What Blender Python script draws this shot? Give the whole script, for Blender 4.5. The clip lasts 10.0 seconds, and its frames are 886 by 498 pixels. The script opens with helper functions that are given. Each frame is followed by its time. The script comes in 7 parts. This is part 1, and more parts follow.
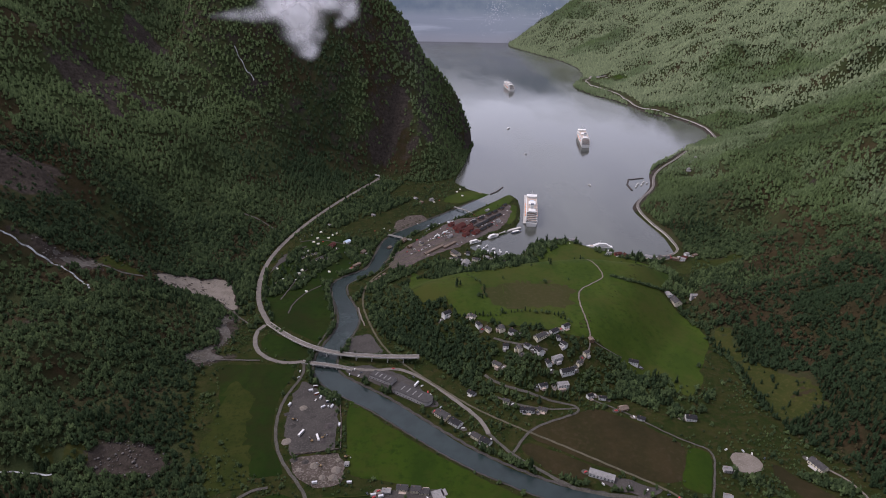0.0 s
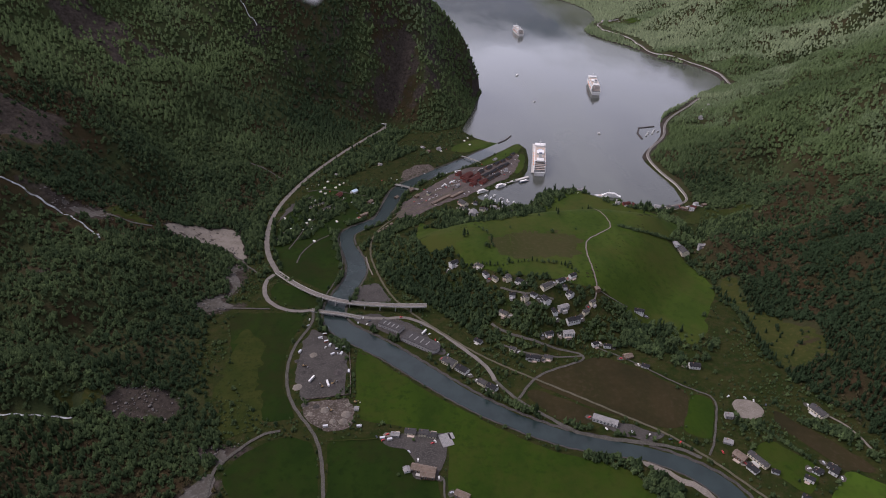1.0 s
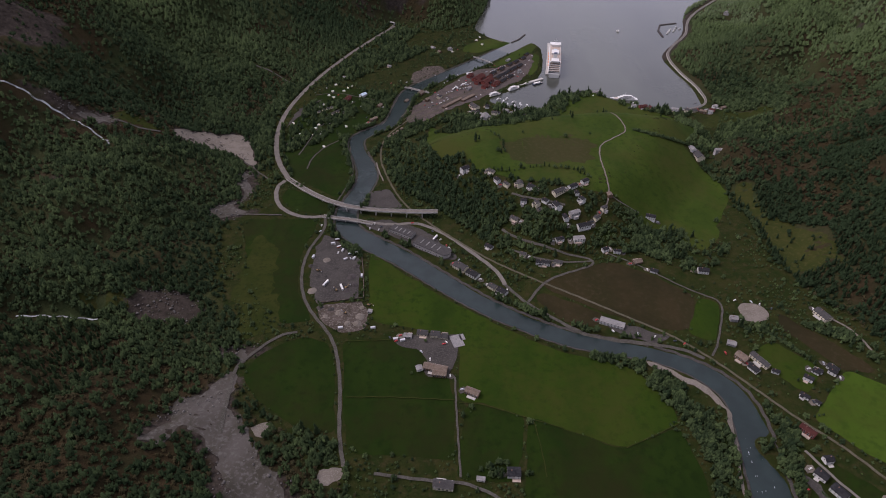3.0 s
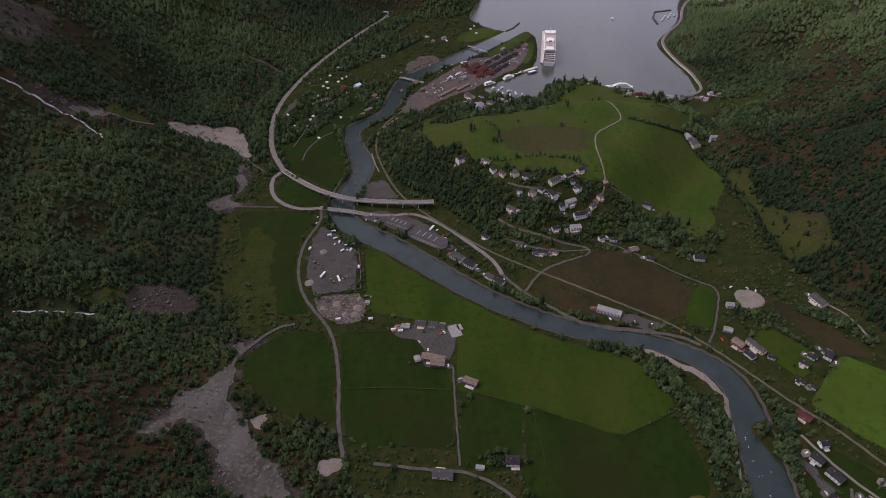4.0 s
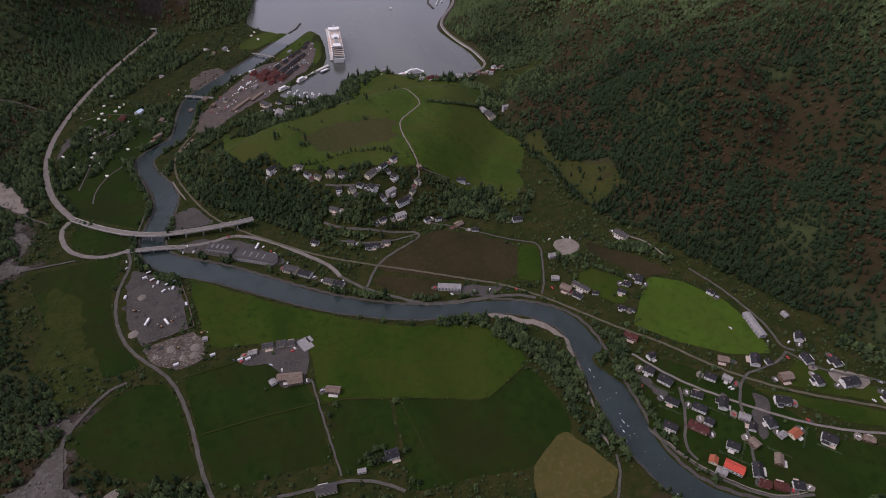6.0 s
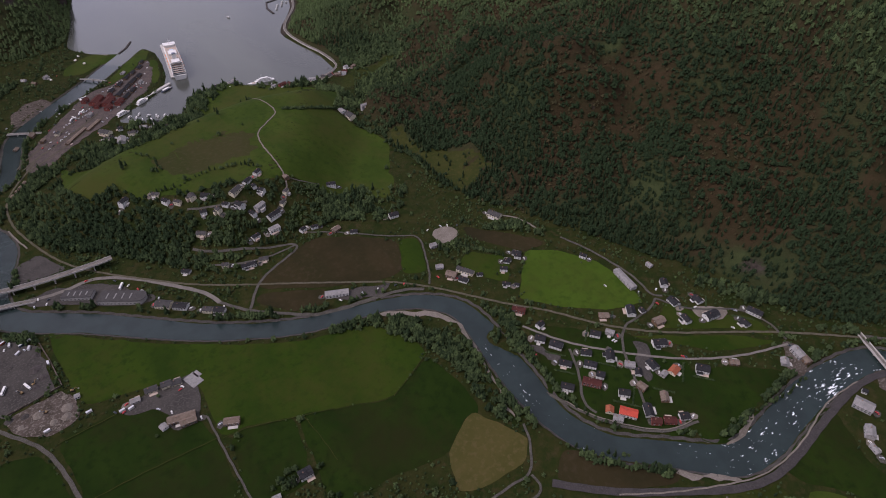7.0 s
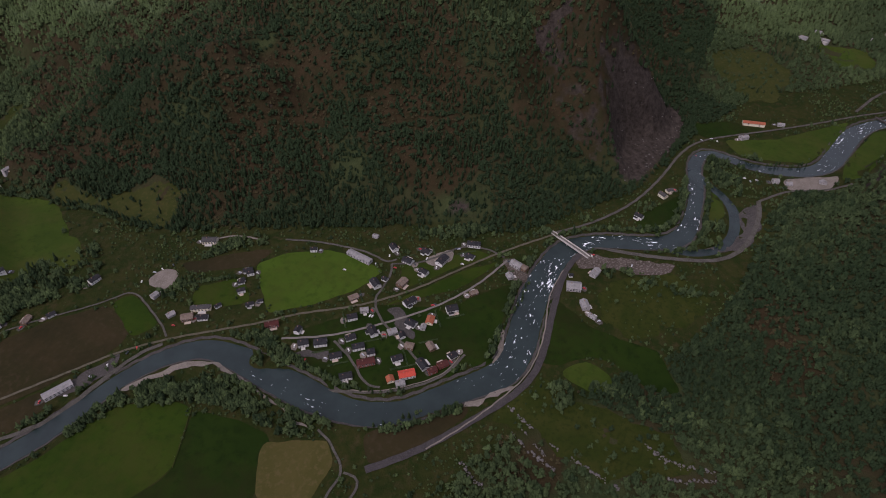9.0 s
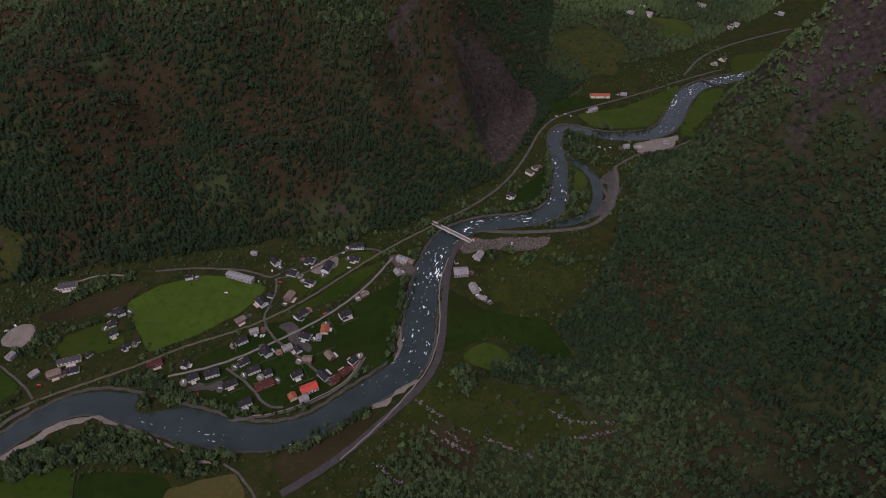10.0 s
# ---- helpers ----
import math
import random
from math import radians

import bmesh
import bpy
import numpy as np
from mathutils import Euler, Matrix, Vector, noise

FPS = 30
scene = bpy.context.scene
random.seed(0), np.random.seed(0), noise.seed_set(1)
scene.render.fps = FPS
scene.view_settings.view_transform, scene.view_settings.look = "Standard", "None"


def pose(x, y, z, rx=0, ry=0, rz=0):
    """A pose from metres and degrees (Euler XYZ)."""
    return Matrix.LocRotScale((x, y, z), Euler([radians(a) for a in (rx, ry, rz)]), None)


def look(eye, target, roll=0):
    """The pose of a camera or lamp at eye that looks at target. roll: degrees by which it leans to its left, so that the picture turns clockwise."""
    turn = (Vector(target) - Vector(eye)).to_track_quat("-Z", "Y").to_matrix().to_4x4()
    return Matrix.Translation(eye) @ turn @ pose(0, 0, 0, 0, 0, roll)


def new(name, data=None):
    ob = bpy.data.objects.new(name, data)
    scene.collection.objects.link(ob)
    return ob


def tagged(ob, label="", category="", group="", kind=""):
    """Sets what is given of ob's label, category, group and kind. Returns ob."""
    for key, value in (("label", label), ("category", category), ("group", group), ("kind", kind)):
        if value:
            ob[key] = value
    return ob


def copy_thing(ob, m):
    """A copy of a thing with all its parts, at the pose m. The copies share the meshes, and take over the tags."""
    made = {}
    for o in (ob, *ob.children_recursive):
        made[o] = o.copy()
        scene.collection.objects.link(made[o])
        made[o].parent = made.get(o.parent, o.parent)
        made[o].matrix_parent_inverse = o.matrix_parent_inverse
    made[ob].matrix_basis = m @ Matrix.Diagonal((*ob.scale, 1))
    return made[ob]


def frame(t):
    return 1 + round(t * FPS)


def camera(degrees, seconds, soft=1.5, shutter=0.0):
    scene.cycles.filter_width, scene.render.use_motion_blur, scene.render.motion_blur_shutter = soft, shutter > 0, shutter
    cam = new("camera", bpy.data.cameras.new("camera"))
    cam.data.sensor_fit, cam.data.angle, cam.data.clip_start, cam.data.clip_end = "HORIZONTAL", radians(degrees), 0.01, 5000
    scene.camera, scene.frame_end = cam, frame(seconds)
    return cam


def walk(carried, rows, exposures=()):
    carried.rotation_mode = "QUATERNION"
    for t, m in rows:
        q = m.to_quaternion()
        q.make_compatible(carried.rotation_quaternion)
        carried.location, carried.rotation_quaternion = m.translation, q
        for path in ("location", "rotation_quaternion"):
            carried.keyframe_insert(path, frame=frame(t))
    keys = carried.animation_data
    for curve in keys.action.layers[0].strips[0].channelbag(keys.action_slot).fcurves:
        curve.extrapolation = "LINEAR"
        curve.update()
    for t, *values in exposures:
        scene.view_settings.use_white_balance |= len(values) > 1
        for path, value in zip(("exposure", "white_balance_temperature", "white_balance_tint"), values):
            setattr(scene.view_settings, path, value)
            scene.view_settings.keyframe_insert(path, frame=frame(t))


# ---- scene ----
HEIGHT = 560.0
from mathutils.geometry import delaunay_2d_cdt

cam = camera(71.98, 10.0, soft=1.0)
walk(cam, [
    (0.0, pose(0, 0, HEIGHT, 65.10, -0.90, 0.00)),
    (0.5, pose(0, 0, HEIGHT, 62.77, -0.76, 0.31)),
    (1.0, pose(0, 0, HEIGHT, 60.38, -0.60, 0.61)),
    (1.5, pose(0, 0, HEIGHT, 57.96, -0.40, 0.89)),
    (2.0, pose(0, 0, HEIGHT, 55.53, -0.21, 1.17)),
    (2.5, pose(0, 0, HEIGHT, 53.10, -0.02, 1.45)),
    (4.0, pose(0, 0, HEIGHT, 50.65, 0.37, 0.76)),
    (4.5, pose(0, 0, HEIGHT, 50.59, 0.38, -1.41)),
    (5.0, pose(0, 0, HEIGHT, 50.46, 0.34, -5.98)),
    (5.5, pose(0, 0, HEIGHT, 50.36, 0.31, -12.51)),
    (7.0, pose(0, 0, HEIGHT, 49.97, 0.26, -33.78)),
    (7.5, pose(0, 0, HEIGHT, 49.86, 0.22, -41.72)),
    (8.0, pose(0, 0, HEIGHT, 49.74, 0.09, -49.65)),
    (8.5, pose(0, 0, HEIGHT, 49.62, 0.03, -57.35)),
    (9.0, pose(0, 0, HEIGHT, 49.52, -0.14, -65.86)),
    (9.5, pose(0, 0, HEIGHT, 49.42, -0.34, -73.50)),
    (10.0, pose(0, 0, HEIGHT, 49.38, -0.52, -79.77)),
], exposures=[(0.0, 1.2, 6300, 25), (2.5, 0.98, 6400, 28), (7.0, 0.93, 6350, 30), (9.0, 0.76, 6350, 31), (10.0, 0.62, 6350, 32)])

# ---------------------------------------------------------------- light: an overcast evening sky
world = bpy.data.worlds.new("overcast_sky")
scene.world = world
world.use_nodes = True
wn, wl = world.node_tree.nodes, world.node_tree.links
sky = wn.new("ShaderNodeTexSky")
sky.sky_type, sky.sun_disc = "NISHITA", False
sky.sun_elevation, sky.sun_rotation = radians(56), radians(285)
sky.dust_density, sky.air_density = 2.0, 1.0
grey = wn.new("ShaderNodeHueSaturation")
grey.inputs["Saturation"].default_value = 0.35
wl.new(sky.outputs[0], grey.inputs["Color"])
wl.new(grey.outputs[0], wn["Background"].inputs["Color"])
wn["Background"].inputs["Strength"].default_value = 0.15
sun = new("sun", bpy.data.lights.new("sun", "SUN"))
sun.data.energy, sun.data.angle, sun.data.color = 0.75, radians(20), (1.0, 0.96, 0.9)
SUN_UP, SUN_TURN = radians(56), radians(285)
sun.matrix_world = look((0, 0, 0), (-math.sin(SUN_TURN) * math.cos(SUN_UP), -math.cos(SUN_TURN) * math.cos(SUN_UP), -math.sin(SUN_UP)))


# ---------------------------------------------------------------- materials
def blend(nodes, links, fac, a, b, mode="MIX"):
    n = nodes.new("ShaderNodeMix")
    n.data_type, n.blend_type = "RGBA", mode
    for sock, v in ((n.inputs[0], fac), (n.inputs[6], a), (n.inputs[7], b)):
        if isinstance(v, (int, float)):
            sock.default_value = v
        elif isinstance(v, tuple):
            sock.default_value = (*v, 1)
        else:
            links.new(v, sock)
    return n.outputs[2]


def ramp(nodes, links, value, lo, hi):
    n = nodes.new("ShaderNodeMapRange")
    n.inputs[1].default_value, n.inputs[2].default_value = lo, hi
    links.new(value, n.inputs[0])
    return n.outputs[0]


def grain(nodes, links, size, detail=4, rough=0.6, coord=None, stretch=None):
    """Noise in metres of the world."""
    n = nodes.new("ShaderNodeTexNoise")
    n.inputs["Scale"].default_value = 1 / size
    n.inputs["Detail"].default_value, n.inputs["Roughness"].default_value = detail, rough
    if coord is None:
        coord = nodes.new("ShaderNodeNewGeometry").outputs["Position"]
    if stretch:
        m = nodes.new("ShaderNodeMapping")
        m.inputs["Scale"].default_value = stretch[:3]
        m.inputs["Rotation"].default_value = (0, 0, stretch[3])
        links.new(coord, m.inputs[0])
        coord = m.outputs[0]
    links.new(coord, n.inputs["Vector"])
    return n.outputs[0]


def material(name, colour, rough=0.8, second=None, third=None, size=20.0, fine=1.5, bump=0.0, metal=0.0, spec=None, stretch=None, worn=None):
    """Two colours mixed at a large scale, a third as flecks at a small one; worn: a fourth in uneven patches of two sizes."""
    m = bpy.data.materials.new(name)
    m.use_nodes = True
    n, l = m.node_tree.nodes, m.node_tree.links
    p = n["Principled BSDF"]
    p.inputs["Roughness"].default_value, p.inputs["Metallic"].default_value = rough, metal
    p.inputs["Specular IOR Level"].default_value = (0.05 if rough > 0.75 else 0.35) if spec is None else spec
    col = colour
    if second:
        col = blend(n, l, ramp(n, l, grain(n, l, size, 5, 0.62, stretch=stretch), 0.38, 0.62), colour, second)
    if third:
        col = blend(n, l, ramp(n, l, grain(n, l, fine, 3), 0.5, 0.68), col if second else colour, third)
    if worn:
        both = n.new("ShaderNodeMath")
        both.operation = "MULTIPLY_ADD"
        both.inputs[1].default_value = 0.6
        l.new(grain(n, l, size * 0.22, 5, 0.7), both.inputs[0])
        l.new(grain(n, l, size * 1.7, 3, 0.5), both.inputs[2])
        col = blend(n, l, ramp(n, l, both.outputs[0], 0.72, 1.02), col, worn)
    if isinstance(col, tuple):
        p.inputs["Base Color"].default_value = (*col, 1)
    else:
        l.new(col, p.inputs["Base Color"])
    if bump:
        b = n.new("ShaderNodeBump")
        b.inputs["Distance"].default_value, b.inputs["Strength"].default_value = bump, 0.8
        l.new(grain(n, l, fine, 4), b.inputs["Height"])
        l.new(b.outputs[0], p.inputs["Normal"])
    return m


M = {
    "green": material("meadow_grass", (0.0110, 0.0232, 0.0023), 0.9, (0.0173, 0.0322, 0.0030), (0.0101, 0.0210, 0.0021), 60, 9, 0.2, stretch=(1, 0.3, 1, 0.6), worn=(0.0231, 0.0292, 0.0049)),
    "dark": material("pasture_grass", (0.0061, 0.0144, 0.0016), 0.9, (0.0100, 0.0201, 0.0023), (0.0054, 0.0125, 0.0014), 60, 9, 0.2, stretch=(1, 0.4, 1, -0.4), worn=(0.0110, 0.0131, 0.0031)),
    "bright": material("fresh_grass", (0.0252, 0.0473, 0.0045), 0.9, (0.0304, 0.0547, 0.0059), (0.0200, 0.0385, 0.0043), 60, 12, 0.2, stretch=(1, 0.4, 1, 0.9), worn=(0.0278, 0.0388, 0.0059)),
    "ochre": material("dry_grass", (0.0250, 0.0280, 0.0068), 0.9, (0.0170, 0.0235, 0.0052), (0.0340, 0.0325, 0.0098), 30, 5, 0.3),
    "brown": material("tilled_soil", (0.0248, 0.0184, 0.0086), 0.95, (0.0180, 0.0160, 0.0066), (0.0279, 0.0213, 0.0111), 60, 6, 0.2, stretch=(1, 0.1, 1, -0.9), worn=(0.0138, 0.0125, 0.0054)),
    "grey": material("gravel", (0.045, 0.041, 0.037), 0.95, (0.032, 0.0295, 0.027), (0.06, 0.0555, 0.05), 22, 2.0, 0.2),
    "debris": material("debris_gravel", (0.0624, 0.0560, 0.0496), 0.95, (0.0352, 0.0320, 0.0240), (0.0800, 0.0744, 0.0672), 34, 4.5, 0.5, stretch=(1, 0.45, 1, 0.5)),
    "fallow": material("fallow_grass", (0.0291, 0.0275, 0.0099), 0.95, (0.0214, 0.0248, 0.0070), (0.0333, 0.0297, 0.0129), 50, 7, 0.2, stretch=(1, 0.2, 1, 0.2)),
    "earth": material("bare_earth", (0.062, 0.05, 0.042), 0.95, (0.035, 0.029, 0.022), (0.12, 0.105, 0.092), 14, 2.6, 0.4),
    "hill": material("hill_meadow_grass", (0.0174, 0.0311, 0.0040), 0.9, (0.0265, 0.0429, 0.0058), (0.0146, 0.0274, 0.0036), 55, 9, 0.2, stretch=(1, 0.5, 1, 0.6), worn=(0.0305, 0.0355, 0.0074)),
    "pasture": material("rough_pasture", (0.0140, 0.0204, 0.0034), 0.9, (0.0217, 0.0253, 0.0053), (0.0109, 0.0161, 0.0030), 26, 5, 0.3),
    "tan": material("mown_dry_grass", (0.0484, 0.0414, 0.0133), 0.95, (0.0387, 0.0361, 0.0105), (0.0561, 0.0458, 0.0171), 30, 6, 0.2),
    "light": material("pale_gravel", (0.128, 0.111, 0.093), 0.95, (0.096, 0.084, 0.068), (0.155, 0.138, 0.117), 14, 1.6, 0.2),
    "scree": material("scree", (0.052, 0.045, 0.043), 0.95, (0.034, 0.031, 0.028), (0.068, 0.06, 0.057), 16, 3, 0.6),
    "rock": material("bare_rock", (0.051, 0.042, 0.0408), 0.95, (0.03, 0.033, 0.018), (0.072, 0.06, 0.06), 24, 3, 0.6),
    "pave": material("harbour_paving", (0.0693, 0.0541, 0.0482), 0.9, (0.0436, 0.0370, 0.0343), (0.0871, 0.0739, 0.0660), 12, 2),
    "asphalt": material("asphalt", (0.1190, 0.1071, 0.0944), 0.9, (0.0918, 0.0833, 0.0731), (0.1360, 0.1232, 0.1080), 9, 1.5),
    "tarmac": material("dark_tarmac", (0.0382, 0.0348, 0.0340), 0.9, (0.0289, 0.0263, 0.0255), (0.0467, 0.0425, 0.0408), 9, 1.5),
    "lane": material("gravel_lane", (0.0590, 0.0547, 0.0468), 0.95, (0.0389, 0.0367, 0.0295), (0.0792, 0.0742, 0.0648), 8, 1.2),
    "rail": material("railway_ballast", (0.068, 0.06, 0.042), 0.95, (0.046, 0.044, 0.026), (0.088, 0.08, 0.06), 7, 1.0),
    "concrete": material("concrete", (0.36, 0.34, 0.31), 0.85, (0.28, 0.27, 0.25), (0.4, 0.38, 0.36), 6, 0.8, 0.0),
}


def ground_material():
    m = bpy.data.materials.new("mountain_ground")
    m.use_nodes = True
    n, l = m.node_tree.nodes, m.node_tree.links
    p = n["Principled BSDF"]
    p.inputs["Roughness"].default_value, p.inputs["Specular IOR Level"].default_value = 0.95, 0.04
    big = ramp(n, l, grain(n, l, 130, 5, 0.62), 0.42, 0.6)
    mid = ramp(n, l, grain(n, l, 22, 5, 0.65), 0.4, 0.62)
    col = blend(n, l, mid, (0.0184, 0.0260, 0.0101), (0.0281, 0.0360, 0.0138))
    heath = blend(n, l, mid, (0.0281, 0.0215, 0.0111), (0.0205, 0.0225, 0.0090))
    col = blend(n, l, big, col, heath)
    brown = n.new("ShaderNodeAttribute")
    brown.attribute_name = "heath"
    col = blend(n, l, brown.outputs["Fac"], col, blend(n, l, mid, (0.0265, 0.0185, 0.0095), (0.0178, 0.0165, 0.0074)))
    low = n.new("ShaderNodeAttribute")
    low.attribute_name = "valley"
    turf = blend(n, l, mid, (0.0103, 0.0165, 0.0038), (0.0189, 0.0210, 0.0058))
    turf = blend(n, l, ramp(n, l, grain(n, l, 9, 4, 0.7), 0.5, 0.72), turf, (0.0292, 0.0245, 0.0101))
    col = blend(n, l, low.outputs["Fac"], col, turf)
    geo = n.new("ShaderNodeNewGeometry")
    sep = n.new("ShaderNodeSeparateXYZ")
    l.new(geo.outputs["True Normal"], sep.inputs[0])
    steep = n.new("ShaderNodeMath")
    steep.operation = "MULTIPLY_ADD"
    steep.inputs[1].default_value = 0.6
    l.new(grain(n, l, 45, 5, 0.7), steep.inputs[0])
    l.new(sep.outputs[2], steep.inputs[2])
    rock = blend(n, l, ramp(n, l, grain(n, l, 7, 5, 0.7), 0.35, 0.65), (0.0171, 0.0140, 0.0114), (0.0428, 0.0350, 0.0290))
    col = blend(n, l, ramp(n, l, steep.outputs[0], 0.76, 0.66), col, rock)
    bare = n.new("ShaderNodeAttribute")
    bare.attribute_name = "rock"
    broken = n.new("ShaderNodeMath")
    broken.operation, broken.inputs[1].default_value = "MULTIPLY_ADD", 0.9
    l.new(bare.outputs["Fac"], broken.inputs[0])
    l.new(grain(n, l, 18, 5, 0.7), broken.inputs[2])
    col = blend(n, l, ramp(n, l, broken.outputs[0], 0.85, 1.1), col, rock)
    l.new(col, p.inputs["Base Color"])
    b = n.new("ShaderNodeBump")
    b.inputs["Distance"].default_value, b.inputs["Strength"].default_value = 1.6, 0.9
    l.new(grain(n, l, 6, 6, 0.7), b.inputs["Height"])
    l.new(b.outputs[0], p.inputs["Normal"])
    return m


def water_material(name, deep, rough, size, height, foam=False, calm=False):
    m = bpy.data.materials.new(name)
    m.use_nodes = True
    n, l = m.node_tree.nodes, m.node_tree.links
    p = n["Principled BSDF"]
    p.inputs["Roughness"].default_value, p.inputs["IOR"].default_value = rough, 1.33
    p.inputs["Base Color"].default_value = (*deep, 1)
    b = n.new("ShaderNodeBump")
    b.inputs["Distance"].default_value, b.inputs["Strength"].default_value = height, 1.0
    l.new(grain(n, l, size, 5, 0.6), b.inputs["Height"])
    l.new(b.outputs[0], p.inputs["Normal"])
    if calm:
        # slicks and wind-ruffled streaks
        slick = ramp(n, l, grain(n, l, 420, 4, 0.55, stretch=(1, 0.35, 1, 0.5)), 0.42, 0.6)
        r = n.new("ShaderNodeMapRange")
        r.inputs[3].default_value, r.inputs[4].default_value = 0.06, 0.24
        l.new(slick, r.inputs[0])
        l.new(r.outputs[0], p.inputs["Roughness"])
        l.new(blend(n, l, slick, tuple(c * 0.75 for c in deep), tuple(c * 1.3 for c in deep)), p.inputs["Base Color"])
    if foam:
        att = n.new("ShaderNodeAttribute")
        att.attribute_name = "rapid"
        f = n.new("ShaderNodeMath")
        f.operation = "MULTIPLY_ADD"
        f.inputs[1].default_value = 0.16
        l.new(att.outputs["Fac"], f.inputs[0])
        flow = n.new("ShaderNodeAttribute")
        flow.attribute_name = "flow"
        streak, bunch = grain(n, l, 3.2, 4, 0.6, flow.outputs["Vector"]), grain(n, l, 17, 2, 0.5, flow.outputs["Vector"])
        both = n.new("ShaderNodeMath")
        both.operation, both.inputs[1].default_value = "MULTIPLY_ADD", 0.45
        l.new(bunch, both.inputs[0])
        l.new(streak, both.inputs[2])
        l.new(both.outputs[0], f.inputs[2])
        white = ramp(n, l, f.outputs[0], 0.95, 1.03)
        tint = blend(n, l, ramp(n, l, grain(n, l, 30, 3), 0.4, 0.6), deep, tuple(c * 1.3 for c in deep))
        l.new(blend(n, l, white, tint, (0.72, 0.76, 0.78)), p.inputs["Base Color"])
        r = n.new("ShaderNodeMapRange")
        r.inputs[3].default_value, r.inputs[4].default_value = rough, 0.8
        l.new(white, r.inputs[0])
        l.new(r.outputs[0], p.inputs["Roughness"])
    return m


GROUND = ground_material()
FJORD_WATER = water_material("fjord_water", (0.047, 0.050, 0.042), 0.1, 9, 0.12, calm=True)
RIVER_WATER = water_material("river_water", (0.011, 0.018, 0.017), 0.24, 4, 0.2, True)

# ---------------------------------------------------------------- the lie of the land
# valley floor and fjord together: the mountains rise outside this outline
VALLEY = [(-111, 330), (-202, 402), (-255, 455), (-262, 520), (-303, 586), (-344, 680), (-354, 779), (-341, 862), (-372, 977),
          (-390, 1140), (-360, 1332), (-280, 1496), (-186, 1680), (-70, 1640), (40, 1668), (76, 1833), (91, 1960), (123, 2090),
          (20, 2260), (-330, 2480), (-560, 3200), (-560, 4700), (-560, 5900), (900, 5900), (560, 5300), (516, 4982), (567, 4811), (674, 4501), (782, 4201), (842, 3933),
          (816, 3547), (734, 3391), (676, 3216), (737, 2994), (807, 2890), (843, 2778), (889, 2596), (979, 2507), (1010, 2374),
          (1015, 2302), (979, 2199), (918, 2118), (839, 2054), (750, 1934), (677, 1861), (630, 1767), (601, 1651), (560, 1578), (513, 1510), (493, 1460), (494, 1481), (504, 1349), (521, 1220), (560, 1170), (500, 1080), (437, 957), (442, 882), (457, 770), (450, 665)]
VALLEY += [(478, 600), (524, 500), (580, 380), (634, 251), (645, 186), (704, 130), (760, 92), (827, 36), (982, -4), (1075, -40), (1211, -105),
           (1310, -260), (1447, -390), (1600, -520), (1800, -640), (1760, -760), (1402, -530), (1132, -345), (969, -254), (879, -150),
           (739, -131), (636, -112), (502, -50), (436, 30), (327, 103), (230, 120), (90, 190), (-20, 250)]
FJORD = [(40, 1668), (52, 1640), (90, 1585), (147, 1552), (209, 1560), (203, 1400), (172, 1306), (70, 1232), (68, 1203), (153, 1161), (173, 1176), (201, 1223), (230, 1251), (266, 1259), (303, 1260), (329, 1227), (362, 1208), (395, 1191), (452, 1179),
         (509, 1185), (515, 1221), (518, 1305), (502, 1384), (493, 1460), (513, 1510), (560, 1578), (601, 1651), (630, 1767), (677, 1861), (750, 1934),
         (839, 2054), (918, 2118), (979, 2199), (1015, 2302), (1010, 2374), (979, 2507), (889, 2596),
         (843, 2778), (807, 2890), (737, 2994), (676, 3216), (734, 3391), (816, 3547), (842, 3933), (782, 4201), (674, 4501), (567, 4811), (516, 4982), (560, 5300), (900, 5900), (-560, 5900),
         (-560, 4700), (-560, 3200), (-330, 2480), (20, 2260), (123, 2090), (91, 1960), (76, 1833)]
HILL = [(-133, 985), (-112, 885), (-25, 800), (46, 718), (118, 655), (211, 692), (290, 700), (400, 850), (470, 960),
        (490, 1080), (460, 1130), (295, 1168), (122, 1130), (-19, 1084)]
# the river from its mouth upstream: x, y and half its width
RIVER = [(205, 1625, 22), (148, 1546, 20), (76, 1456, 22), (10, 1382, 20), (-37, 1338, 18), (-88, 1279, 17), (-113, 1229, 16), (-119, 1172, 15),
         (-130, 1102, 13), (-158, 1074, 12), (-190, 1044, 14), (-189, 1007, 14), (-171, 964, 14), (-154, 916, 18), (-153, 874, 16), (-167, 832, 15),
         (-176, 788, 17), (-163, 742, 17), (-124, 714, 17), (-82, 686, 17), (-34, 645, 16), (10, 608, 15), (50, 577, 14), (107, 544, 13), (150, 525, 13),
         (204, 512, 12), (246, 501, 11), (279, 484, 12), (304, 462, 14), (319, 438, 15), (321, 400, 17), (314, 358, 18), (311, 319, 20), (308, 280, 18),
         (309, 247, 16), (320, 212, 15), (340, 184, 15), (370, 160, 16), (396, 135, 17), (426, 110, 18), (464, 108, 19), (508, 114, 19), (556, 118, 19),
         (606, 116, 18), (652, 108, 16), (676, 85, 14), (694, 53, 14), (706, 10, 14), (724, -26, 16), (756, -43, 14), (804, -43, 11), (860, -42, 11),
         (908, -31, 10), (948, -29, 11), (976, -40, 10), (978, -62, 9), (968, -90, 10), (962, -122, 12), (967, -158, 13), (983, -200, 14), (1015, -227, 16),
         (1077, -246, 17), (1135, -266, 17), (1174, -290, 14), (1200, -321, 14), (1234, -379, 14), (1300, -480, 14), (1400, -600, 14)]
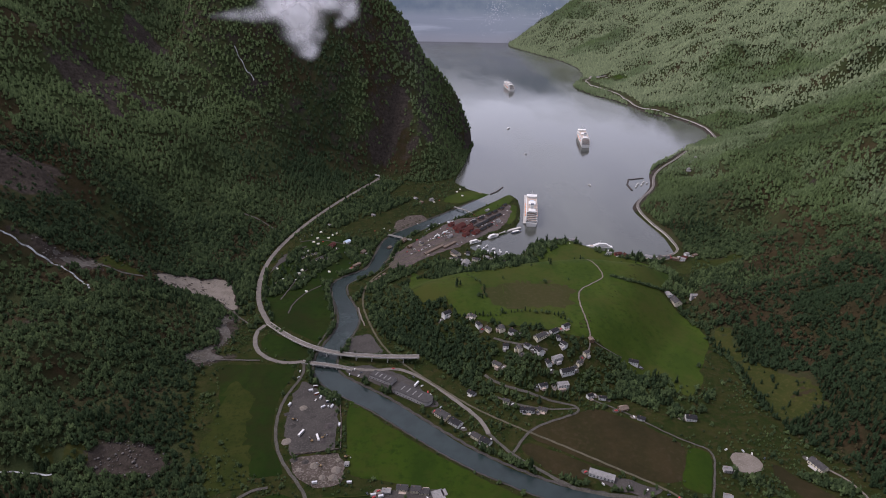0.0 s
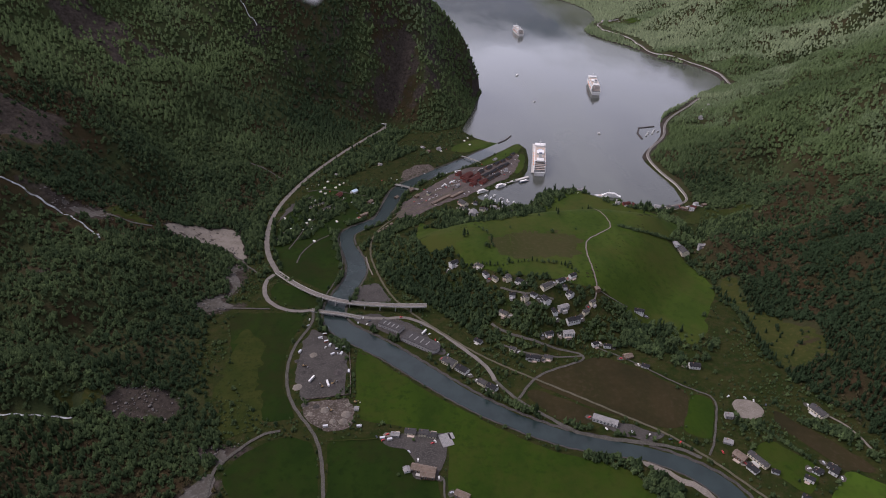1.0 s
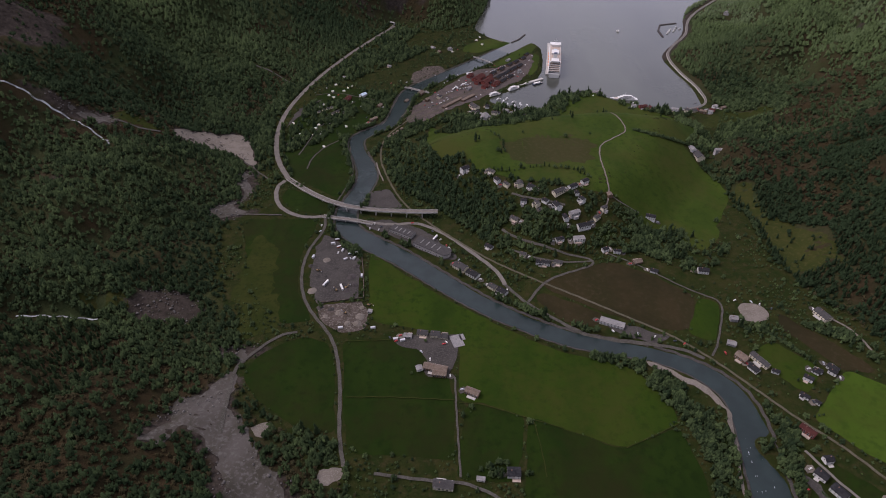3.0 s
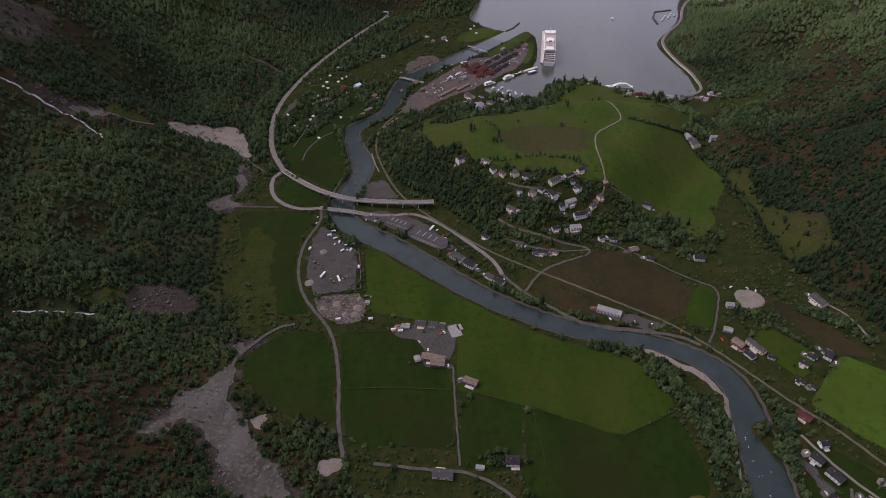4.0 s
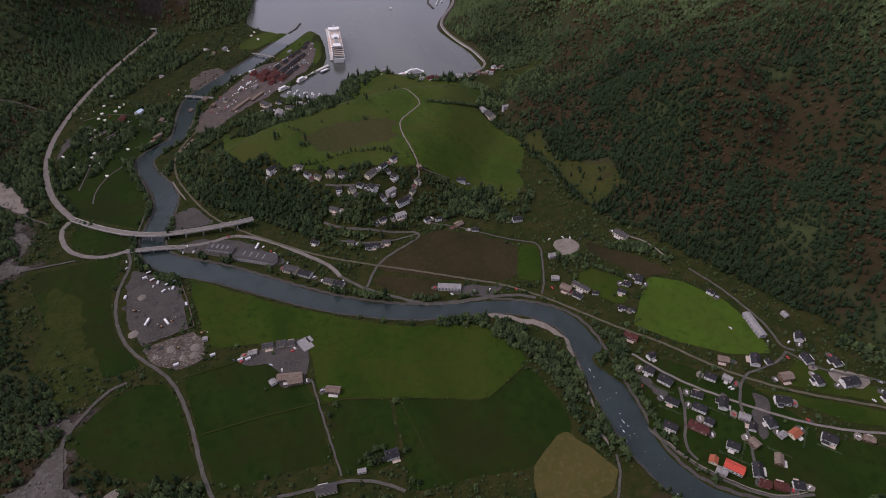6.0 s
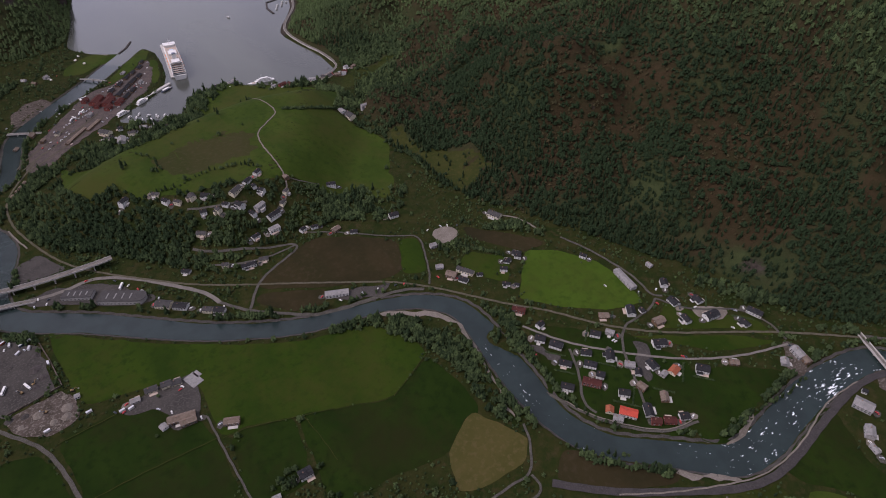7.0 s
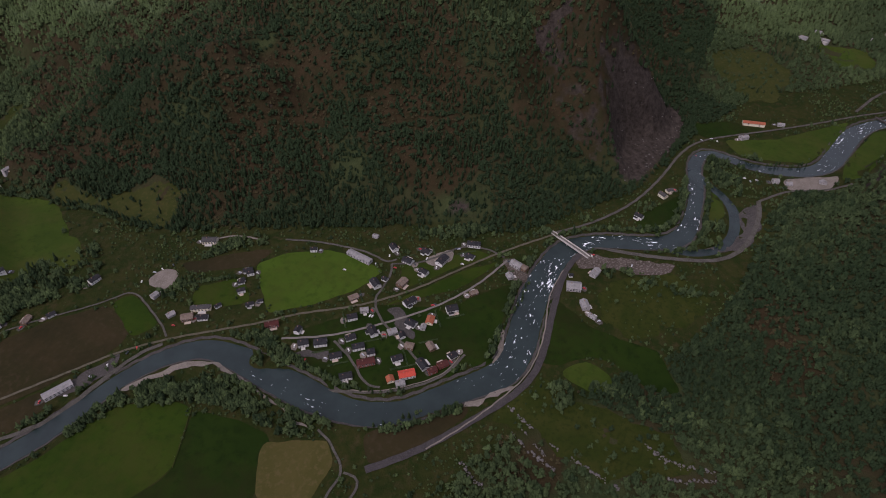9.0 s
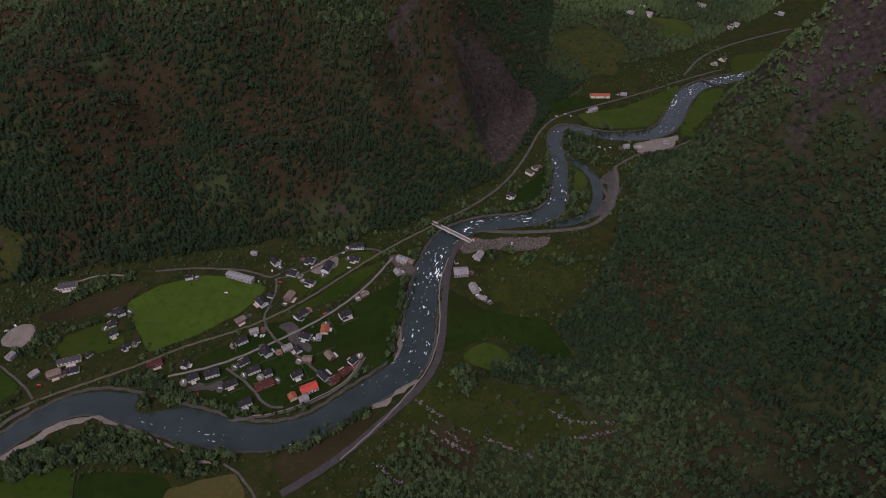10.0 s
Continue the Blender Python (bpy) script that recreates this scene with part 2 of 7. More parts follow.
ARM = [(900, -40), (884, -56), (862, -79), (834, -97), (797, -103), (757, -99), (730, -84), (713, -58), (708, -30)]
# how steep the mountains stand: x, y, reach, rise over run
STEEP = [(60, 1950, 260, 1.7), (-190, 1850, 220, 1.2), (-420, 1100, 400, 0.62), (-360, 600, 300, 0.52), (-800, 1700, 500, 0.8), (560, 900, 260, 0.42),
         (760, 1500, 400, 0.5), (1200, 2300, 500, 0.55), (700, 500, 260, 0.72), (900, 200, 200, 0.95), (1150, 100, 200, 0.8),
         (1050, -480, 240, 1.0), (1500, -250, 260, 0.3), (600, -250, 260, 0.5), (150, 0, 300, 0.42), (800, 3400, 800, 0.5), (150, 5250, 500, 1.1)]

# crests of the headland, of the southern spur and of the eastern rib: points x, y, z, the fall to both sides, and how blunt they are
CRESTS = [([(123, 2088, -2), (87, 2073, 80), (51, 2059, 177), (-17, 2040, 248), (-57, 2019, 298), (-122, 1986, 417), (-260, 1960, 540), (-600, 1960, 700)], 1.9, 20),
          ([(1106, -314, 5), (1079, -336, 70), (1053, -352, 120), (1036, -368, 167), (1019, -387, 221), (1000, -408, 274), (960, -520, 400), (900, -800, 560)], 1.05, 18),
          ([(839, 38, 6), (864, 100, 68), (899, 144, 154), (926, 163, 196), (954, 173, 237), (983, 183, 278), (1150, 330, 430)], 1.5, 12)]


def hashed(ix, iy, seed):
    n = (ix * 374761393 + iy * 668265263 + seed * 974711) & 0x7FFFFFFF
    n = ((n ^ (n >> 13)) * 1274126177) & 0x7FFFFFFF
    return ((n ^ (n >> 16)) & 0xFFFF) / 65535.0


def value_noise(x, y, size, seed):
    u, v = np.asarray(x, float) / size, np.asarray(y, float) / size
    iu, iv = np.floor(u).astype(np.int64), np.floor(v).astype(np.int64)
    fu, fv = u - iu, v - iv
    fu, fv = fu * fu * (3 - 2 * fu), fv * fv * (3 - 2 * fv)
    a, b = hashed(iu, iv, seed), hashed(iu + 1, iv, seed)
    c, d = hashed(iu, iv + 1, seed), hashed(iu + 1, iv + 1, seed)
    return (a + (b - a) * fu) * (1 - fv) + (c + (d - c) * fu) * fv - 0.5


def fractal(x, y, size, seed, octaves=4):
    total, amp = 0.0, 1.0
    for o in range(octaves):
        total = total + amp * value_noise(x + 31.7 * o, y - 17.3 * o, size / 2 ** o, seed + o)
        amp *= 0.5
    return total


def to_line(x, y, line, closed=False):
    """Distance to a polyline, and the running share of its length at the nearest point."""
    pts = np.array(line + line[:1] if closed else line, float)
    seg = np.hypot(*(pts[1:] - pts[:-1]).T)
    run = np.concatenate([[0], np.cumsum(seg)])
    best = np.full(np.shape(x), 1e9)
    share = np.zeros(np.shape(x))
    for (ax, ay), (bx, by), s, r in zip(pts[:-1], pts[1:], seg, run):
        k = np.clip(((x - ax) * (bx - ax) + (y - ay) * (by - ay)) / max(s * s, 1e-6), 0, 1)
        d = np.hypot(x - ax - k * (bx - ax), y - ay - k * (by - ay))
        near = d < best
        best = np.where(near, d, best)
        share = np.where(near, (r + k * s) / run[-1], share)
    return best, share


def inside(x, y, poly):
    hit = np.zeros(np.shape(x), bool)
    for (ax, ay), (bx, by) in zip(poly, poly[1:] + poly[:1]):
        if ay != by:
            hit ^= ((ay > y) != (by > y)) & (x < (bx - ax) * (y - ay) / (by - ay) + ax)
    return hit


def smooth(a, b, v):
    k = np.clip((v - a) / (b - a), 0, 1)
    return k * k * (3 - 2 * k)


def rounded(line, closed=False, cuts=2):
    """Chaikin's corner cutting."""
    pts = [tuple(map(float, p)) for p in line]
    for _ in range(cuts):
        pairs = list(zip(pts, pts[1:] + pts[:1])) if closed else list(zip(pts, pts[1:]))
        out = [] if closed else [pts[0]]
        for a, b in pairs:
            out.append(tuple(a[i] * 0.75 + b[i] * 0.25 for i in range(len(a))))
            out.append(tuple(a[i] * 0.25 + b[i] * 0.75 for i in range(len(a))))
        pts = out if closed else out + [pts[-1]]
    return pts


VALLEY_R, FJORD_R, HILL_R = rounded(VALLEY, True, 1), rounded(FJORD, True, 1), rounded(HILL, True, 2)
RIVER_R3, ARM_R = rounded(RIVER), rounded(ARM)
RIVER_R = [p[:2] for p in RIVER_R3]
RIVER_RUN = np.cumsum([0] + [math.dist(a, b) for a, b in zip(RIVER_R, RIVER_R[1:])])


def floor_height(x, y):
    """The valley floor: sea level at the fjord, rising upstream."""
    return 3.0 + 0.03 * np.clip(x - 150, 0, 1600) * (1 - smooth(450, 900, y))


def river_level(x, y):
    return (floor_height(x, y) - 2.2) * (1 - smooth(1150, 1540, y)) + 0.06 - 0.5 * smooth(1480, 1560, y)


def river_half(share):
    """Half the river's width along its course."""
    return np.interp(np.asarray(share) * RIVER_RUN[-1], RIVER_RUN, [p[2] for p in RIVER_R3])


def islet(x, y):
    """The wooded spit that stands out from the village's bank into the river."""
    return np.exp(-(to_line(x, y, [(326, 376), (334, 360), (341, 346)])[0] / 13) ** 4)


def land(x, y):
    x, y = np.asarray(x, float), np.asarray(y, float)
    floor = floor_height(x, y)
    out = ~inside(x, y, VALLEY_R)
    d = np.where(out, to_line(x, y, VALLEY_R, True)[0], 0)
    weight, steep = np.full(x.shape, 0.02 * 0.65), np.full(x.shape, 0.02)
    for cx, cy, reach, k in STEEP:
        w = np.exp(-((x - cx) ** 2 + (y - cy) ** 2) / (2 * (reach * 0.75) ** 2))
        weight, steep = weight + w * k, steep + w
    k = weight / steep
    talus = 22 + 55 * (1 - smooth(0.75, 1.3, k))
    rise = k * (np.sqrt(d * d + talus * talus) - talus)
    rise = np.where(rise > 620, 620 + (rise - 620) * 0.45, rise)
    rough = np.minimum(d * 0.30, 75) * fractal(x, y, 330, 3, 4) + np.minimum(d * 0.2, 16) * fractal(x, y, 60, 11, 3)
    # the scree gully in the eastern mountain's flank
    gully, _ = to_line(x, y, [(880, 40), (1090, 230), (1350, 540)])
    rough = rough - 45 * np.minimum(d, 120) / 120 * np.exp(-(gully / 55) ** 2)
    # stream ravines of the western mountain
    for line in ([(-383, 980), (-620, 1090), (-980, 1215), (-1500, 1500)], [(-250, 470), (-420, 480), (-700, 560), (-1100, 700)],
                 [(560, 1190), (900, 1420), (1400, 1700)], [(1019, 2260), (1500, 2350), (2200, 2600)]):
        rough = rough - np.minimum(d, 150) * 0.28 * np.exp(-(to_line(x, y, line)[0] / 45) ** 2)
    # gullies and ribs down the flanks
    rough = rough - 46 * smooth(50, 260, d) * (1 - 2.4 * np.abs(fractal(x, y, 240, 401, 3))) + 14 * smooth(60, 200, d) * fractal(x, y, 90, 409, 3)
    z = floor + np.maximum(rise + rough, 0.25 * rise)
    for crest, fall, fade in CRESTS:
        c, along = to_line(x, y, [p[:2] for p in crest])
        runs = np.cumsum([0] + [math.dist(a[:2], b[:2]) for a, b in zip(crest, crest[1:])])
        top = np.interp(along * runs[-1], runs, [p[2] for p in crest])
        z = np.maximum(z, np.where(out, top - fall * np.maximum(np.sqrt(c * c + fade * fade) - fade, 0) + np.minimum(d, 40) / 40 * 14 * fractal(x, y, 50, 29, 3), z))
    hill_in = inside(x, y, HILL_R)
    e = np.where(hill_in, to_line(x, y, HILL_R, True)[0], 0)
    z = z + np.where(out, 0, 52 * smooth(0, 125, e) + 3 * smooth(0, 60, e) * fractal(x, y, 90, 5, 3))
    ridge = np.where(out, 52 * np.exp(-((x - 470) / 60) ** 2 - ((y - 960) / 110) ** 2), 0)
    z = z + ridge * smooth(0, 60, d)
    z = z + 0.5 * fractal(x, y, 40, 21, 2) * ~out
    # the fjord's bed
    wet = inside(x, y, FJORD_R)
    shore = to_line(x, y, FJORD_R, True)[0] * np.where(wet, -1, 1)
    z = np.where(wet, np.maximum(-14, shore * 0.5), np.minimum(z, np.maximum(0.2 + shore * 0.45, 0) + np.where(out, 1e9 * (shore > 12), 1e9 * (shore > 12))))
    # the river's channel
    r, share = to_line(x, y, RIVER_R)
    r = r + 2.5 * fractal(x, y, 28, 41, 2)
    r = np.minimum(r - river_half(share), to_line(x, y, ARM_R)[0] - 8 + 1.5 * fractal(x, y, 28, 42, 2))
    level = river_level(x, y)
    carve = level - 2.0 + np.clip(r + 6, 0, None) * 0.36
    z = np.where((r < 14) & ~wet, np.minimum(z, carve), z)
    return np.where(wet, z, np.maximum(z, level - 2.0 + 4.2 * islet(x, y)))


def rockiness(x, y, z):
    """Where the mountainsides lie bare: bands of cliff and heath on the heights, the headland's and the spur's faces."""
    bands = smooth(0.1, 0.3, fractal(x, y, 210, 131, 4) + 0.35 * fractal(x, y, 45, 133, 3)) * smooth(90, 230, z) * smooth(300, 150, x)
    cliff = sum(np.exp(-((x - cx) ** 2 + (y - cy) ** 2) / (2 * r * r)) for cx, cy, r in ((95, 2030, 45), (995, -420, 45), (-60, 1790, 60), (640, 260, 35), (900, 130, 45), (-860, 1475, 60), (-770, 1505, 55), (-690, 1520, 40), (-172, 1748, 45), (-110, 1800, 40), (-604, 752, 25), (895, -395, 45), (850, -420, 45), (820, -430, 35)))
    return np.clip(bands + cliff * (0.55 + 1.1 * fractal(x, y, 40, 135, 3)), 0, 1)


def heathland(x, y, z):
    """Where brown heath and thin scrub take the place of closed woods."""
    east = (x > 420) & (y > 60) & (y < 1250)
    spots = sum(np.exp(-((x - cx) ** 2 + (y - cy) ** 2) / (2 * r * r)) for cx, cy, r in ((-533, 1589, 45), (-134, 1803, 50), (-264, 1856, 45), (520, 900, 60), (640, 1120, 60), (690, 1380, 40), (-420, 400, 90), (-360, 320, 70), (-500, 640, 60)))
    return fractal(x, y, 190, 57, 4) + 0.25 * fractal(x, y, 40, 58, 2) + (0.15 + 0.1 * smooth(220, 120, z)) * east * smooth(420, 250, z) * smooth(10, 40, z) - 0.34 * (y < 20) + 0.3 * spots - 0.25 * smooth(1350, 1700, y) - 0.3 * smooth(1100, 1350, y) * (x > 450)


# ---------------------------------------------------------------- the plan of roads, fields and yards
ROADS, FIELDS, GRAVEL = [], [], []


def road(name, width, line):
    ROADS.append((name, width, line))


def field(kind, outline):
    FIELDS.append((kind, outline))


def yard(kind, outline):
    GRAVEL.append((kind, outline))


road("main_road", 9, [(-175, 1669), (-217, 1581), (-267, 1465), (-304, 1361), (-331, 1263), (-349, 1163), (-350, 1079), (-337, 1000), (-317, 940), (-287, 887)])
road("slip_road", 7, [(-292, 883), (-301, 865), (-297, 833), (-283, 803), (-256, 782), (-232, 775), (-208, 779)])
road("valley_road", 4.2, [(-206, 779), (-200, 756), (-203, 732), (-214, 697), (-216, 659), (-211, 623), (-200, 589), (-183, 561), (-162, 536), (-146, 510), (-135, 474), (-127, 434), (-121, 384), (-110, 344)])
road("river_path", 2.4, [(-197, 806), (-185, 858), (-178, 914), (-191, 965), (-201, 1007), (-184, 1055), (-145, 1094), (-137, 1162), (-125, 1237)])
road("east_road", 6, [(-128, 763), (-93, 759), (-58, 767), (-13, 736), (20, 699), (60, 653), (69, 624)])
road("river_road", 4.6, [(69, 624), (94, 589), (122, 566), (152, 542), (178, 529), (235, 519), (278, 509), (298, 494)])
road("railway", 3.2, [(-85, 1136), (-140, 1040), (-139, 962), (-120, 900), (-97, 841), (-72, 799), (-34, 757), (8, 716), (50, 676), (113, 634), (156, 609), (200, 579), (227, 561), (271, 531), (309, 491), (341, 448), (371, 408), (403, 374), (430, 331), (461, 293), (503, 256), (552, 224), (611, 182), (680, 121)])
road("village_road", 3.0, [(361, 370), (387, 319), (431, 269), (480, 223), (535, 190), (595, 171)])
road("hill_track", 2.2, [(285, 1069), (305, 982), (272, 952), (246, 931), (236, 901), (234, 829), (235, 792), (227, 765), (196, 730)])
road("hill_path", 2, [(234, 786), (253, 778), (281, 774)])
road("hairpin", 3.6, [(70, 740), (80, 728), (111, 705), (159, 690), (191, 685), (201, 672), (179, 660), (146, 647), (120, 628), (98, 591)])
road("hairpin", 3, [(82, 700), (118, 679), (157, 674), (198, 677)])
road("hamlet_lane", 3, [(86, 795), (111, 777), (139, 763), (164, 762)])
road("field_road", 2.5, [(218, 697), (260, 669), (303, 627), (328, 608), (353, 593), (334, 546), (317, 509), (308, 498)])
road("barn_lane", 3.2, [(512, 470), (526, 427), (533, 383), (535, 348), (527, 316), (538, 308)])
road("house_drive", 3, [(471, 565), (487, 549), (495, 529), (498, 505)])
road("village_street", 3, [(527, 310), (510, 301), (483, 300), (459, 300), (433, 276), (413, 237), (393, 201)])
road("upper_lane", 3, [(527, 310), (546, 271), (599, 239), (607, 203), (599, 176)])
road("west_street", 3, [(383, 311), (368, 278), (343, 247), (347, 230)])
road("shore_street", 3, [(322, 282), (328, 262), (336, 236), (355, 204), (388, 171), (426, 162)])
road("levee_road", 8, [(256, 197), (275, 178), (298, 157), (327, 136), (360, 115), (392, 94), (429, 80), (471, 80), (524, 88), (584, 94), (620, 93), (660, 80)])
road("field_path", 2.6, [(195, 217), (225, 218), (245, 215), (259, 232), (270, 248), (275, 264)])
road("field_path", 2.6, [(245, 215), (246, 195), (219, 196)])
road("bank_road", 6.5, [(669, 86), (673, 23), (692, -56), (711, -95), (753, -121), (823, -133), (865, -129)])
road("bank_lane", 4, [(865, -129), (914, -169), (930, -216), (968, -258)])
road("upstream_road", 4, [(676, 128), (717, 85), (783, 42), (866, 14), (955, -3), (1010, -30), (1065, -106), (1137, -202), (1198, -271), (1260, -357)])
road("terrace_road", 5, [(1215, -273), (1315, -318), (1396, -400), (1498, -539)])
road("farm_road", 2.2, [(2, 462), (4, 416), (7, 367), (9, 335)])
road("farm_lane", 3.5, [(-78, 337), (-34, 332), (-1, 329), (10, 330), (42, 318), (64, 299)])
road("rail_yard", 3, [(-107, 1116), (-75, 1154), (-23, 1199), (38, 1264)])
road("rail_yard", 3, [(-98, 1106), (-57, 1144), (-11, 1183), (44, 1244)])
road("rail_yard", 3, [(-115, 1131), (-81, 1171), (-36, 1218), (19, 1286)])
road("camp_lane", 2.5, [(-320, 1001), (-309, 1045), (-291, 1064)])
road("camp_lane", 2.5, [(-287, 969), (-280, 1013), (-274, 1066), (-263, 1094)])
road("camp_lane", 2.5, [(-262, 921), (-262, 957), (-246, 999), (-223, 1025)])
road("camp_lane", 2.5, [(-305, 1225), (-259, 1242), (-205, 1214), (-155, 1202)])
road("camp_lane", 2.5, [(-264, 1131), (-235, 1167), (-215, 1195)])
road("harbour_road", 4, [(470, 1180), (500, 1190), (524, 1208), (527, 1235)])
road("harbour_road", 5, [(527, 1235), (526, 1299), (512, 1367), (504, 1461), (533, 1529), (601, 1623), (627, 1719), (673, 1804), (744, 1892), (829, 2001)])
road("shore_road", 7, [(914, 3475), (801, 3446), (767, 3318), (787, 3155), (837, 3010), (869, 2875), (869, 2736), (907, 2657), (973, 2562), (1024, 2443), (1033, 2322), (1006, 2185)])
road("debris_lane", 4, [(-196, 529), (-213, 525), (-230, 509), (-245, 489), (-257, 471), (-254, 442), (-251, 414), (-244, 375)])
road("fan_lane", 3, [(-377, 782), (-328, 781), (-274, 781)])
road("fan_track", 3, [(-405, 964), (-356, 918), (-313, 878)])
road("slope_track", 3.5, [(-452, 1312), (-409, 1308), (-363, 1284)])
road("stream", 2.6, [(-712, 888), (-696, 902), (-673, 899), (-655, 899), (-628, 899), (-600, 886), (-581, 880), (-553, 853)])
road("fan_track", 3, [(-614, 940), (-572, 929), (-542, 938), (-515, 945)])
road("stream", 2.2, [(-540, 524), (-507, 530), (-475, 531), (-446, 532)])
road("stream", 1.6, [(-573, 1763), (-546, 1741), (-519, 1732)])
road("terrace_wall", 1.6, [(381, 93), (361, 51), (352, 31), (342, -5), (333, -34)])
road("terrace_wall", 1.4, [(359, 69), (340, 40)])
road("terrace_wall", 1.3, [(391, -49), (380, -67), (379, -112)])
road("terrace_wall", 1.3, [(360, -74), (370, -115)])
road("terrace_wall", 1.4, [(353, 80), (333, 42), (330, 24)])
road("terrace_wall", 1.6, [(302, 114), (288, 94), (287, 85)])
road("fence_line", 0.9, [(7, 426), (37, 424), (79, 408), (120, 395)])
road("fence_line", 0.9, [(181, 372), (213, 387), (244, 403)])
road("fence_line", 0.9, [(-136, 514), (-78, 519)])
road("fence_line", 0.9, [(-120, 430), (-64, 432), (3, 429)])
road("fence_line", 0.9, [(88, 403), (93, 368), (95, 337)])
road("levee_wall", 1.6, [(300, 152), (344, 124), (387, 103), (420, 89), (451, 85), (479, 86), (508, 90), (536, 97), (565, 101), (609, 97)])
road("levee_wall", 2.2, [(-143, 946), (-134, 912), (-124, 884)])
road("levee_wall", 1.2, [(330, 260), (337, 237), (357, 206), (390, 172), (421, 166)])
field("hill", [(203, 1163), (256, 1244), (338, 1231), (467, 1100), (401, 968), (400, 743), (363, 702), (267, 770), (240, 792), (221, 788), (172, 798), (101, 815), (38, 854), (-7, 930), (14, 1117), (117, 1128)])
field("dark", [(-333, 768), (-211, 773), (-220, 717), (-223, 665), (-210, 600), (-181, 548), (-221, 544), (-254, 588), (-293, 657)])
field("dark", [(-283, 861), (-230, 835), (-197, 804), (-207, 786), (-258, 791), (-287, 830)])
field("dark", [(-280, 891), (-192, 830), (-183, 914), (-209, 1014), (-188, 1085), (-137, 1135), (-139, 1246), (-211, 1258), (-276, 1272), (-315, 1184), (-328, 1056), (-311, 959)])
field("green", [(-124, 694), (-84, 655), (-3, 588), (69, 538), (135, 503), (173, 493), (215, 474), (242, 430), (243, 403), (181, 372), (120, 396), (79, 409), (37, 425), (6, 430), (9, 505), (-2, 528), (-59, 542), (-105, 550), (-117, 614)])
field("dark", [(-137, 516), (-79, 522), (-39, 503), (-4, 462), (1, 415), (5, 353), (-46, 358), (-110, 360), (-125, 442)])
field("dark", [(15, 426), (78, 412), (74, 370), (64, 331), (5, 333)])
field("dark", [(82, 411), (179, 371), (241, 398), (251, 348), (252, 306), (219, 288), (190, 282), (68, 297), (76, 343)])
field("dark", [(-248, 463), (-227, 499), (-184, 523), (-154, 511), (-141, 475), (-125, 383), (-168, 389), (-220, 424)])
field("fallow", [(80, 942), (190, 965), (236, 936), (230, 865), (131, 862), (81, 878)])
field("hill", [(250, 928), (304, 968), (407, 977), (447, 899), (449, 848), (404, 767), (304, 749), (239, 793)])
field("hill", [(235, 1235), (313, 1265), (300, 981), (246, 945), (80, 951), (61, 966), (124, 1003)])
field("hill", [(-54, 1088), (52, 978), (75, 881), (21, 902), (-26, 897), (-58, 958)])
field("hill", [(287, 1053), (338, 1049), (470, 1100), (427, 1004), (312, 991)])
field("ochre", [(458, 877), (486, 866), (476, 778), (536, 738), (533, 662), (462, 645), (466, 752)])
field("brown", [(121, 635), (218, 678), (264, 654), (321, 603), (296, 543), (272, 539), (201, 568), (123, 619)])
field("green", [(324, 602), (348, 589), (319, 518), (290, 537)])
field("brown", [(106, 597), (119, 611), (195, 569), (182, 545), (141, 556)])
field("brown", [(413, 573), (461, 518), (490, 474), (452, 474), (406, 547)])
field("green", [(386, 523), (426, 479), (397, 441), (377, 459), (362, 507)])
field("bright", [(453, 477), (489, 452), (519, 405), (518, 364), (513, 312), (464, 330), (420, 369), (387, 410)])
field("dark", [(368, 368), (456, 289), (483, 217), (413, 153), (385, 168), (344, 227), (321, 273), (350, 330)])
field("dark", [(474, 211), (516, 185), (556, 153), (544, 136), (480, 133), (432, 126), (411, 144), (425, 183)])
field("green", [(458, 282), (519, 210), (590, 177), (559, 213), (456, 284)])
field("green", [(536, 299), (550, 257), (599, 222), (596, 185), (557, 228), (485, 277)])
field("brown", [(290, 219), (368, 141), (360, 127), (297, 157), (261, 198)])
field("tan", [(241, 309), (269, 248), (246, 227), (207, 230), (174, 238), (193, 284)])
field("pasture", [(610, 40), (653, -29), (640, -82), (594, -71), (537, -27), (528, 19), (546, 40)])
field("dark", [(552, 103), (550, 80), (526, 43), (520, -2), (522, -39), (480, -65), (465, -73), (462, -42), (474, -9), (484, -1), (484, 29), (454, 59), (447, 81)])
field("hill", [(449, 55), (475, 30), (463, -1), (440, -4), (433, 20), (439, 46)])
# upstream meadows take the paler grass to imitate more open light there
field("hill", [(1023, -65), (1062, -147), (1173, -261), (1084, -239), (1001, -193), (980, -96)])
field("hill", [(1152, -298), (1181, -344), (1010, -294), (971, -243), (1036, -252)])
field("dark", [(755, 31), (844, -24), (772, -31), (729, -6), (730, 24)])
field("hill", [(866, -58), (858, -78), (812, -86), (784, -74), (784, -58), (822, -55)])
field("dark", [(1054, -2), (1095, -75), (1069, -106), (1017, -35)])
field("green", [(1327, -388), (1374, -478), (996, -345), (1281, -371)])
field("pasture", [(-312, 714), (-272, 709), (-251, 605), (-221, 529), (-264, 521), (-295, 596)])
field("pasture", [(-637, 922), (-580, 966), (-530, 955), (-515, 944), (-564, 929), (-612, 935)])
field("pasture", [(527, 1161), (621, 1176), (638, 1139), (592, 1131), (533, 1099), (483, 1100)])
field("ochre", [(-465, 553), (-426, 568), (-412, 556), (-443, 545)])
field("green", [(819, 3418), (918, 3454), (996, 3348), (993, 3240), (887, 3249), (817, 3329)])
field("ochre", [(1303, -1), (1413, -74), (1327, -162), (1221, -156), (1173, -100), (1229, -54)])
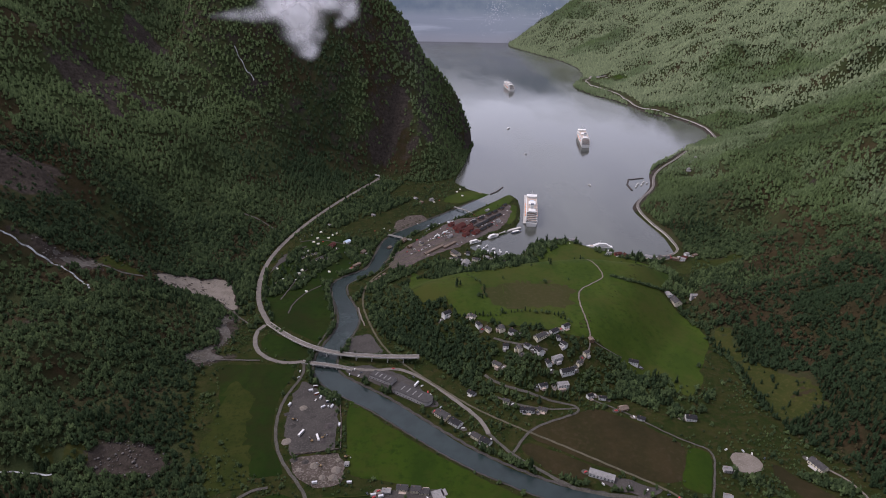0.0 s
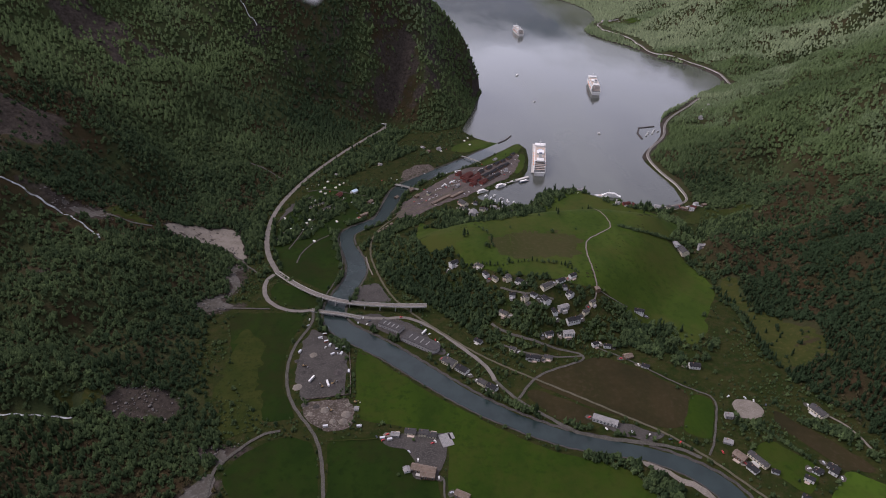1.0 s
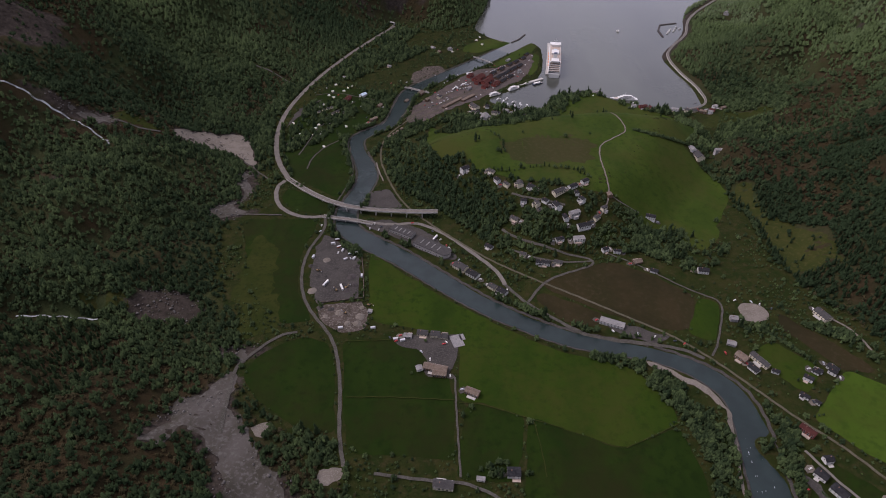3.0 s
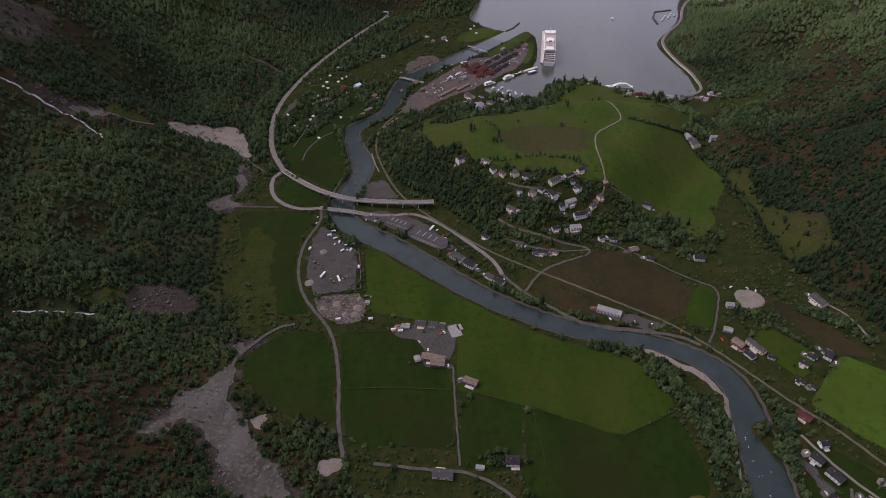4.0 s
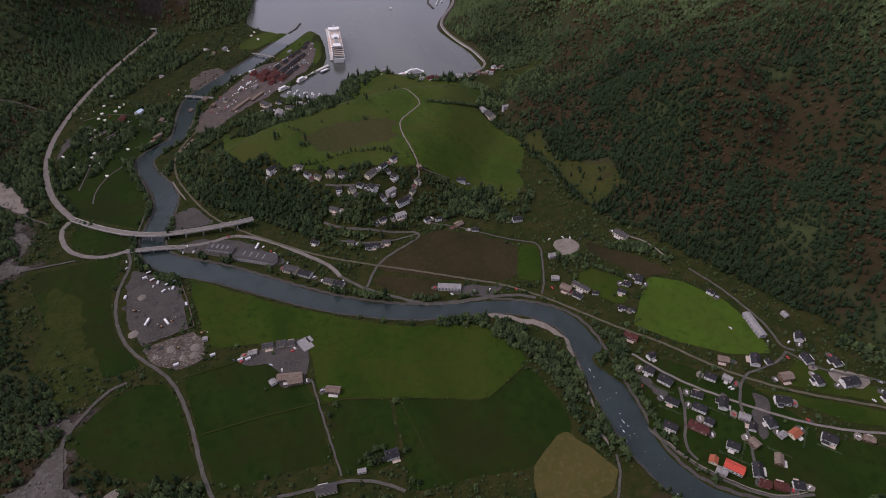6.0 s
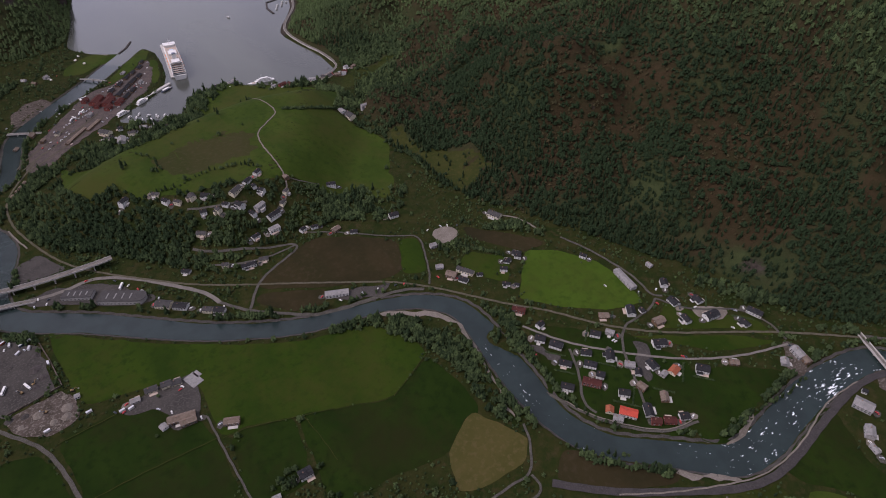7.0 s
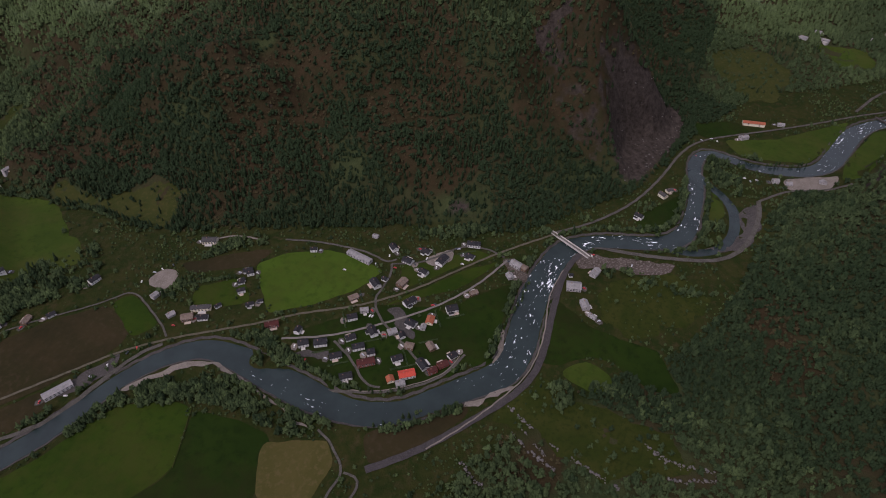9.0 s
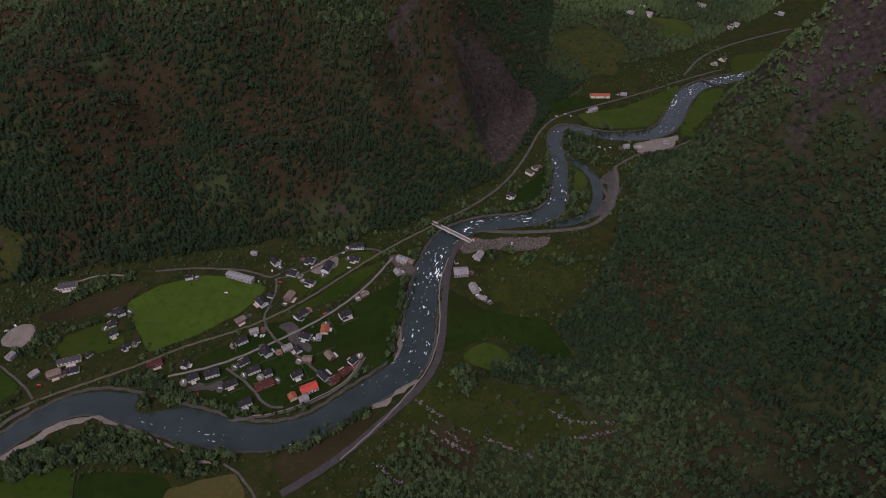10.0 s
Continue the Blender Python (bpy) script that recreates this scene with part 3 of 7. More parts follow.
# paler grass here too, for the upper valley's brighter light
field("hill", [(1448, -198), (1483, -296), (1412, -327), (1387, -244)])
field("pasture", [(426, 68), (426, 29), (414, -64), (381, -107), (357, -65), (336, -11), (353, 49), (373, 95)])
field("hill", [(77, 1399), (194, 1570), (203, 1554), (182, 1483), (158, 1466), (125, 1420), (87, 1388)])
field("hill", [(187, 1479), (198, 1463), (186, 1384), (168, 1343), (160, 1350)])
field("hill", [(73, 1579), (109, 1582), (143, 1560), (94, 1517), (47, 1478), (10, 1487), (17, 1530)])
yard("debris", [(-315, 365), (-298, 406), (-278, 440), (-260, 458), (-248, 453), (-249, 423), (-237, 398), (-215, 371), (-187, 339), (-148, 306), (-135, 290), (-225, 290), (-236, 330), (-259, 363), (-285, 372), (-302, 344)])
yard("debris", [(-288, 496), (-249, 502), (-227, 498), (-257, 484), (-275, 486)])
yard("light", [(-217, 391), (-201, 396), (-191, 377), (-208, 373)])
yard("light", [(-140, 344), (-112, 345), (-108, 329), (-131, 322)])
yard("light", [(-508, 963), (-506, 991), (-487, 1024), (-440, 1030), (-420, 1036), (-401, 1028), (-376, 989), (-356, 933), (-364, 928), (-387, 956), (-413, 968), (-427, 959), (-464, 960), (-489, 957)])
yard("debris", [(-366, 923), (-354, 926), (-340, 860), (-344, 826), (-352, 817), (-368, 884)])
yard("debris", [(-394, 783), (-375, 803), (-355, 818), (-345, 792), (-319, 790), (-359, 767), (-374, 773)])
yard("dark", [(-692, 909), (-673, 919), (-652, 923), (-621, 912), (-590, 893), (-626, 905), (-656, 904), (-679, 904)])
yard("debris", [(-650, 908), (-638, 923), (-601, 949), (-574, 922), (-597, 907), (-633, 911)])
yard("dark", [(-420, 564), (-401, 585), (-361, 590), (-324, 564), (-336, 543), (-390, 537), (-413, 549)])
yard("grey", [(-200, 732), (-172, 715), (-137, 680), (-125, 595), (-185, 578), (-201, 630), (-204, 696)])
yard("earth", [(-185, 577), (-123, 586), (-110, 565), (-111, 537), (-146, 529), (-169, 548)])
yard("pave", [(-101, 1102), (-89, 1177), (-54, 1230), (-17, 1296), (17, 1341), (52, 1383), (87, 1384), (125, 1416), (157, 1462), (185, 1479), (179, 1422), (159, 1355), (145, 1316), (109, 1284), (68, 1242), (47, 1214), (3, 1180), (-33, 1148), (-61, 1115), (-89, 1093)])
yard("earth", [(-104, 1346), (-75, 1393), (-40, 1395), (-29, 1372), (-58, 1319), (-101, 1294)])
yard("grey", [(-142, 771), (-103, 772), (-39, 743), (4, 676), (-20, 676), (-89, 724), (-131, 748)])
yard("grey", [(-75, 522), (-53, 528), (4, 530), (6, 496), (-6, 475), (-3, 458), (-36, 464), (-31, 491), (-46, 504), (-70, 511)])
yard("grey", [(-143, 848), (-111, 859), (-84, 805), (-142, 805)])
yard("light", [(366, 591), (400, 585), (400, 557), (368, 556), (363, 572)])
yard("grey", [(185, 561), (232, 547), (268, 527), (246, 518), (202, 538)])
yard("scree", [(968, 127), (1019, 69), (1075, 23), (1038, 4), (975, 7), (893, 33), (849, 42), (840, 70), (865, 94), (916, 119), (945, 127)])
yard("light", [(73, 1740), (62, 1666), (80, 1603), (112, 1555), (118, 1566), (92, 1610), (76, 1668), (84, 1738)])
yard("earth", [(638, 95), (652, 82), (654, 56), (671, -11), (676, -40), (647, -23), (637, 23), (628, 56), (615, 81)])
yard("light", [(486, 140), (444, 128), (424, 126), (424, 121), (446, 121), (484, 133)])
yard("grey", [(826, -104), (862, -129), (803, -135), (758, -125), (733, -104), (707, -47), (694, 30), (676, 82), (706, 30), (716, -53), (744, -91), (780, -111)])
yard("grey", [(346, 375), (356, 335), (374, 306), (355, 306), (346, 344)])
yard("light", [(552, 275), (588, 249), (573, 234), (540, 258)])
yard("earth", [(595, 180), (602, 154), (574, 134), (557, 147)])
yard("grey", [(455, 280), (462, 262), (440, 235), (424, 224), (418, 232), (440, 262)])
yard("light", [(942, -161), (984, -239), (943, -231), (909, -169)])
yard("light", [(364, 139), (401, 110), (412, 92), (389, 103), (361, 130)])
yard("light", [(226, 493), (262, 474), (291, 450), (303, 418), (300, 387), (290, 344), (279, 300), (272, 271), (269, 273), (276, 302), (287, 346), (296, 388), (298, 416), (287, 444), (260, 465), (224, 485)])
yard("grey", [(-333, 1080), (-297, 1184), (-284, 1212), (-327, 1156), (-335, 1063)])


# ---------------------------------------------------------------- building helpers
def mesh_from(name, verts, faces, mats=(), smooth_faces=False):
    """A mesh from numpy arrays: all faces have the same number of corners."""
    verts, faces = np.asarray(verts, np.float32), np.asarray(faces, np.int32)
    me = bpy.data.meshes.new(name)
    me.vertices.add(len(verts))
    me.vertices.foreach_set("co", verts.ravel())
    n, k = faces.shape
    me.loops.add(n * k)
    me.loops.foreach_set("vertex_index", faces.ravel())
    me.polygons.add(n)
    me.polygons.foreach_set("loop_start", np.arange(0, n * k, k, dtype=np.int32))
    me.polygons.foreach_set("loop_total", np.full(n, k, np.int32))
    if smooth_faces:
        me.polygons.foreach_set("use_smooth", np.ones(n, bool))
    for m in mats:
        me.materials.append(m)
    me.update(calc_edges=True)
    return me


def steps(stops):
    """Coordinates with a spacing that changes by stretches: (start, end, step)."""
    return np.concatenate([np.arange(a, b, s) for a, b, s in stops])


def resample(line, step):
    pts = np.array(line, float)
    seg = np.hypot(*(pts[1:, :2] - pts[:-1, :2]).T)
    run = np.concatenate([[0], np.cumsum(seg)])
    k = np.linspace(0, run[-1], max(2, int(run[-1] / step) + 1))
    return np.stack([np.interp(k, run, pts[:, i]) for i in range(pts.shape[1])], 1)


def sideways(pts):
    d = np.gradient(pts[:, :2], axis=0)
    d /= np.maximum(np.hypot(d[:, 0], d[:, 1]), 1e-6)[:, None]
    return np.stack([-d[:, 1], d[:, 0]], 1)


def ribbon(name, line, width, mat, lift, step=6.0, across=3, heights=None, wander=0.4):
    """A strip laid on the land along a line."""
    pts = resample(line, step)
    side = sideways(pts)
    rows, swing = [], np.arange(len(pts)) * 1.7
    for i in range(across + 1):
        k = (i / across - 0.5) * width + wander * np.sin(swing + i * 2.1) * (i in (0, across))
        rows.append(pts[:, :2] + side * k[:, None])
    xy = np.stack(rows, 1)
    z = land(xy[..., 0], xy[..., 1]) + lift if heights is None else heights(xy[..., 0], xy[..., 1])
    v = np.concatenate([xy, z[..., None]], 2).reshape(-1, 3)
    n, w = len(pts), across + 1
    i = (np.arange(n - 1)[:, None] * w + np.arange(across)[None]).ravel()
    return new(name, mesh_from(name, v, np.stack([i, i + w, i + w + 1, i + 1], 1), [mat], True))


def soft_corners(poly, cut=9.0):
    """An outline with its corners rounded off over a fixed length."""
    out = []
    for a, b, c in zip(poly[-1:] + poly[:-1], poly, poly[1:] + poly[:1]):
        a, b, c = Vector(a), Vector(b), Vector(c)
        p = b + (a - b).normalized() * min(cut, (a - b).length * 0.4)
        q = b + (c - b).normalized() * min(cut, (c - b).length * 0.4)
        out += [tuple(p), tuple(b * 0.5 + (p + q) * 0.25), tuple(q)]
    return out


def patch(name, poly, mat, lift, cell=9.0, ragged=1.5):
    """A piece of ground cover inside an outline, draped over the land."""
    soft = soft_corners(poly)
    edge = resample(soft + [soft[0]], 5.0)[:-1]
    if ragged > 7:
        edge = edge + np.stack([fractal(edge[:, 0], edge[:, 1], 38, 171, 3), fractal(edge[:, 0], edge[:, 1], 38, 173, 3)], 1) * 16
    wob = np.stack([fractal(edge[:, 0], edge[:, 1], 14, 71, 2), fractal(edge[:, 0], edge[:, 1], 14, 73, 2)], 1) * ragged * 2
    edge = edge + wob
    lo, hi = edge.min(0), edge.max(0)
    gx, gy = np.meshgrid(np.arange(lo[0], hi[0], cell), np.arange(lo[1], hi[1], cell))
    ring = [tuple(p) for p in edge]
    keep = inside(gx, gy, ring) & (to_line(gx, gy, ring, True)[0] > cell * 0.4)
    pts = [Vector(p) for p in ring] + [Vector(p) for p in np.stack([gx[keep], gy[keep]], 1)]
    n = len(ring)
    co, _, tris, *_ = delaunay_2d_cdt(pts, [(i, (i + 1) % n) for i in range(n)], [], 1, 1e-4)
    xy = np.array([tuple(c) for c in co])
    z = land(xy[:, 0], xy[:, 1]) + lift
    return new(name, mesh_from(name, np.column_stack([xy, z]), np.array([tuple(t) for t in tris]), [mat], True))

# ---------------------------------------------------------------- things: helpers
def part(name, bm, mat, parent, label=""):
    me = bpy.data.meshes.new(name)
    bm.to_mesh(me)
    bm.free()
    for m in (mat if isinstance(mat, (list, tuple)) else [mat]):
        me.materials.append(m)
    ob = new(name, me)
    ob.parent = parent
    return tagged(ob, label)


def shared(name, me, parent, at, rz=0.0):
    """One more part on a mesh that is used before."""
    ob = new(name, me)
    ob.parent = parent
    ob.location, ob.rotation_euler = at, (0, 0, rz)
    return ob


def box(bm, x, y, z, sx, sy, sz, bevel=0.0):
    """A box with its middle at x, y and its foot at z."""
    got = bmesh.ops.create_cube(bm, size=1, matrix=Matrix.Translation((x, y, z + sz / 2)) @ Matrix.Diagonal((sx, sy, sz, 1)))
    if bevel:
        bmesh.ops.bevel(bm, geom=list({e for v in got["verts"] for e in v.link_edges}), offset=bevel, segments=1, affect="EDGES")


def boxes(*dims, bevel=0.0):
    bm = bmesh.new()
    for d in dims:
        box(bm, *d, bevel=bevel)
    return bm


def tube(bm, x, y, z, r0, r1, h, n=8):
    bmesh.ops.create_cone(bm, cap_ends=True, segments=n, radius1=r0, radius2=r1, depth=h, matrix=Matrix.Translation((x, y, z + h / 2)))


def root(name, x, y, z, yaw=0.0):
    ob = new(name)
    ob.empty_display_size = 1
    ob.matrix_basis = pose(x, y, z, 0, 0, yaw)
    return ob


def ground_at(x, y):
    return float(land(np.array([x], float), np.array([y], float))[0])


def bar_along(line, width, z0, z1):
    """A solid band along a line: heights of foot and top are given by point."""
    pts = np.array(line, float)
    side = sideways(pts)
    bm = bmesh.new()
    rings = []
    for p, s, a, b in zip(pts, side, z0, z1):
        l, r = p[:2] + s * width / 2, p[:2] - s * width / 2
        rings.append([bm.verts.new(q) for q in ((*r, a), (*l, a), (*l, b), (*r, b))])
    for a, b in zip(rings, rings[1:]):
        for i in range(4):
            bm.faces.new((a[i], a[(i + 1) % 4], b[(i + 1) % 4], b[i]))
    bm.faces.new(rings[0][::-1])
    bm.faces.new(rings[-1])
    bmesh.ops.recalc_face_normals(bm, faces=bm.faces)
    return bm


# ---------------------------------------------------------------- the land, the fjord and the river
def build_land():
    xs = steps([(-2600, -1100, 45), (-1100, -420, 14), (-420, 760, 6), (760, 1400, 9), (1400, 2000, 18), (2000, 3300, 45)])
    ys = steps([(-1500, -700, 45), (-700, -320, 16), (-320, 1240, 6), (1240, 1720, 8), (1720, 2500, 16), (2500, 5600, 40)])
    x, y = np.meshgrid(xs, ys)
    z = land(x, y)
    w, n = len(xs), len(xs) * len(ys)
    i = (np.arange(len(ys) - 1)[:, None] * w + np.arange(w - 1)[None]).ravel()
    me = mesh_from("ground", np.stack([x.ravel(), y.ravel(), z.ravel()], 1), np.stack([i, i + 1, i + w + 1, i + w], 1), [GROUND], True)
    out = np.where(inside(x, y, VALLEY_R), 0, to_line(x, y, VALLEY_R, True)[0])
    # the stony bank below the fjord's eastern road, and bare ground inside and round the screes and the debris fan
    loose = 0.8 * smooth(26, 12, to_line(x, y, FJORD_R, True)[0]) * (x > 480) * (y > 1440)
    for kind, poly in GRAVEL:
        if kind in ("dark", "debris", "scree") or (kind == "light" and poly[0][0] < -330):
            near = np.where((x > min(p[0] for p in poly) - 40) & (x < max(p[0] for p in poly) + 40) & (y > min(p[1] for p in poly) - 40) & (y < max(p[1] for p in poly) + 40))
            u, v = x[near], y[near]
            reach = to_line(u, v, poly, True)[0] * np.where(inside(u, v, poly), -1, 1)
            loose[near] = np.maximum(loose[near], smooth(26, -10, reach) * (0.75 if kind == "dark" else 0.8))
    me.attributes.new("valley", "FLOAT", "POINT").data.foreach_set("value", (1 - smooth(0, 30, out)).ravel().astype(np.float32))
    me.attributes.new("rock", "FLOAT", "POINT").data.foreach_set("value", np.maximum(rockiness(x, y, z) * smooth(5, 40, out), loose).ravel().astype(np.float32))
    me.attributes.new("heath", "FLOAT", "POINT").data.foreach_set("value", (smooth(0.02, 0.24, heathland(x, y, z)) * smooth(5, 40, out)).ravel().astype(np.float32))
    tagged(new("ground", me), "steep forested mountainsides and a green valley floor", "terrain", kind="structure")


build_land()
# far end of the fjord: plain backdrop of water and hills, haze painted in
far = bpy.data.materials.new("far_painted_haze")
far.use_nodes = True
fn, fl = far.node_tree.nodes, far.node_tree.links
fp = fn["Principled BSDF"]
fp.inputs["Roughness"].default_value, fp.inputs["Specular IOR Level"].default_value = 1.0, 0.0
fz = fn.new("ShaderNodeSeparateXYZ")
fl.new(fn.new("ShaderNodeNewGeometry").outputs["Position"], fz.inputs[0])
# pale base and streaks paint the sky's sheen on the far water
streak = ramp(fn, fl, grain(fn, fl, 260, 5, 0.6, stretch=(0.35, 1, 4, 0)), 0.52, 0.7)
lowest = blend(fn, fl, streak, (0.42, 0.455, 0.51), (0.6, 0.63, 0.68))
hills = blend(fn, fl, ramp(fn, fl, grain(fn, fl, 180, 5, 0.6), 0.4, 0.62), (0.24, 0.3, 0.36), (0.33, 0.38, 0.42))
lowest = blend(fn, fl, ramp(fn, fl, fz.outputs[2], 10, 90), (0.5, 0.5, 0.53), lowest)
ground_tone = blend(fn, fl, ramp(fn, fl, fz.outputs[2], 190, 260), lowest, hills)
# the pale roofs of a far hamlet on the opposite shore
hamlet = fn.new("ShaderNodeMath")
hamlet.operation = "MULTIPLY"
fl.new(ramp(fn, fl, grain(fn, fl, 11, 2), 0.58, 0.64), hamlet.inputs[0])
fl.new(ramp(fn, fl, grain(fn, fl, 150, 2, stretch=(1, 1, 1.6, 0)), 0.5, 0.6), hamlet.inputs[1])
eastward = fn.new("ShaderNodeMath")
eastward.operation = "MULTIPLY"
fl.new(hamlet.outputs[0], eastward.inputs[0])
fl.new(ramp(fn, fl, fz.outputs[0], 260, 420), eastward.inputs[1])
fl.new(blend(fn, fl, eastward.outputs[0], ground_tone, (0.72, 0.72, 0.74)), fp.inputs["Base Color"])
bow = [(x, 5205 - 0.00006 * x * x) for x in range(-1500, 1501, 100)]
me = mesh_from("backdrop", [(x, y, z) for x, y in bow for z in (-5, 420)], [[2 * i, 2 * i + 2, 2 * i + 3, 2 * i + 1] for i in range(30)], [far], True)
tagged(new("backdrop", me), "far end of the fjord with blue haze painted on", "backdrop", kind="structure")
sheet = np.array([(-900, 1100, 0), (1300, 1100, 0), (1300, 5400, 0), (-900, 5400, 0)])
tagged(new("water", mesh_from("water", sheet, [[0, 1, 2, 3]], [FJORD_WATER])), "calm grey fjord water reflecting the cloudy sky", "water", kind="structure")


def build_river(line, half, lift, label, calm=0.0):
    pts = resample(line, 5.0)
    side = sideways(pts)
    share = np.linspace(0, 1, len(pts))
    wide = half(share) + 10
    k = np.linspace(-1, 1, 9)
    xy = pts[:, None, :] + side[:, None, :] * (k[None, :, None] * wide[:, None, None])
    z = np.repeat(river_level(pts[:, 0], pts[:, 1])[:, None], 9, 1) + lift
    i = (np.arange(len(pts) - 1)[:, None] * 9 + np.arange(8)[None]).ravel()
    me = mesh_from("river", np.concatenate([xy, z[..., None]], 2).reshape(-1, 3), np.stack([i, i + 9, i + 10, i + 1], 1), [RIVER_WATER], True)
    rapid = np.where(pts[:, 1] > 400, -0.8, np.interp(pts[:, 0], [300, 312, 330, 372, 392, 430, 600, 650, 720, 800, 1000, 1150], [0.25, 0.25, -0.3, -0.1, 0.35, 0.6, 0.72, 0.55, 0.55, 0.45, 0.35, 0.7])) - calm
    me.attributes.new("rapid", "FLOAT", "POINT").data.foreach_set("value", np.repeat(rapid, 9).astype(np.float32))
    flow = np.stack([np.repeat(share * np.hypot(*np.diff(pts, axis=0).T).sum(), 9) * 0.42, (k[None] * wide[:, None]).ravel(), np.zeros(len(pts) * 9)], 1)
    me.attributes.new("flow", "FLOAT_VECTOR", "POINT").data.foreach_set("vector", flow.ravel().astype(np.float32))
    tagged(new("river", me), label, "river", kind="structure")


build_river(RIVER_R, river_half, 0.0, "blue-green river with white rapids winding through the valley")
build_river(ARM_R, lambda s: 8 + 0 * s, -0.1, "shallow side channel of the river round a wooded island", 0.6)

ROAD_LOOK = {"main_road": "asphalt", "slip_road": "asphalt", "east_road": "asphalt", "railway": "rail",
             "village_road": "asphalt", "hill_track": "light", "village_street": "lane", "upper_lane": "lane", "barn_lane": "lane", "house_drive": "light", "harbour_road": "asphalt", "shore_road": "asphalt", "stream": "foam", "rail_yard": "rail", "fence_line": "ochre", "levee_road": "tarmac", "levee_wall": "light", "terrace_wall": "light"}
ROAD_LABEL = {"asphalt": "grey asphalt road through the valley", "rail": "single railway track on brown ballast", "lane": "narrow pale gravel lane", "tarmac": "dark tarmac road on the river embankment", "light": "pale gravel track over the meadow", "foam": "white mountain stream down the slope", "ochre": "strip of long dry grass between two meadows"}
M["foam"] = material("white_water", (0.3, 0.31, 0.31), 0.8, (0.06, 0.065, 0.06), (0.4, 0.41, 0.42), 16, 3)
for i, (name, width, line) in enumerate(ROADS):
    if name == "terrace_wall":
        continue
    look_name = ROAD_LOOK.get(name, "lane")
    ob = ribbon(name, rounded(line), width, M[look_name], 0.55 + 0.012 * i, wander=1.4 if name in ("stream", "terrace_wall") else 0.3)
    if name in ("shore_road", "harbour_road"):
        # level roads on walls along the shore
        bpy.data.objects.remove(ob)
        pts = resample(rounded(line), 8.0)
        z = land(pts[:, 0], pts[:, 1])
        z = np.convolve(np.pad(z, 4, "edge"), np.ones(9) / 9, "valid") + 2.0
        ob = root(name, 0, 0, 0)
        part("roadway", bar_along(pts, width, z - 0.3, z), M["asphalt"], ob)
        part("retaining_wall", bar_along(pts, width + 0.8, z - 9, z - 0.31), M["concrete"], ob, "grey retaining wall")
    tagged(ob, "low pale stone wall beside the grass" if name in ("terrace_wall", "levee_wall") else ROAD_LABEL[look_name], {"railway": "railway", "stream": "stream", "terrace_wall": "wall", "levee_wall": "wall", "fence_line": "grass strip"}.get(name, "road"), kind="structure")
# stony banks of the river
spread = resample(RIVER_R, 6.0)
share = np.linspace(0, 1, len(spread))
for s in (-1, 1):
    edge = spread + sideways(spread) * (s * (river_half(share) + 1.5))[:, None]
    for a, b in ((12, 130), (130, 250), (250, len(edge) - 20)):
        ob = ribbon("river_bank", [tuple(p) for p in edge[a:b]], 3.2, M["grey"], 0.2, 5.0, wander=0.6)
        tagged(ob, "grey stony river bank with rough boulders", "river bank", kind="structure")
FIELD_LABEL = {"green": "green hay meadow on the valley floor", "dark": "dark green pasture beside the farm lanes", "bright": "bright fresh green meadow",
               "ochre": "dry yellowish rough grass", "brown": "brown tilled field", "fallow": "brownish fallow strip on the hill meadow", "hill": "light green meadow on the low hill", "pasture": "rough green pasture with scattered bushes", "tan": "mown meadow of dry yellow grass"}
for i, (kind, poly) in enumerate(FIELDS):
    tagged(patch("field", poly, M[kind], 0.2 + 0.004 * i, ragged=9 if kind in ("ochre", "pasture", "fallow") else 1.5), FIELD_LABEL[kind], "field", kind="structure")
GRAVEL_LABEL = {"grey": "grey gravel yard", "light": "pale bare gravel", "scree": "grey scree below the cliff", "debris": "grey debris fan of gravel and mud", "earth": "bare brown earth and gravel beside the river", "dark": "dark bare rock slab", "pave": "paved harbour area"}
for i, (kind, poly) in enumerate(GRAVEL):
    if kind in ("dark", "scree"):
        continue
    tagged(patch("gravel_ground", poly, M[kind], (1.4 if kind in ("scree", "dark") else 0.36) + 0.004 * i, cell=5 if kind in ("scree", "dark") else 9, ragged=8 if kind in ("scree", "debris") else 3.5), GRAVEL_LABEL[kind], "ground", kind="structure")




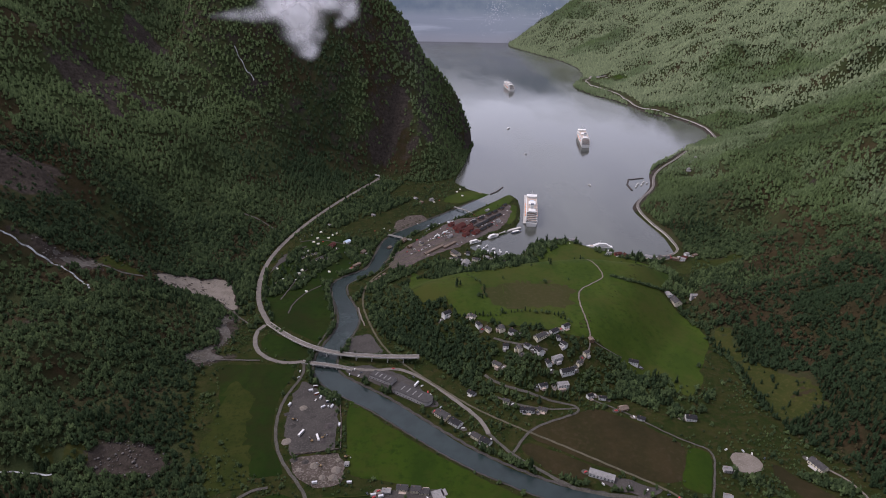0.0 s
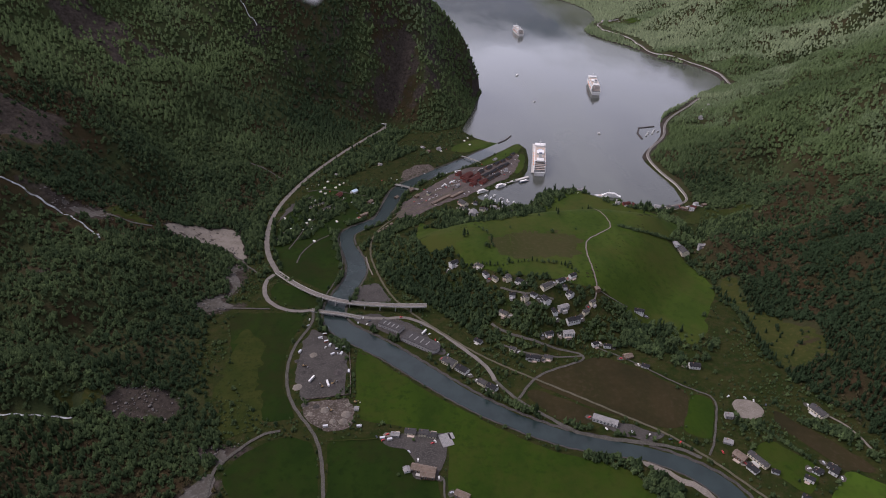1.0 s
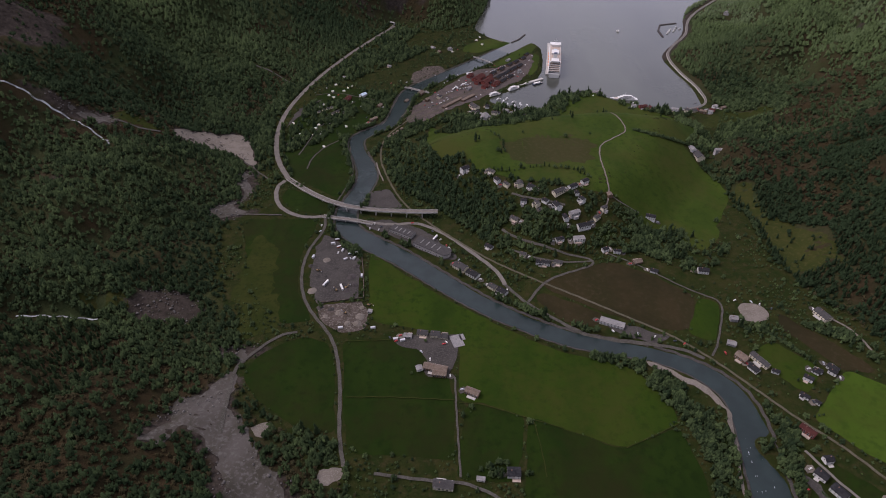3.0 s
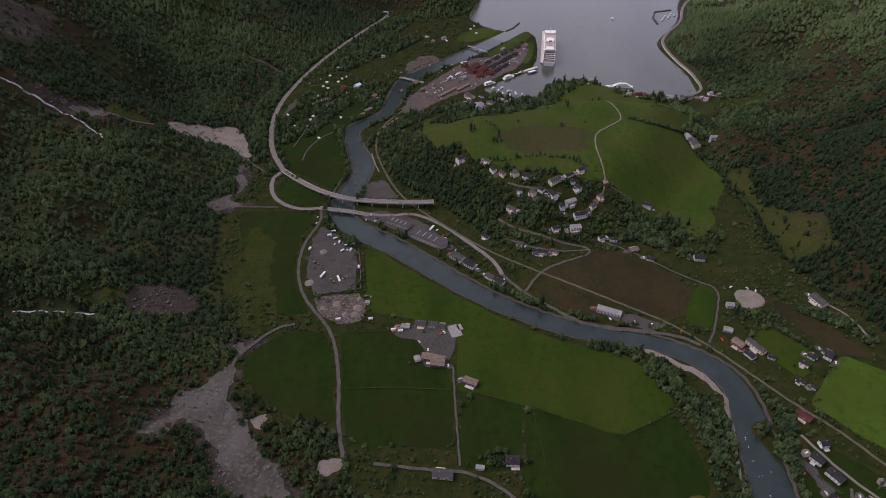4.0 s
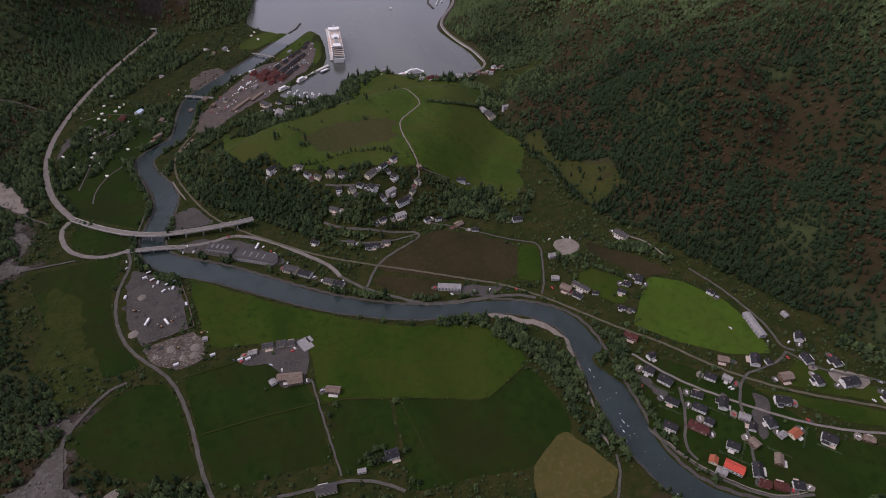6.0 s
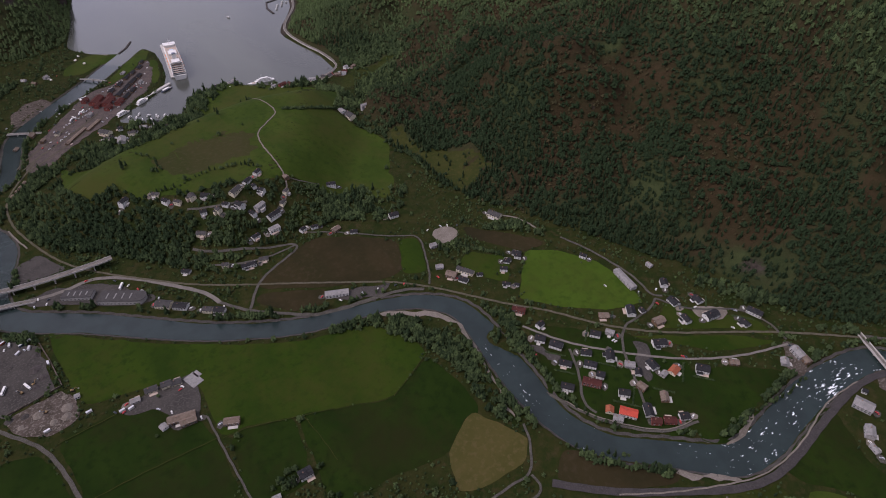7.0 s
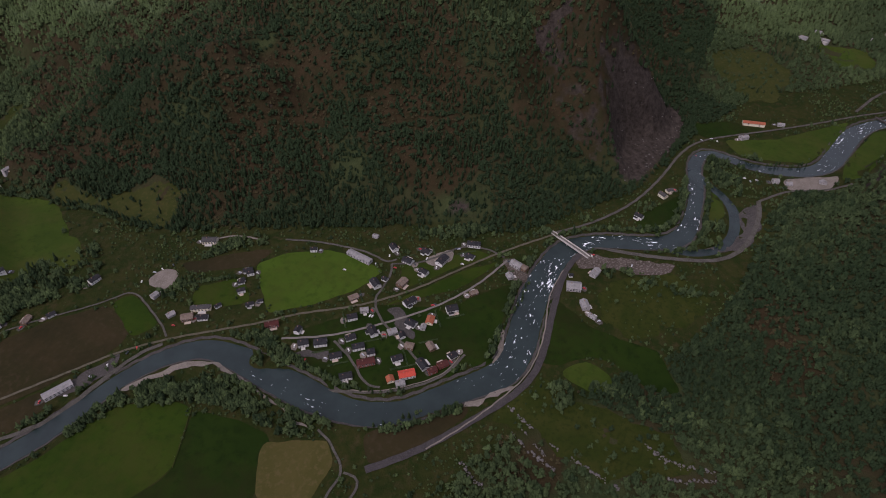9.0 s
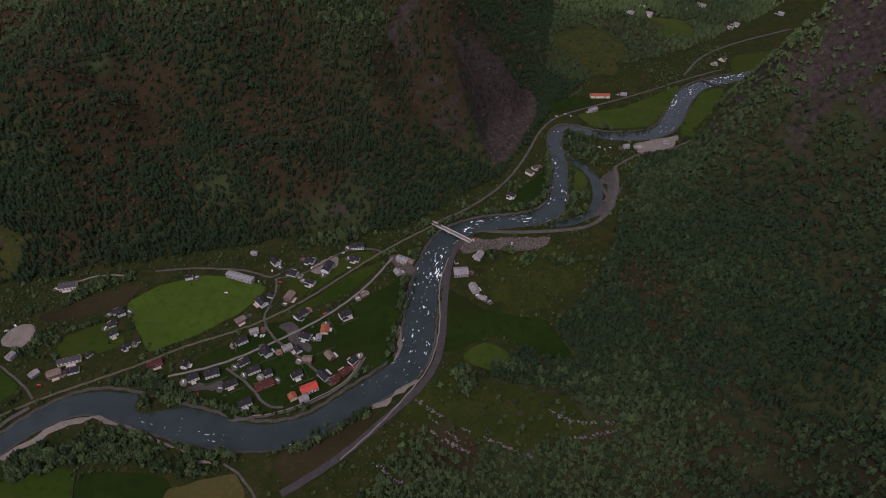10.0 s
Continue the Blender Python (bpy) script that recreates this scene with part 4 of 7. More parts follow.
# ---------------------------------------------------------------- things
PAINT = {
    "white": material("white_paint", (0.5472, 0.5396, 0.5168), 0.6, (0.4712, 0.4636, 0.4408), None, 2.0),
    "cream": material("cream_boards", (0.55, 0.5, 0.38), 0.7, (0.46, 0.41, 0.3), None, 2.0),
    "greywall": material("grey_boards", (0.3, 0.29, 0.28), 0.75, (0.22, 0.21, 0.2), None, 2.0),
    "brownwall": material("brown_boards", (0.13, 0.085, 0.055), 0.8, (0.09, 0.06, 0.04), None, 2.0),
    "redwall": material("red_boards", (0.1750, 0.0420, 0.0315), 0.75, (0.1260, 0.0315, 0.0245), None, 2.0),
    "slate": material("slate_roof", (0.0198, 0.0198, 0.0211), 0.8, (0.0136, 0.0136, 0.0149), (0.0310, 0.0310, 0.0310), 3.0, 0.6),
    "black": material("black_tile_roof", (0.0128, 0.0136, 0.0152), 0.8, (0.0272, 0.0272, 0.0288), None, 3.0),
    "greyroof": material("grey_roof", (0.0465, 0.0446, 0.0434), 0.8, (0.0341, 0.0329, 0.0322), (0.0620, 0.0589, 0.0570), 4.0, 0.8),
    "paleroof": material("pale_metal_roof", (0.1728, 0.1656, 0.1584), 0.8, (0.1224, 0.1188, 0.1152), (0.2160, 0.2088, 0.2016), 4.0, 0.8),
    "tanroof": material("weathered_tan_roof", (0.1280, 0.1000, 0.0800), 0.8, (0.0880, 0.0680, 0.0520), (0.1600, 0.1240, 0.0960), 3.0, 0.7),
    "redroof": material("red_tile_roof", (0.36, 0.055, 0.035), 0.8, (0.28, 0.045, 0.03), None, 2.0),
    "redbrown": material("red_brown_roof", (0.0634, 0.0220, 0.0180), 0.8, (0.0439, 0.0166, 0.0146), None, 3.0),
    "orange": material("orange_tile_roof", (0.24, 0.075, 0.04), 0.8, (0.18, 0.06, 0.033), None, 2.0),
    "blue": material("pale_blue_roof", (0.36, 0.45, 0.52), 0.5, (0.3, 0.38, 0.45), None, 3.0),
    "glass": material("window_glass", (0.02, 0.025, 0.03), 0.12, None, None, spec=0.6),
    "door": material("dark_door", (0.08, 0.06, 0.05), 0.6, (0.06, 0.045, 0.04), None, 0.5),
    "brick": material("chimney_brick", (0.2, 0.12, 0.09), 0.85, (0.15, 0.09, 0.07), None, 0.5),
    "steel": material("galvanised_steel", (0.45, 0.45, 0.46), 0.45, (0.38, 0.38, 0.39), None, 1.5, metal=0.6),
    "rubber": material("rubber", (0.02, 0.02, 0.02), 0.85),
    "yellow": material("worn_machine_paint", (0.17, 0.105, 0.04), 0.6, (0.1, 0.07, 0.035), None, 1.0),
    "navy": material("navy_hull_paint", (0.02, 0.03, 0.06), 0.4, (0.03, 0.04, 0.07), None, 5.0),
    "deck": material("teak_deck", (0.33, 0.265, 0.215), 0.75, (0.26, 0.205, 0.165), None, 3.0),
    "silver": material("silver_car_paint", (0.42, 0.43, 0.45), 0.35, None, None, metal=0.4),
    "carred": material("red_car_paint", (0.35, 0.03, 0.03), 0.35),
    "cardark": material("dark_car_paint", (0.03, 0.035, 0.045), 0.3),
    "lifeboat": material("orange_lifeboat", (0.6, 0.16, 0.03), 0.5),
}
HOUSE_LOOK = {  # wall, roof, label
    "white": ("white", "slate", "white timber house with a dark slate roof"),
    "dark": ("white", "slate", "white house with a dark roof in its garden"),
    "black": ("white", "black", "modern white house with a black tiled roof"),
    "pale": ("greywall", "paleroof", "grey house with a pale metal roof"),
    "grey": ("cream", "greyroof", "cream house with a grey roof"),
    "tan": ("brownwall", "tanroof", "brown timber house with a weathered tan roof"),
    "red": ("white", "redroof", "white house with a bright red tiled roof"),
    "redbrown": ("redwall", "redbrown", "red timber house with a red-brown roof"),
    "orange": ("cream", "orange", "cream house with an orange tiled roof"),
    "barn": ("greywall", "paleroof", "long farm barn with a pale metal roof"),
    "barnred": ("redwall", "redbrown", "large red harbour building with a red roof"),
    "shed": ("brownwall", "slate", "dark brown station building beside the harbour"),
    "platform": ("brownwall", "tanroof", "long platform canopy beside the railway tracks"),
    "whiteroof": ("white", "paleroof", "small white building with a pale roof"),
    "blueroof": ("white", "blue", "campsite building with a pale blue roof"),
}
HOUSE_SPOTS, DRIVES, SHEDS = [], [], []


def window_mesh(w, h):
    bm = bmesh.new()
    box(bm, 0, 0, 0, w, 0.1, h)
    box(bm, 0, -0.04, 0.12, w - 0.24, 0.1, h - 0.24)
    me = bpy.data.meshes.new("window")
    bm.to_mesh(me)
    bm.free()
    me.materials.append(PAINT["white"])
    me.materials.append(PAINT["glass"])
    for p in list(me.polygons)[6:]:
        p.material_index = 1
    return me


WINDOW, WIDE_WINDOW = window_mesh(1.4, 1.5), window_mesh(2.4, 1.7)
DOOR = bpy.data.meshes.new("door")
bm_door = boxes((0, 0, 0, 1.1, 0.12, 2.1), (0, -0.05, 2.1, 1.4, 0.3, 0.12))
bm_door.to_mesh(DOOR)
bm_door.free()
DOOR.materials.append(PAINT["door"])


def house(x, y, yaw, long, wide, kind):
    """A gabled house with its ridge along yaw."""
    wall_look, roof_look, label = HOUSE_LOOK[kind]
    rnd = random.Random(int(x * 31 + y * 17))
    big = long > 15
    h = 4.8 if (big or rnd.random() < 0.5) and long > 8 else 3.2
    if kind in ("platform", "shed"):
        h = 3.4
    if kind == "barnred":
        h = 6.0
    pitch = 0.28 if kind in ("barn", "platform", "whiteroof") else rnd.uniform(0.42, 0.62)
    a = radians(yaw)
    corners = [(x + math.cos(a) * u * long / 2 - math.sin(a) * v * wide / 2, y + math.sin(a) * u * long / 2 + math.cos(a) * v * wide / 2) for u in (-1, 1) for v in (-1, 1)]
    zs = [ground_at(*c) for c in corners]
    top = max(zs) * 0.6 + min(zs) * 0.4
    ob = root("house", x, y, top, yaw)
    rise = wide / 2 * pitch
    bm = bmesh.new()
    foot = min(zs) - top - 0.6
    ring = [(-wide / 2, foot), (wide / 2, foot), (wide / 2, h), (0, h + rise), (-wide / 2, h)]
    ends = [[bm.verts.new((s * long / 2, p, q)) for p, q in ring] for s in (-1, 1)]
    bm.faces.new(ends[0][::-1])
    bm.faces.new(ends[1])
    for i in range(5):
        bm.faces.new((ends[0][i], ends[0][(i + 1) % 5], ends[1][(i + 1) % 5], ends[1][i]))
    bmesh.ops.recalc_face_normals(bm, faces=bm.faces)
    part("wall", bm, PAINT[wall_look], ob)
    bm = bmesh.new()
    over, t = 0.5, 0.22
    for s in (-1, 1):
        pts = [(0, h + rise + 0.03), (s * (wide / 2 + over), h - over * pitch + 0.03), (s * (wide / 2 + over), h - over * pitch + t), (0, h + rise + t)]
        e = [[bm.verts.new((q * (long / 2 + over), p, z)) for p, z in pts] for q in (-1, 1)]
        bm.faces.new(e[0])
        bm.faces.new(e[1][::-1])
        for i in range(4):
            bm.faces.new((e[0][i], e[1][i], e[1][(i + 1) % 4], e[0][(i + 1) % 4]))
    bmesh.ops.recalc_face_normals(bm, faces=bm.faces)
    part("roof", bm, PAINT[roof_look], ob)
    if kind not in ("platform", "barn", "shed", "whiteroof") and long > 7:
        part("chimney", boxes((long * 0.18, 0.4, h + rise - 0.6, 0.7, 0.7, 1.7), (long * 0.18, 0.4, h + rise + 1.1, 0.9, 0.9, 0.15)), PAINT["brick"], ob)
    count = max(2, min(7, int(long / 3.5)))
    if y > 1080 or x > 1000:
        count = 2
    for s in (-1, 1):
        for level in range(2 if h > 4 else 1):
            for i in range(count):
                u = (i + 0.5) / count * long - long / 2
                if s < 0 and level == 0 and i == count // 2:
                    shared("door", DOOR, ob, (u, -wide / 2 - 0.04, 0))
                else:
                    shared("window", WIDE_WINDOW if big else WINDOW, ob, (u, s * (wide / 2 + 0.03), 0.9 + level * 2.4 if h > 4 else 1.0), 0 if s < 0 else math.pi)
        shared("window", WINDOW, ob, (s * (long / 2 + 0.03), 0, h * 0.72), s * math.pi / 2)
    if kind not in ("platform", "shed", "barnred", "barn") and long > 8:
        side = rnd.choice((-1, 1))
        part("terrace", boxes((long * rnd.uniform(-0.2, 0.2), side * (wide / 2 + 2.0), foot + 0.3, long * rnd.uniform(0.4, 0.7), 3.6, 0.35 - foot), bevel=0.03), M["concrete"] if rnd.random() < 0.5 else PAINT["deck"], ob)
        end = rnd.choice((-1, 1))
        if rnd.random() < 0.7 and y < 1200:
            # a forecourt with room for a car
            DRIVES.append((x + math.cos(a) * end * (long / 2 + 4.5), y + math.sin(a) * end * (long / 2 + 4.5), yaw + rnd.choice((0, 90))))
        if rnd.random() < 0.35 and long < 18 and y < 1200:
            v = -side * (wide / 2 + 6)
            SHEDS.append((x + math.cos(a) * long * 0.3 - math.sin(a) * v, y + math.sin(a) * long * 0.3 + math.cos(a) * v, yaw + 90, rnd.choice(("white", "tan", "grey", "redbrown", "dark"))))
    HOUSE_SPOTS.append((x, y, max(long, wide) / 2 + 5))
    if kind in ("dark", "grey") and rnd.random() < 0.4:
        # a lower wing set across the ridge
        w2 = wide * 0.6
        bm = boxes((long * 0.2, wide / 2 + 1.6, foot, w2, 3.4, 2.6 - foot))
        part("wing", bm, PAINT[wall_look], ob)
        bm = bmesh.new()
        box(bm, long * 0.2, wide / 2 + 1.8, 2.6, w2 + 0.6, 3.6, 0.25)
        part("wing_roof", bm, PAINT[roof_look], ob)
    return tagged(ob, label, "house", "houses of the valley")


# ---------------------------------------------------------------- vehicles
def wheel_mesh(r, w):
    bm = bmesh.new()
    bmesh.ops.create_cone(bm, cap_ends=True, segments=10, radius1=r, radius2=r, depth=w, matrix=Matrix.Rotation(radians(90), 4, "X"))
    me = bpy.data.meshes.new("wheel")
    bm.to_mesh(me)
    bm.free()
    me.materials.append(PAINT["rubber"])
    return me


WHEEL, BIG_WHEEL = wheel_mesh(0.33, 0.24), wheel_mesh(0.5, 0.35)


def cabin_shape(l0, l1, w0, w1, z0, z1, shift=0.0):
    bm = bmesh.new()
    low = [bm.verts.new((sx * l0 / 2, sy * w0 / 2, z0)) for sx, sy in ((-1, -1), (1, -1), (1, 1), (-1, 1))]
    top = [bm.verts.new((sx * l1 / 2 + shift, sy * w1 / 2, z1)) for sx, sy in ((-1, -1), (1, -1), (1, 1), (-1, 1))]
    bm.faces.new(low[::-1])
    bm.faces.new(top)
    for i in range(4):
        bm.faces.new((low[i], low[(i + 1) % 4], top[(i + 1) % 4], top[i]))
    return bm


def make_car(paint, label):
    ob = root("car", 0, 0, 0)
    part("body", boxes((0, 0, 0.3, 4.4, 1.8, 0.6), (0.1, 0, 0.85, 4.0, 1.7, 0.12), bevel=0.1), PAINT[paint], ob)
    part("window_band", cabin_shape(2.9, 2.0, 1.66, 1.4, 0.93, 1.42, -0.2), PAINT["glass"], ob)
    part("roof", boxes((-0.2, 0, 1.4, 2.0, 1.4, 0.07), bevel=0.02), PAINT[paint], ob)
    for u in (-1.35, 1.35):
        for v in (-0.8, 0.8):
            shared("wheel", WHEEL, ob, (u, v, 0.33))
    return tagged(ob, label, "car", "parked cars")


def make_caravan():
    ob = root("caravan", 0, 0, 0)
    part("body", boxes((0, 0, 0.45, 6.0, 2.4, 2.2), bevel=0.25), PAINT["white"], ob)
    part("window_band", boxes((0, 0, 1.4, 4.6, 2.44, 0.6)), PAINT["glass"], ob)
    part("awning", boxes((0, -2.2, 0.0, 4.0, 2.0, 2.1), bevel=0.15), PAINT["cream"], ob)
    part("drawbar", boxes((3.6, 0, 0.45, 1.4, 0.2, 0.12)), PAINT["steel"], ob)
    for v in (-1.1, 1.1):
        shared("wheel", WHEEL, ob, (-0.2, v, 0.33))
    return tagged(ob, "white touring caravan with an awning on the campsite", "caravan", "caravans on the campsite")


def make_bus():
    ob = root("bus", 0, 0, 0)
    part("body", boxes((0, 0, 0.4, 12.0, 2.55, 2.9), bevel=0.2), PAINT["white"], ob)
    part("window_band", boxes((0.2, 0, 1.6, 11.0, 2.6, 1.0)), PAINT["glass"], ob)
    part("roof_unit", boxes((-2, 0, 3.3, 2.4, 1.6, 0.25), bevel=0.05), PAINT["silver"], ob)
    for u in (-3.6, 3.9):
        for v in (-1.1, 1.1):
            shared("wheel", BIG_WHEEL, ob, (u, v, 0.5))
    return tagged(ob, "white tour coach parked by the harbour", "bus", "coaches at the harbour")


def make_digger():
    ob = root("excavator", 0, 0, 0)
    for v in (-1.1, 1.1):
        part("track", boxes((0, v, 0, 4.2, 0.6, 0.9), bevel=0.2), PAINT["rubber"], ob)
    body = part("body", boxes((-0.4, 0, 0.95, 3.4, 2.6, 1.3), bevel=0.15), PAINT["yellow"], ob)
    part("cab", boxes((0.8, 0.7, 2.0, 1.5, 1.1, 1.4), bevel=0.1), PAINT["glass"], ob)
    bm = bmesh.new()
    for x0, z0, x1, z1 in ((1.0, 1.8, 4.0, 4.4), (4.0, 4.4, 6.2, 2.2)):
        n = math.hypot(x1 - x0, z1 - z0)
        m = Matrix.Translation(((x0 + x1) / 2, -0.3, (z0 + z1) / 2)) @ Matrix.Rotation(-math.atan2(z1 - z0, x1 - x0), 4, "Y") @ Matrix.Diagonal((n, 0.45, 0.5, 1))
        bmesh.ops.create_cube(bm, size=1, matrix=m)
    part("boom", bm, PAINT["yellow"], ob)
    part("bucket", cabin_shape(0.9, 1.4, 1.2, 1.3, 1.0, 2.1, 0.0), PAINT["steel"], ob).location = (6.2, -0.3, 0)
    return tagged(ob, "worn brown-yellow excavator standing in the gravel yard", "excavator", "machines in the gravel yard")


def parked(made, spots, seed, sway=25.0):
    """Sets the first, then copies, at the spots."""
    rnd = random.Random(seed)
    for i, (x, y) in enumerate(spots):
        m = pose(x, y, ground_at(x, y) + 0.55, 0, 0, rnd.choice((20, 110, 65)) + rnd.uniform(-sway, sway))
        kind = made[i % len(made)]
        if kind[1]:
            copy_thing(kind[0], m)
        else:
            kind[0].matrix_basis = m
            kind[1] = True


CARS = [[make_car(p, lab), False] for p, lab in (("white", "white car parked in the valley"), ("silver", "silver car parked in the valley"), ("white", "white van-like car on the roadside"),
                                                 ("cardark", "dark car parked in the valley"), ("carred", "red car parked in the valley"))]
CARAVANS, BUSES, DIGGERS = [[make_caravan(), False]], [[make_bus(), False]], [[make_digger(), False]]


def car_park(spots):
    parked(CARS, spots, len(spots))


def caravan_park(spots):
    parked(CARAVANS, spots, 3)


def bus_park(spots):
    parked(BUSES, spots, 5, 6)


def digger_park(spots):
    parked(DIGGERS, spots, 9, 90)


# ---------------------------------------------------------------- ships
def hull_mesh(length, beam, depth, low=-1.5):
    """A hull with a sharp raked bow towards +x and a square stern."""
    bm = bmesh.new()
    rings = []
    for i in range(15):
        k = i / 14
        w = beam / 2 * (0.92 + 0.08 * min(1, k * 6)) * (1 - max(0, (k - 0.68) / 0.32) ** 2.2)
        sheer = depth * (1 + 0.22 * max(0, (k - 0.7) / 0.3) ** 2)
        rake = 0.035 * length * max(0, (k - 0.8) / 0.2)
        x = (k - 0.5) * length
        rings.append([bm.verts.new(p) for p in ((x - rake, -w * 0.8, low), (x, -max(w, 0.05), sheer), (x, max(w, 0.05), sheer), (x - rake, w * 0.8, low))])
    for a, b in zip(rings, rings[1:]):
        for i in range(4):
            bm.faces.new((a[i], a[(i + 1) % 4], b[(i + 1) % 4], b[i]))
    bm.faces.new(rings[0][::-1])
    bm.faces.new(rings[-1])
    bmesh.ops.recalc_face_normals(bm, faces=bm.faces)
    return bm


def cruise_ship(x, y, yaw, length, beam, decks, hull_paint, label):
    ob = root("cruise_ship", x, y, 0, yaw)
    depth = beam * 0.32
    part("hull", hull_mesh(length, beam, depth), PAINT[hull_paint], ob)
    part("foredeck", boxes((length * 0.36, 0, depth, length * 0.16, beam * 0.6, 0.4)), PAINT["deck"], ob, "teak-brown foredeck")
    step = 2.9
    for i in range(decks):
        back, front = -length * (0.485 - 0.02 * max(0, i - 1)), length * (0.33 - 0.02 * i)
        mid, run, w = (back + front) / 2, front - back, beam * (0.97 - 0.012 * i)
        z = depth + i * step
        deck = part("deck_level", boxes((mid, 0, z, run, w, step - 1.9), bevel=0.2), PAINT["white"], ob)
        part("window_band", boxes((mid, 0, z + step - 1.92, run - 0.5, w - 0.3, 1.82)), PAINT["glass"], deck)
        part("balcony_rail", boxes((mid, 0, z + step - 0.12, run + 0.3, w + 0.3, 0.14)), PAINT["white"], deck)
        if i > 1:
            part("aft_terrace", boxes((back - length * 0.012, 0, z + 0.03, length * 0.02, w * 0.8, 0.12)), PAINT["deck"], deck, "brown teak terrace")
        for s in (-1, 1):
            part("stern_wing", boxes((back - length * 0.012, s * (w / 2 - 0.7), z, length * 0.024, 0.6, step)), PAINT["white"], deck)
    top = depth + decks * step
    part("sun_deck", boxes((-length * 0.08, 0, top + 0.06, length * 0.56, beam * 0.86, 0.3), bevel=0.1), PAINT["deck"], ob, "brown sun deck")
    part("pool", boxes((length * 0.02, 0, top + 0.36, length * 0.05, beam * 0.3, 0.25)), PAINT["blue"], ob, "pale blue pool")
    part("bridge_house", boxes((length * 0.21, 0, top, length * 0.09, beam * 0.94, 3.0), (length * 0.15, 0, top, length * 0.06, beam * 0.7, 5.4), bevel=0.4), PAINT["white"], ob)
    part("lounge", boxes((-length * 0.1, 0, top, length * 0.12, beam * 0.62, 4.5), bevel=0.4), PAINT["white"], ob)
    part("aft_lounge", boxes((-length * 0.36, 0, top, length * 0.1, beam * 0.6, 3.6), bevel=0.4), PAINT["white"], ob)
    bm = cabin_shape(length * 0.07, length * 0.045, beam * 0.34, beam * 0.26, top + 3.6, top + 13, -length * 0.015)
    fun = part("funnel", bm, PAINT["white"], ob, "raked white funnel")
    fun.location = (-length * 0.27, 0, 0)
    part("funnel_cap", boxes((-length * 0.015, 0, top + 12.9, length * 0.045, beam * 0.26, 1.2)), PAINT["navy"], fun)
    bm = bmesh.new()
    tube(bm, length * 0.16, 0, top + 5, 0.6, 0.25, 13)
    box(bm, length * 0.16, 0, top + 12, 0.5, beam * 0.3, 0.5)
    part("mast", bm, PAINT["white"], ob)
    for s in (-1, 1):
        for i in range(5):
            part("lifeboat", boxes((-length * 0.28 + i * length * 0.1, s * beam * 0.5, depth + step * 1.1, length * 0.05, 2.2, 2.0), bevel=0.6), PAINT["lifeboat"], ob)
    return tagged(ob, label, "ship", "cruise ships on the fjord")


def boat(x, y, yaw, length, beam, decks, label, hull_paint="white"):
    ob = root("boat", x, y, 0, yaw)
    depth = beam * 0.28
    part("hull", hull_mesh(length, beam, depth, -0.5), PAINT[hull_paint], ob)
    part("foredeck", boxes((length * 0.2, 0, depth, length * 0.3, beam * 0.7, 0.12)), PAINT["deck"], ob, "brown wooden foredeck")
    for i in range(decks):
        run, w = length * (0.62 - 0.15 * i), beam * (0.8 - 0.12 * i)
        cab = part("cabin", boxes((-length * (0.1 + 0.01 * i), 0, depth + 2.3 * i, run, w, 2.2), bevel=0.2), PAINT["white"], ob)
        part("window_band", boxes((-length * (0.1 + 0.01 * i), 0, depth + 2.3 * i + 1.0, run * 0.94, w + 0.1, 0.7)), PAINT["glass"], cab)
    bm = bmesh.new()
    tube(bm, -length * 0.05, 0, depth + 2.3 * decks, 0.2, 0.08, length * 0.12 + 1)
    part("mast", bm, PAINT["white"], ob)
    return tagged(ob, label, "boat", "boats in the harbour")


cruise_ship(230.5, 1432, 82.7, 186, 28, 7, "white", "large white cruise ship moored at the harbour pier")
cruise_ship(508, 2146, 84.5, 196, 30, 6, "white", "white cruise ship anchored out on the fjord")
cruise_ship(340, 3160, 97, 170, 28, 6, "white", "white cruise ship lying far out on the fjord")
boat(354, 1228, 176, 58, 10, 3, "white motor yacht moored below the hill")
boat(81, 1243, 34, 35, 9, 2, "white passenger ferry at the quay", "white")
boat(124, 1275, 36, 32, 9, 2, "white catamaran ferry at the quay")
boat(180, 1305, 30, 28, 7, 1, "small dark-hulled boat at the quay", "navy")
boat(259, 2307, 60, 22, 6, 1, "small white boat out on the fjord")
boat(283, 1961, 20, 9, 3, 1, "tiny white motor boat on the fjord")
boat(426, 1653, 120, 12, 4, 1, "small white motor boat on the fjord")
for i in range(7):
    boat(556 + 7 * i, 1640 + 8 * (i % 3) + 6 * i, 25 + 6 * (i % 2), 9, 3, 1, "small white boat in the marina")
for bx, by, turn in ((88, 1222, 40), (98, 1212, 70), (106, 1224, 50), (120, 1208, 20), (132, 1200, 80), (146, 1192, 60), (272, 1236, 10), (292, 1240, 175), (370, 1206, 30), (388, 1196, 12)):
    boat(bx, by, turn, 10, 3.2, 1, "small white boat moored along the shore")
for i in range(5):
    boat(92 + 14 * i, 1196 - 3 * i + 5 * (i % 2), 60 + 20 * (i % 3), 8, 2.8, 1, "small white boat at the inner quay")


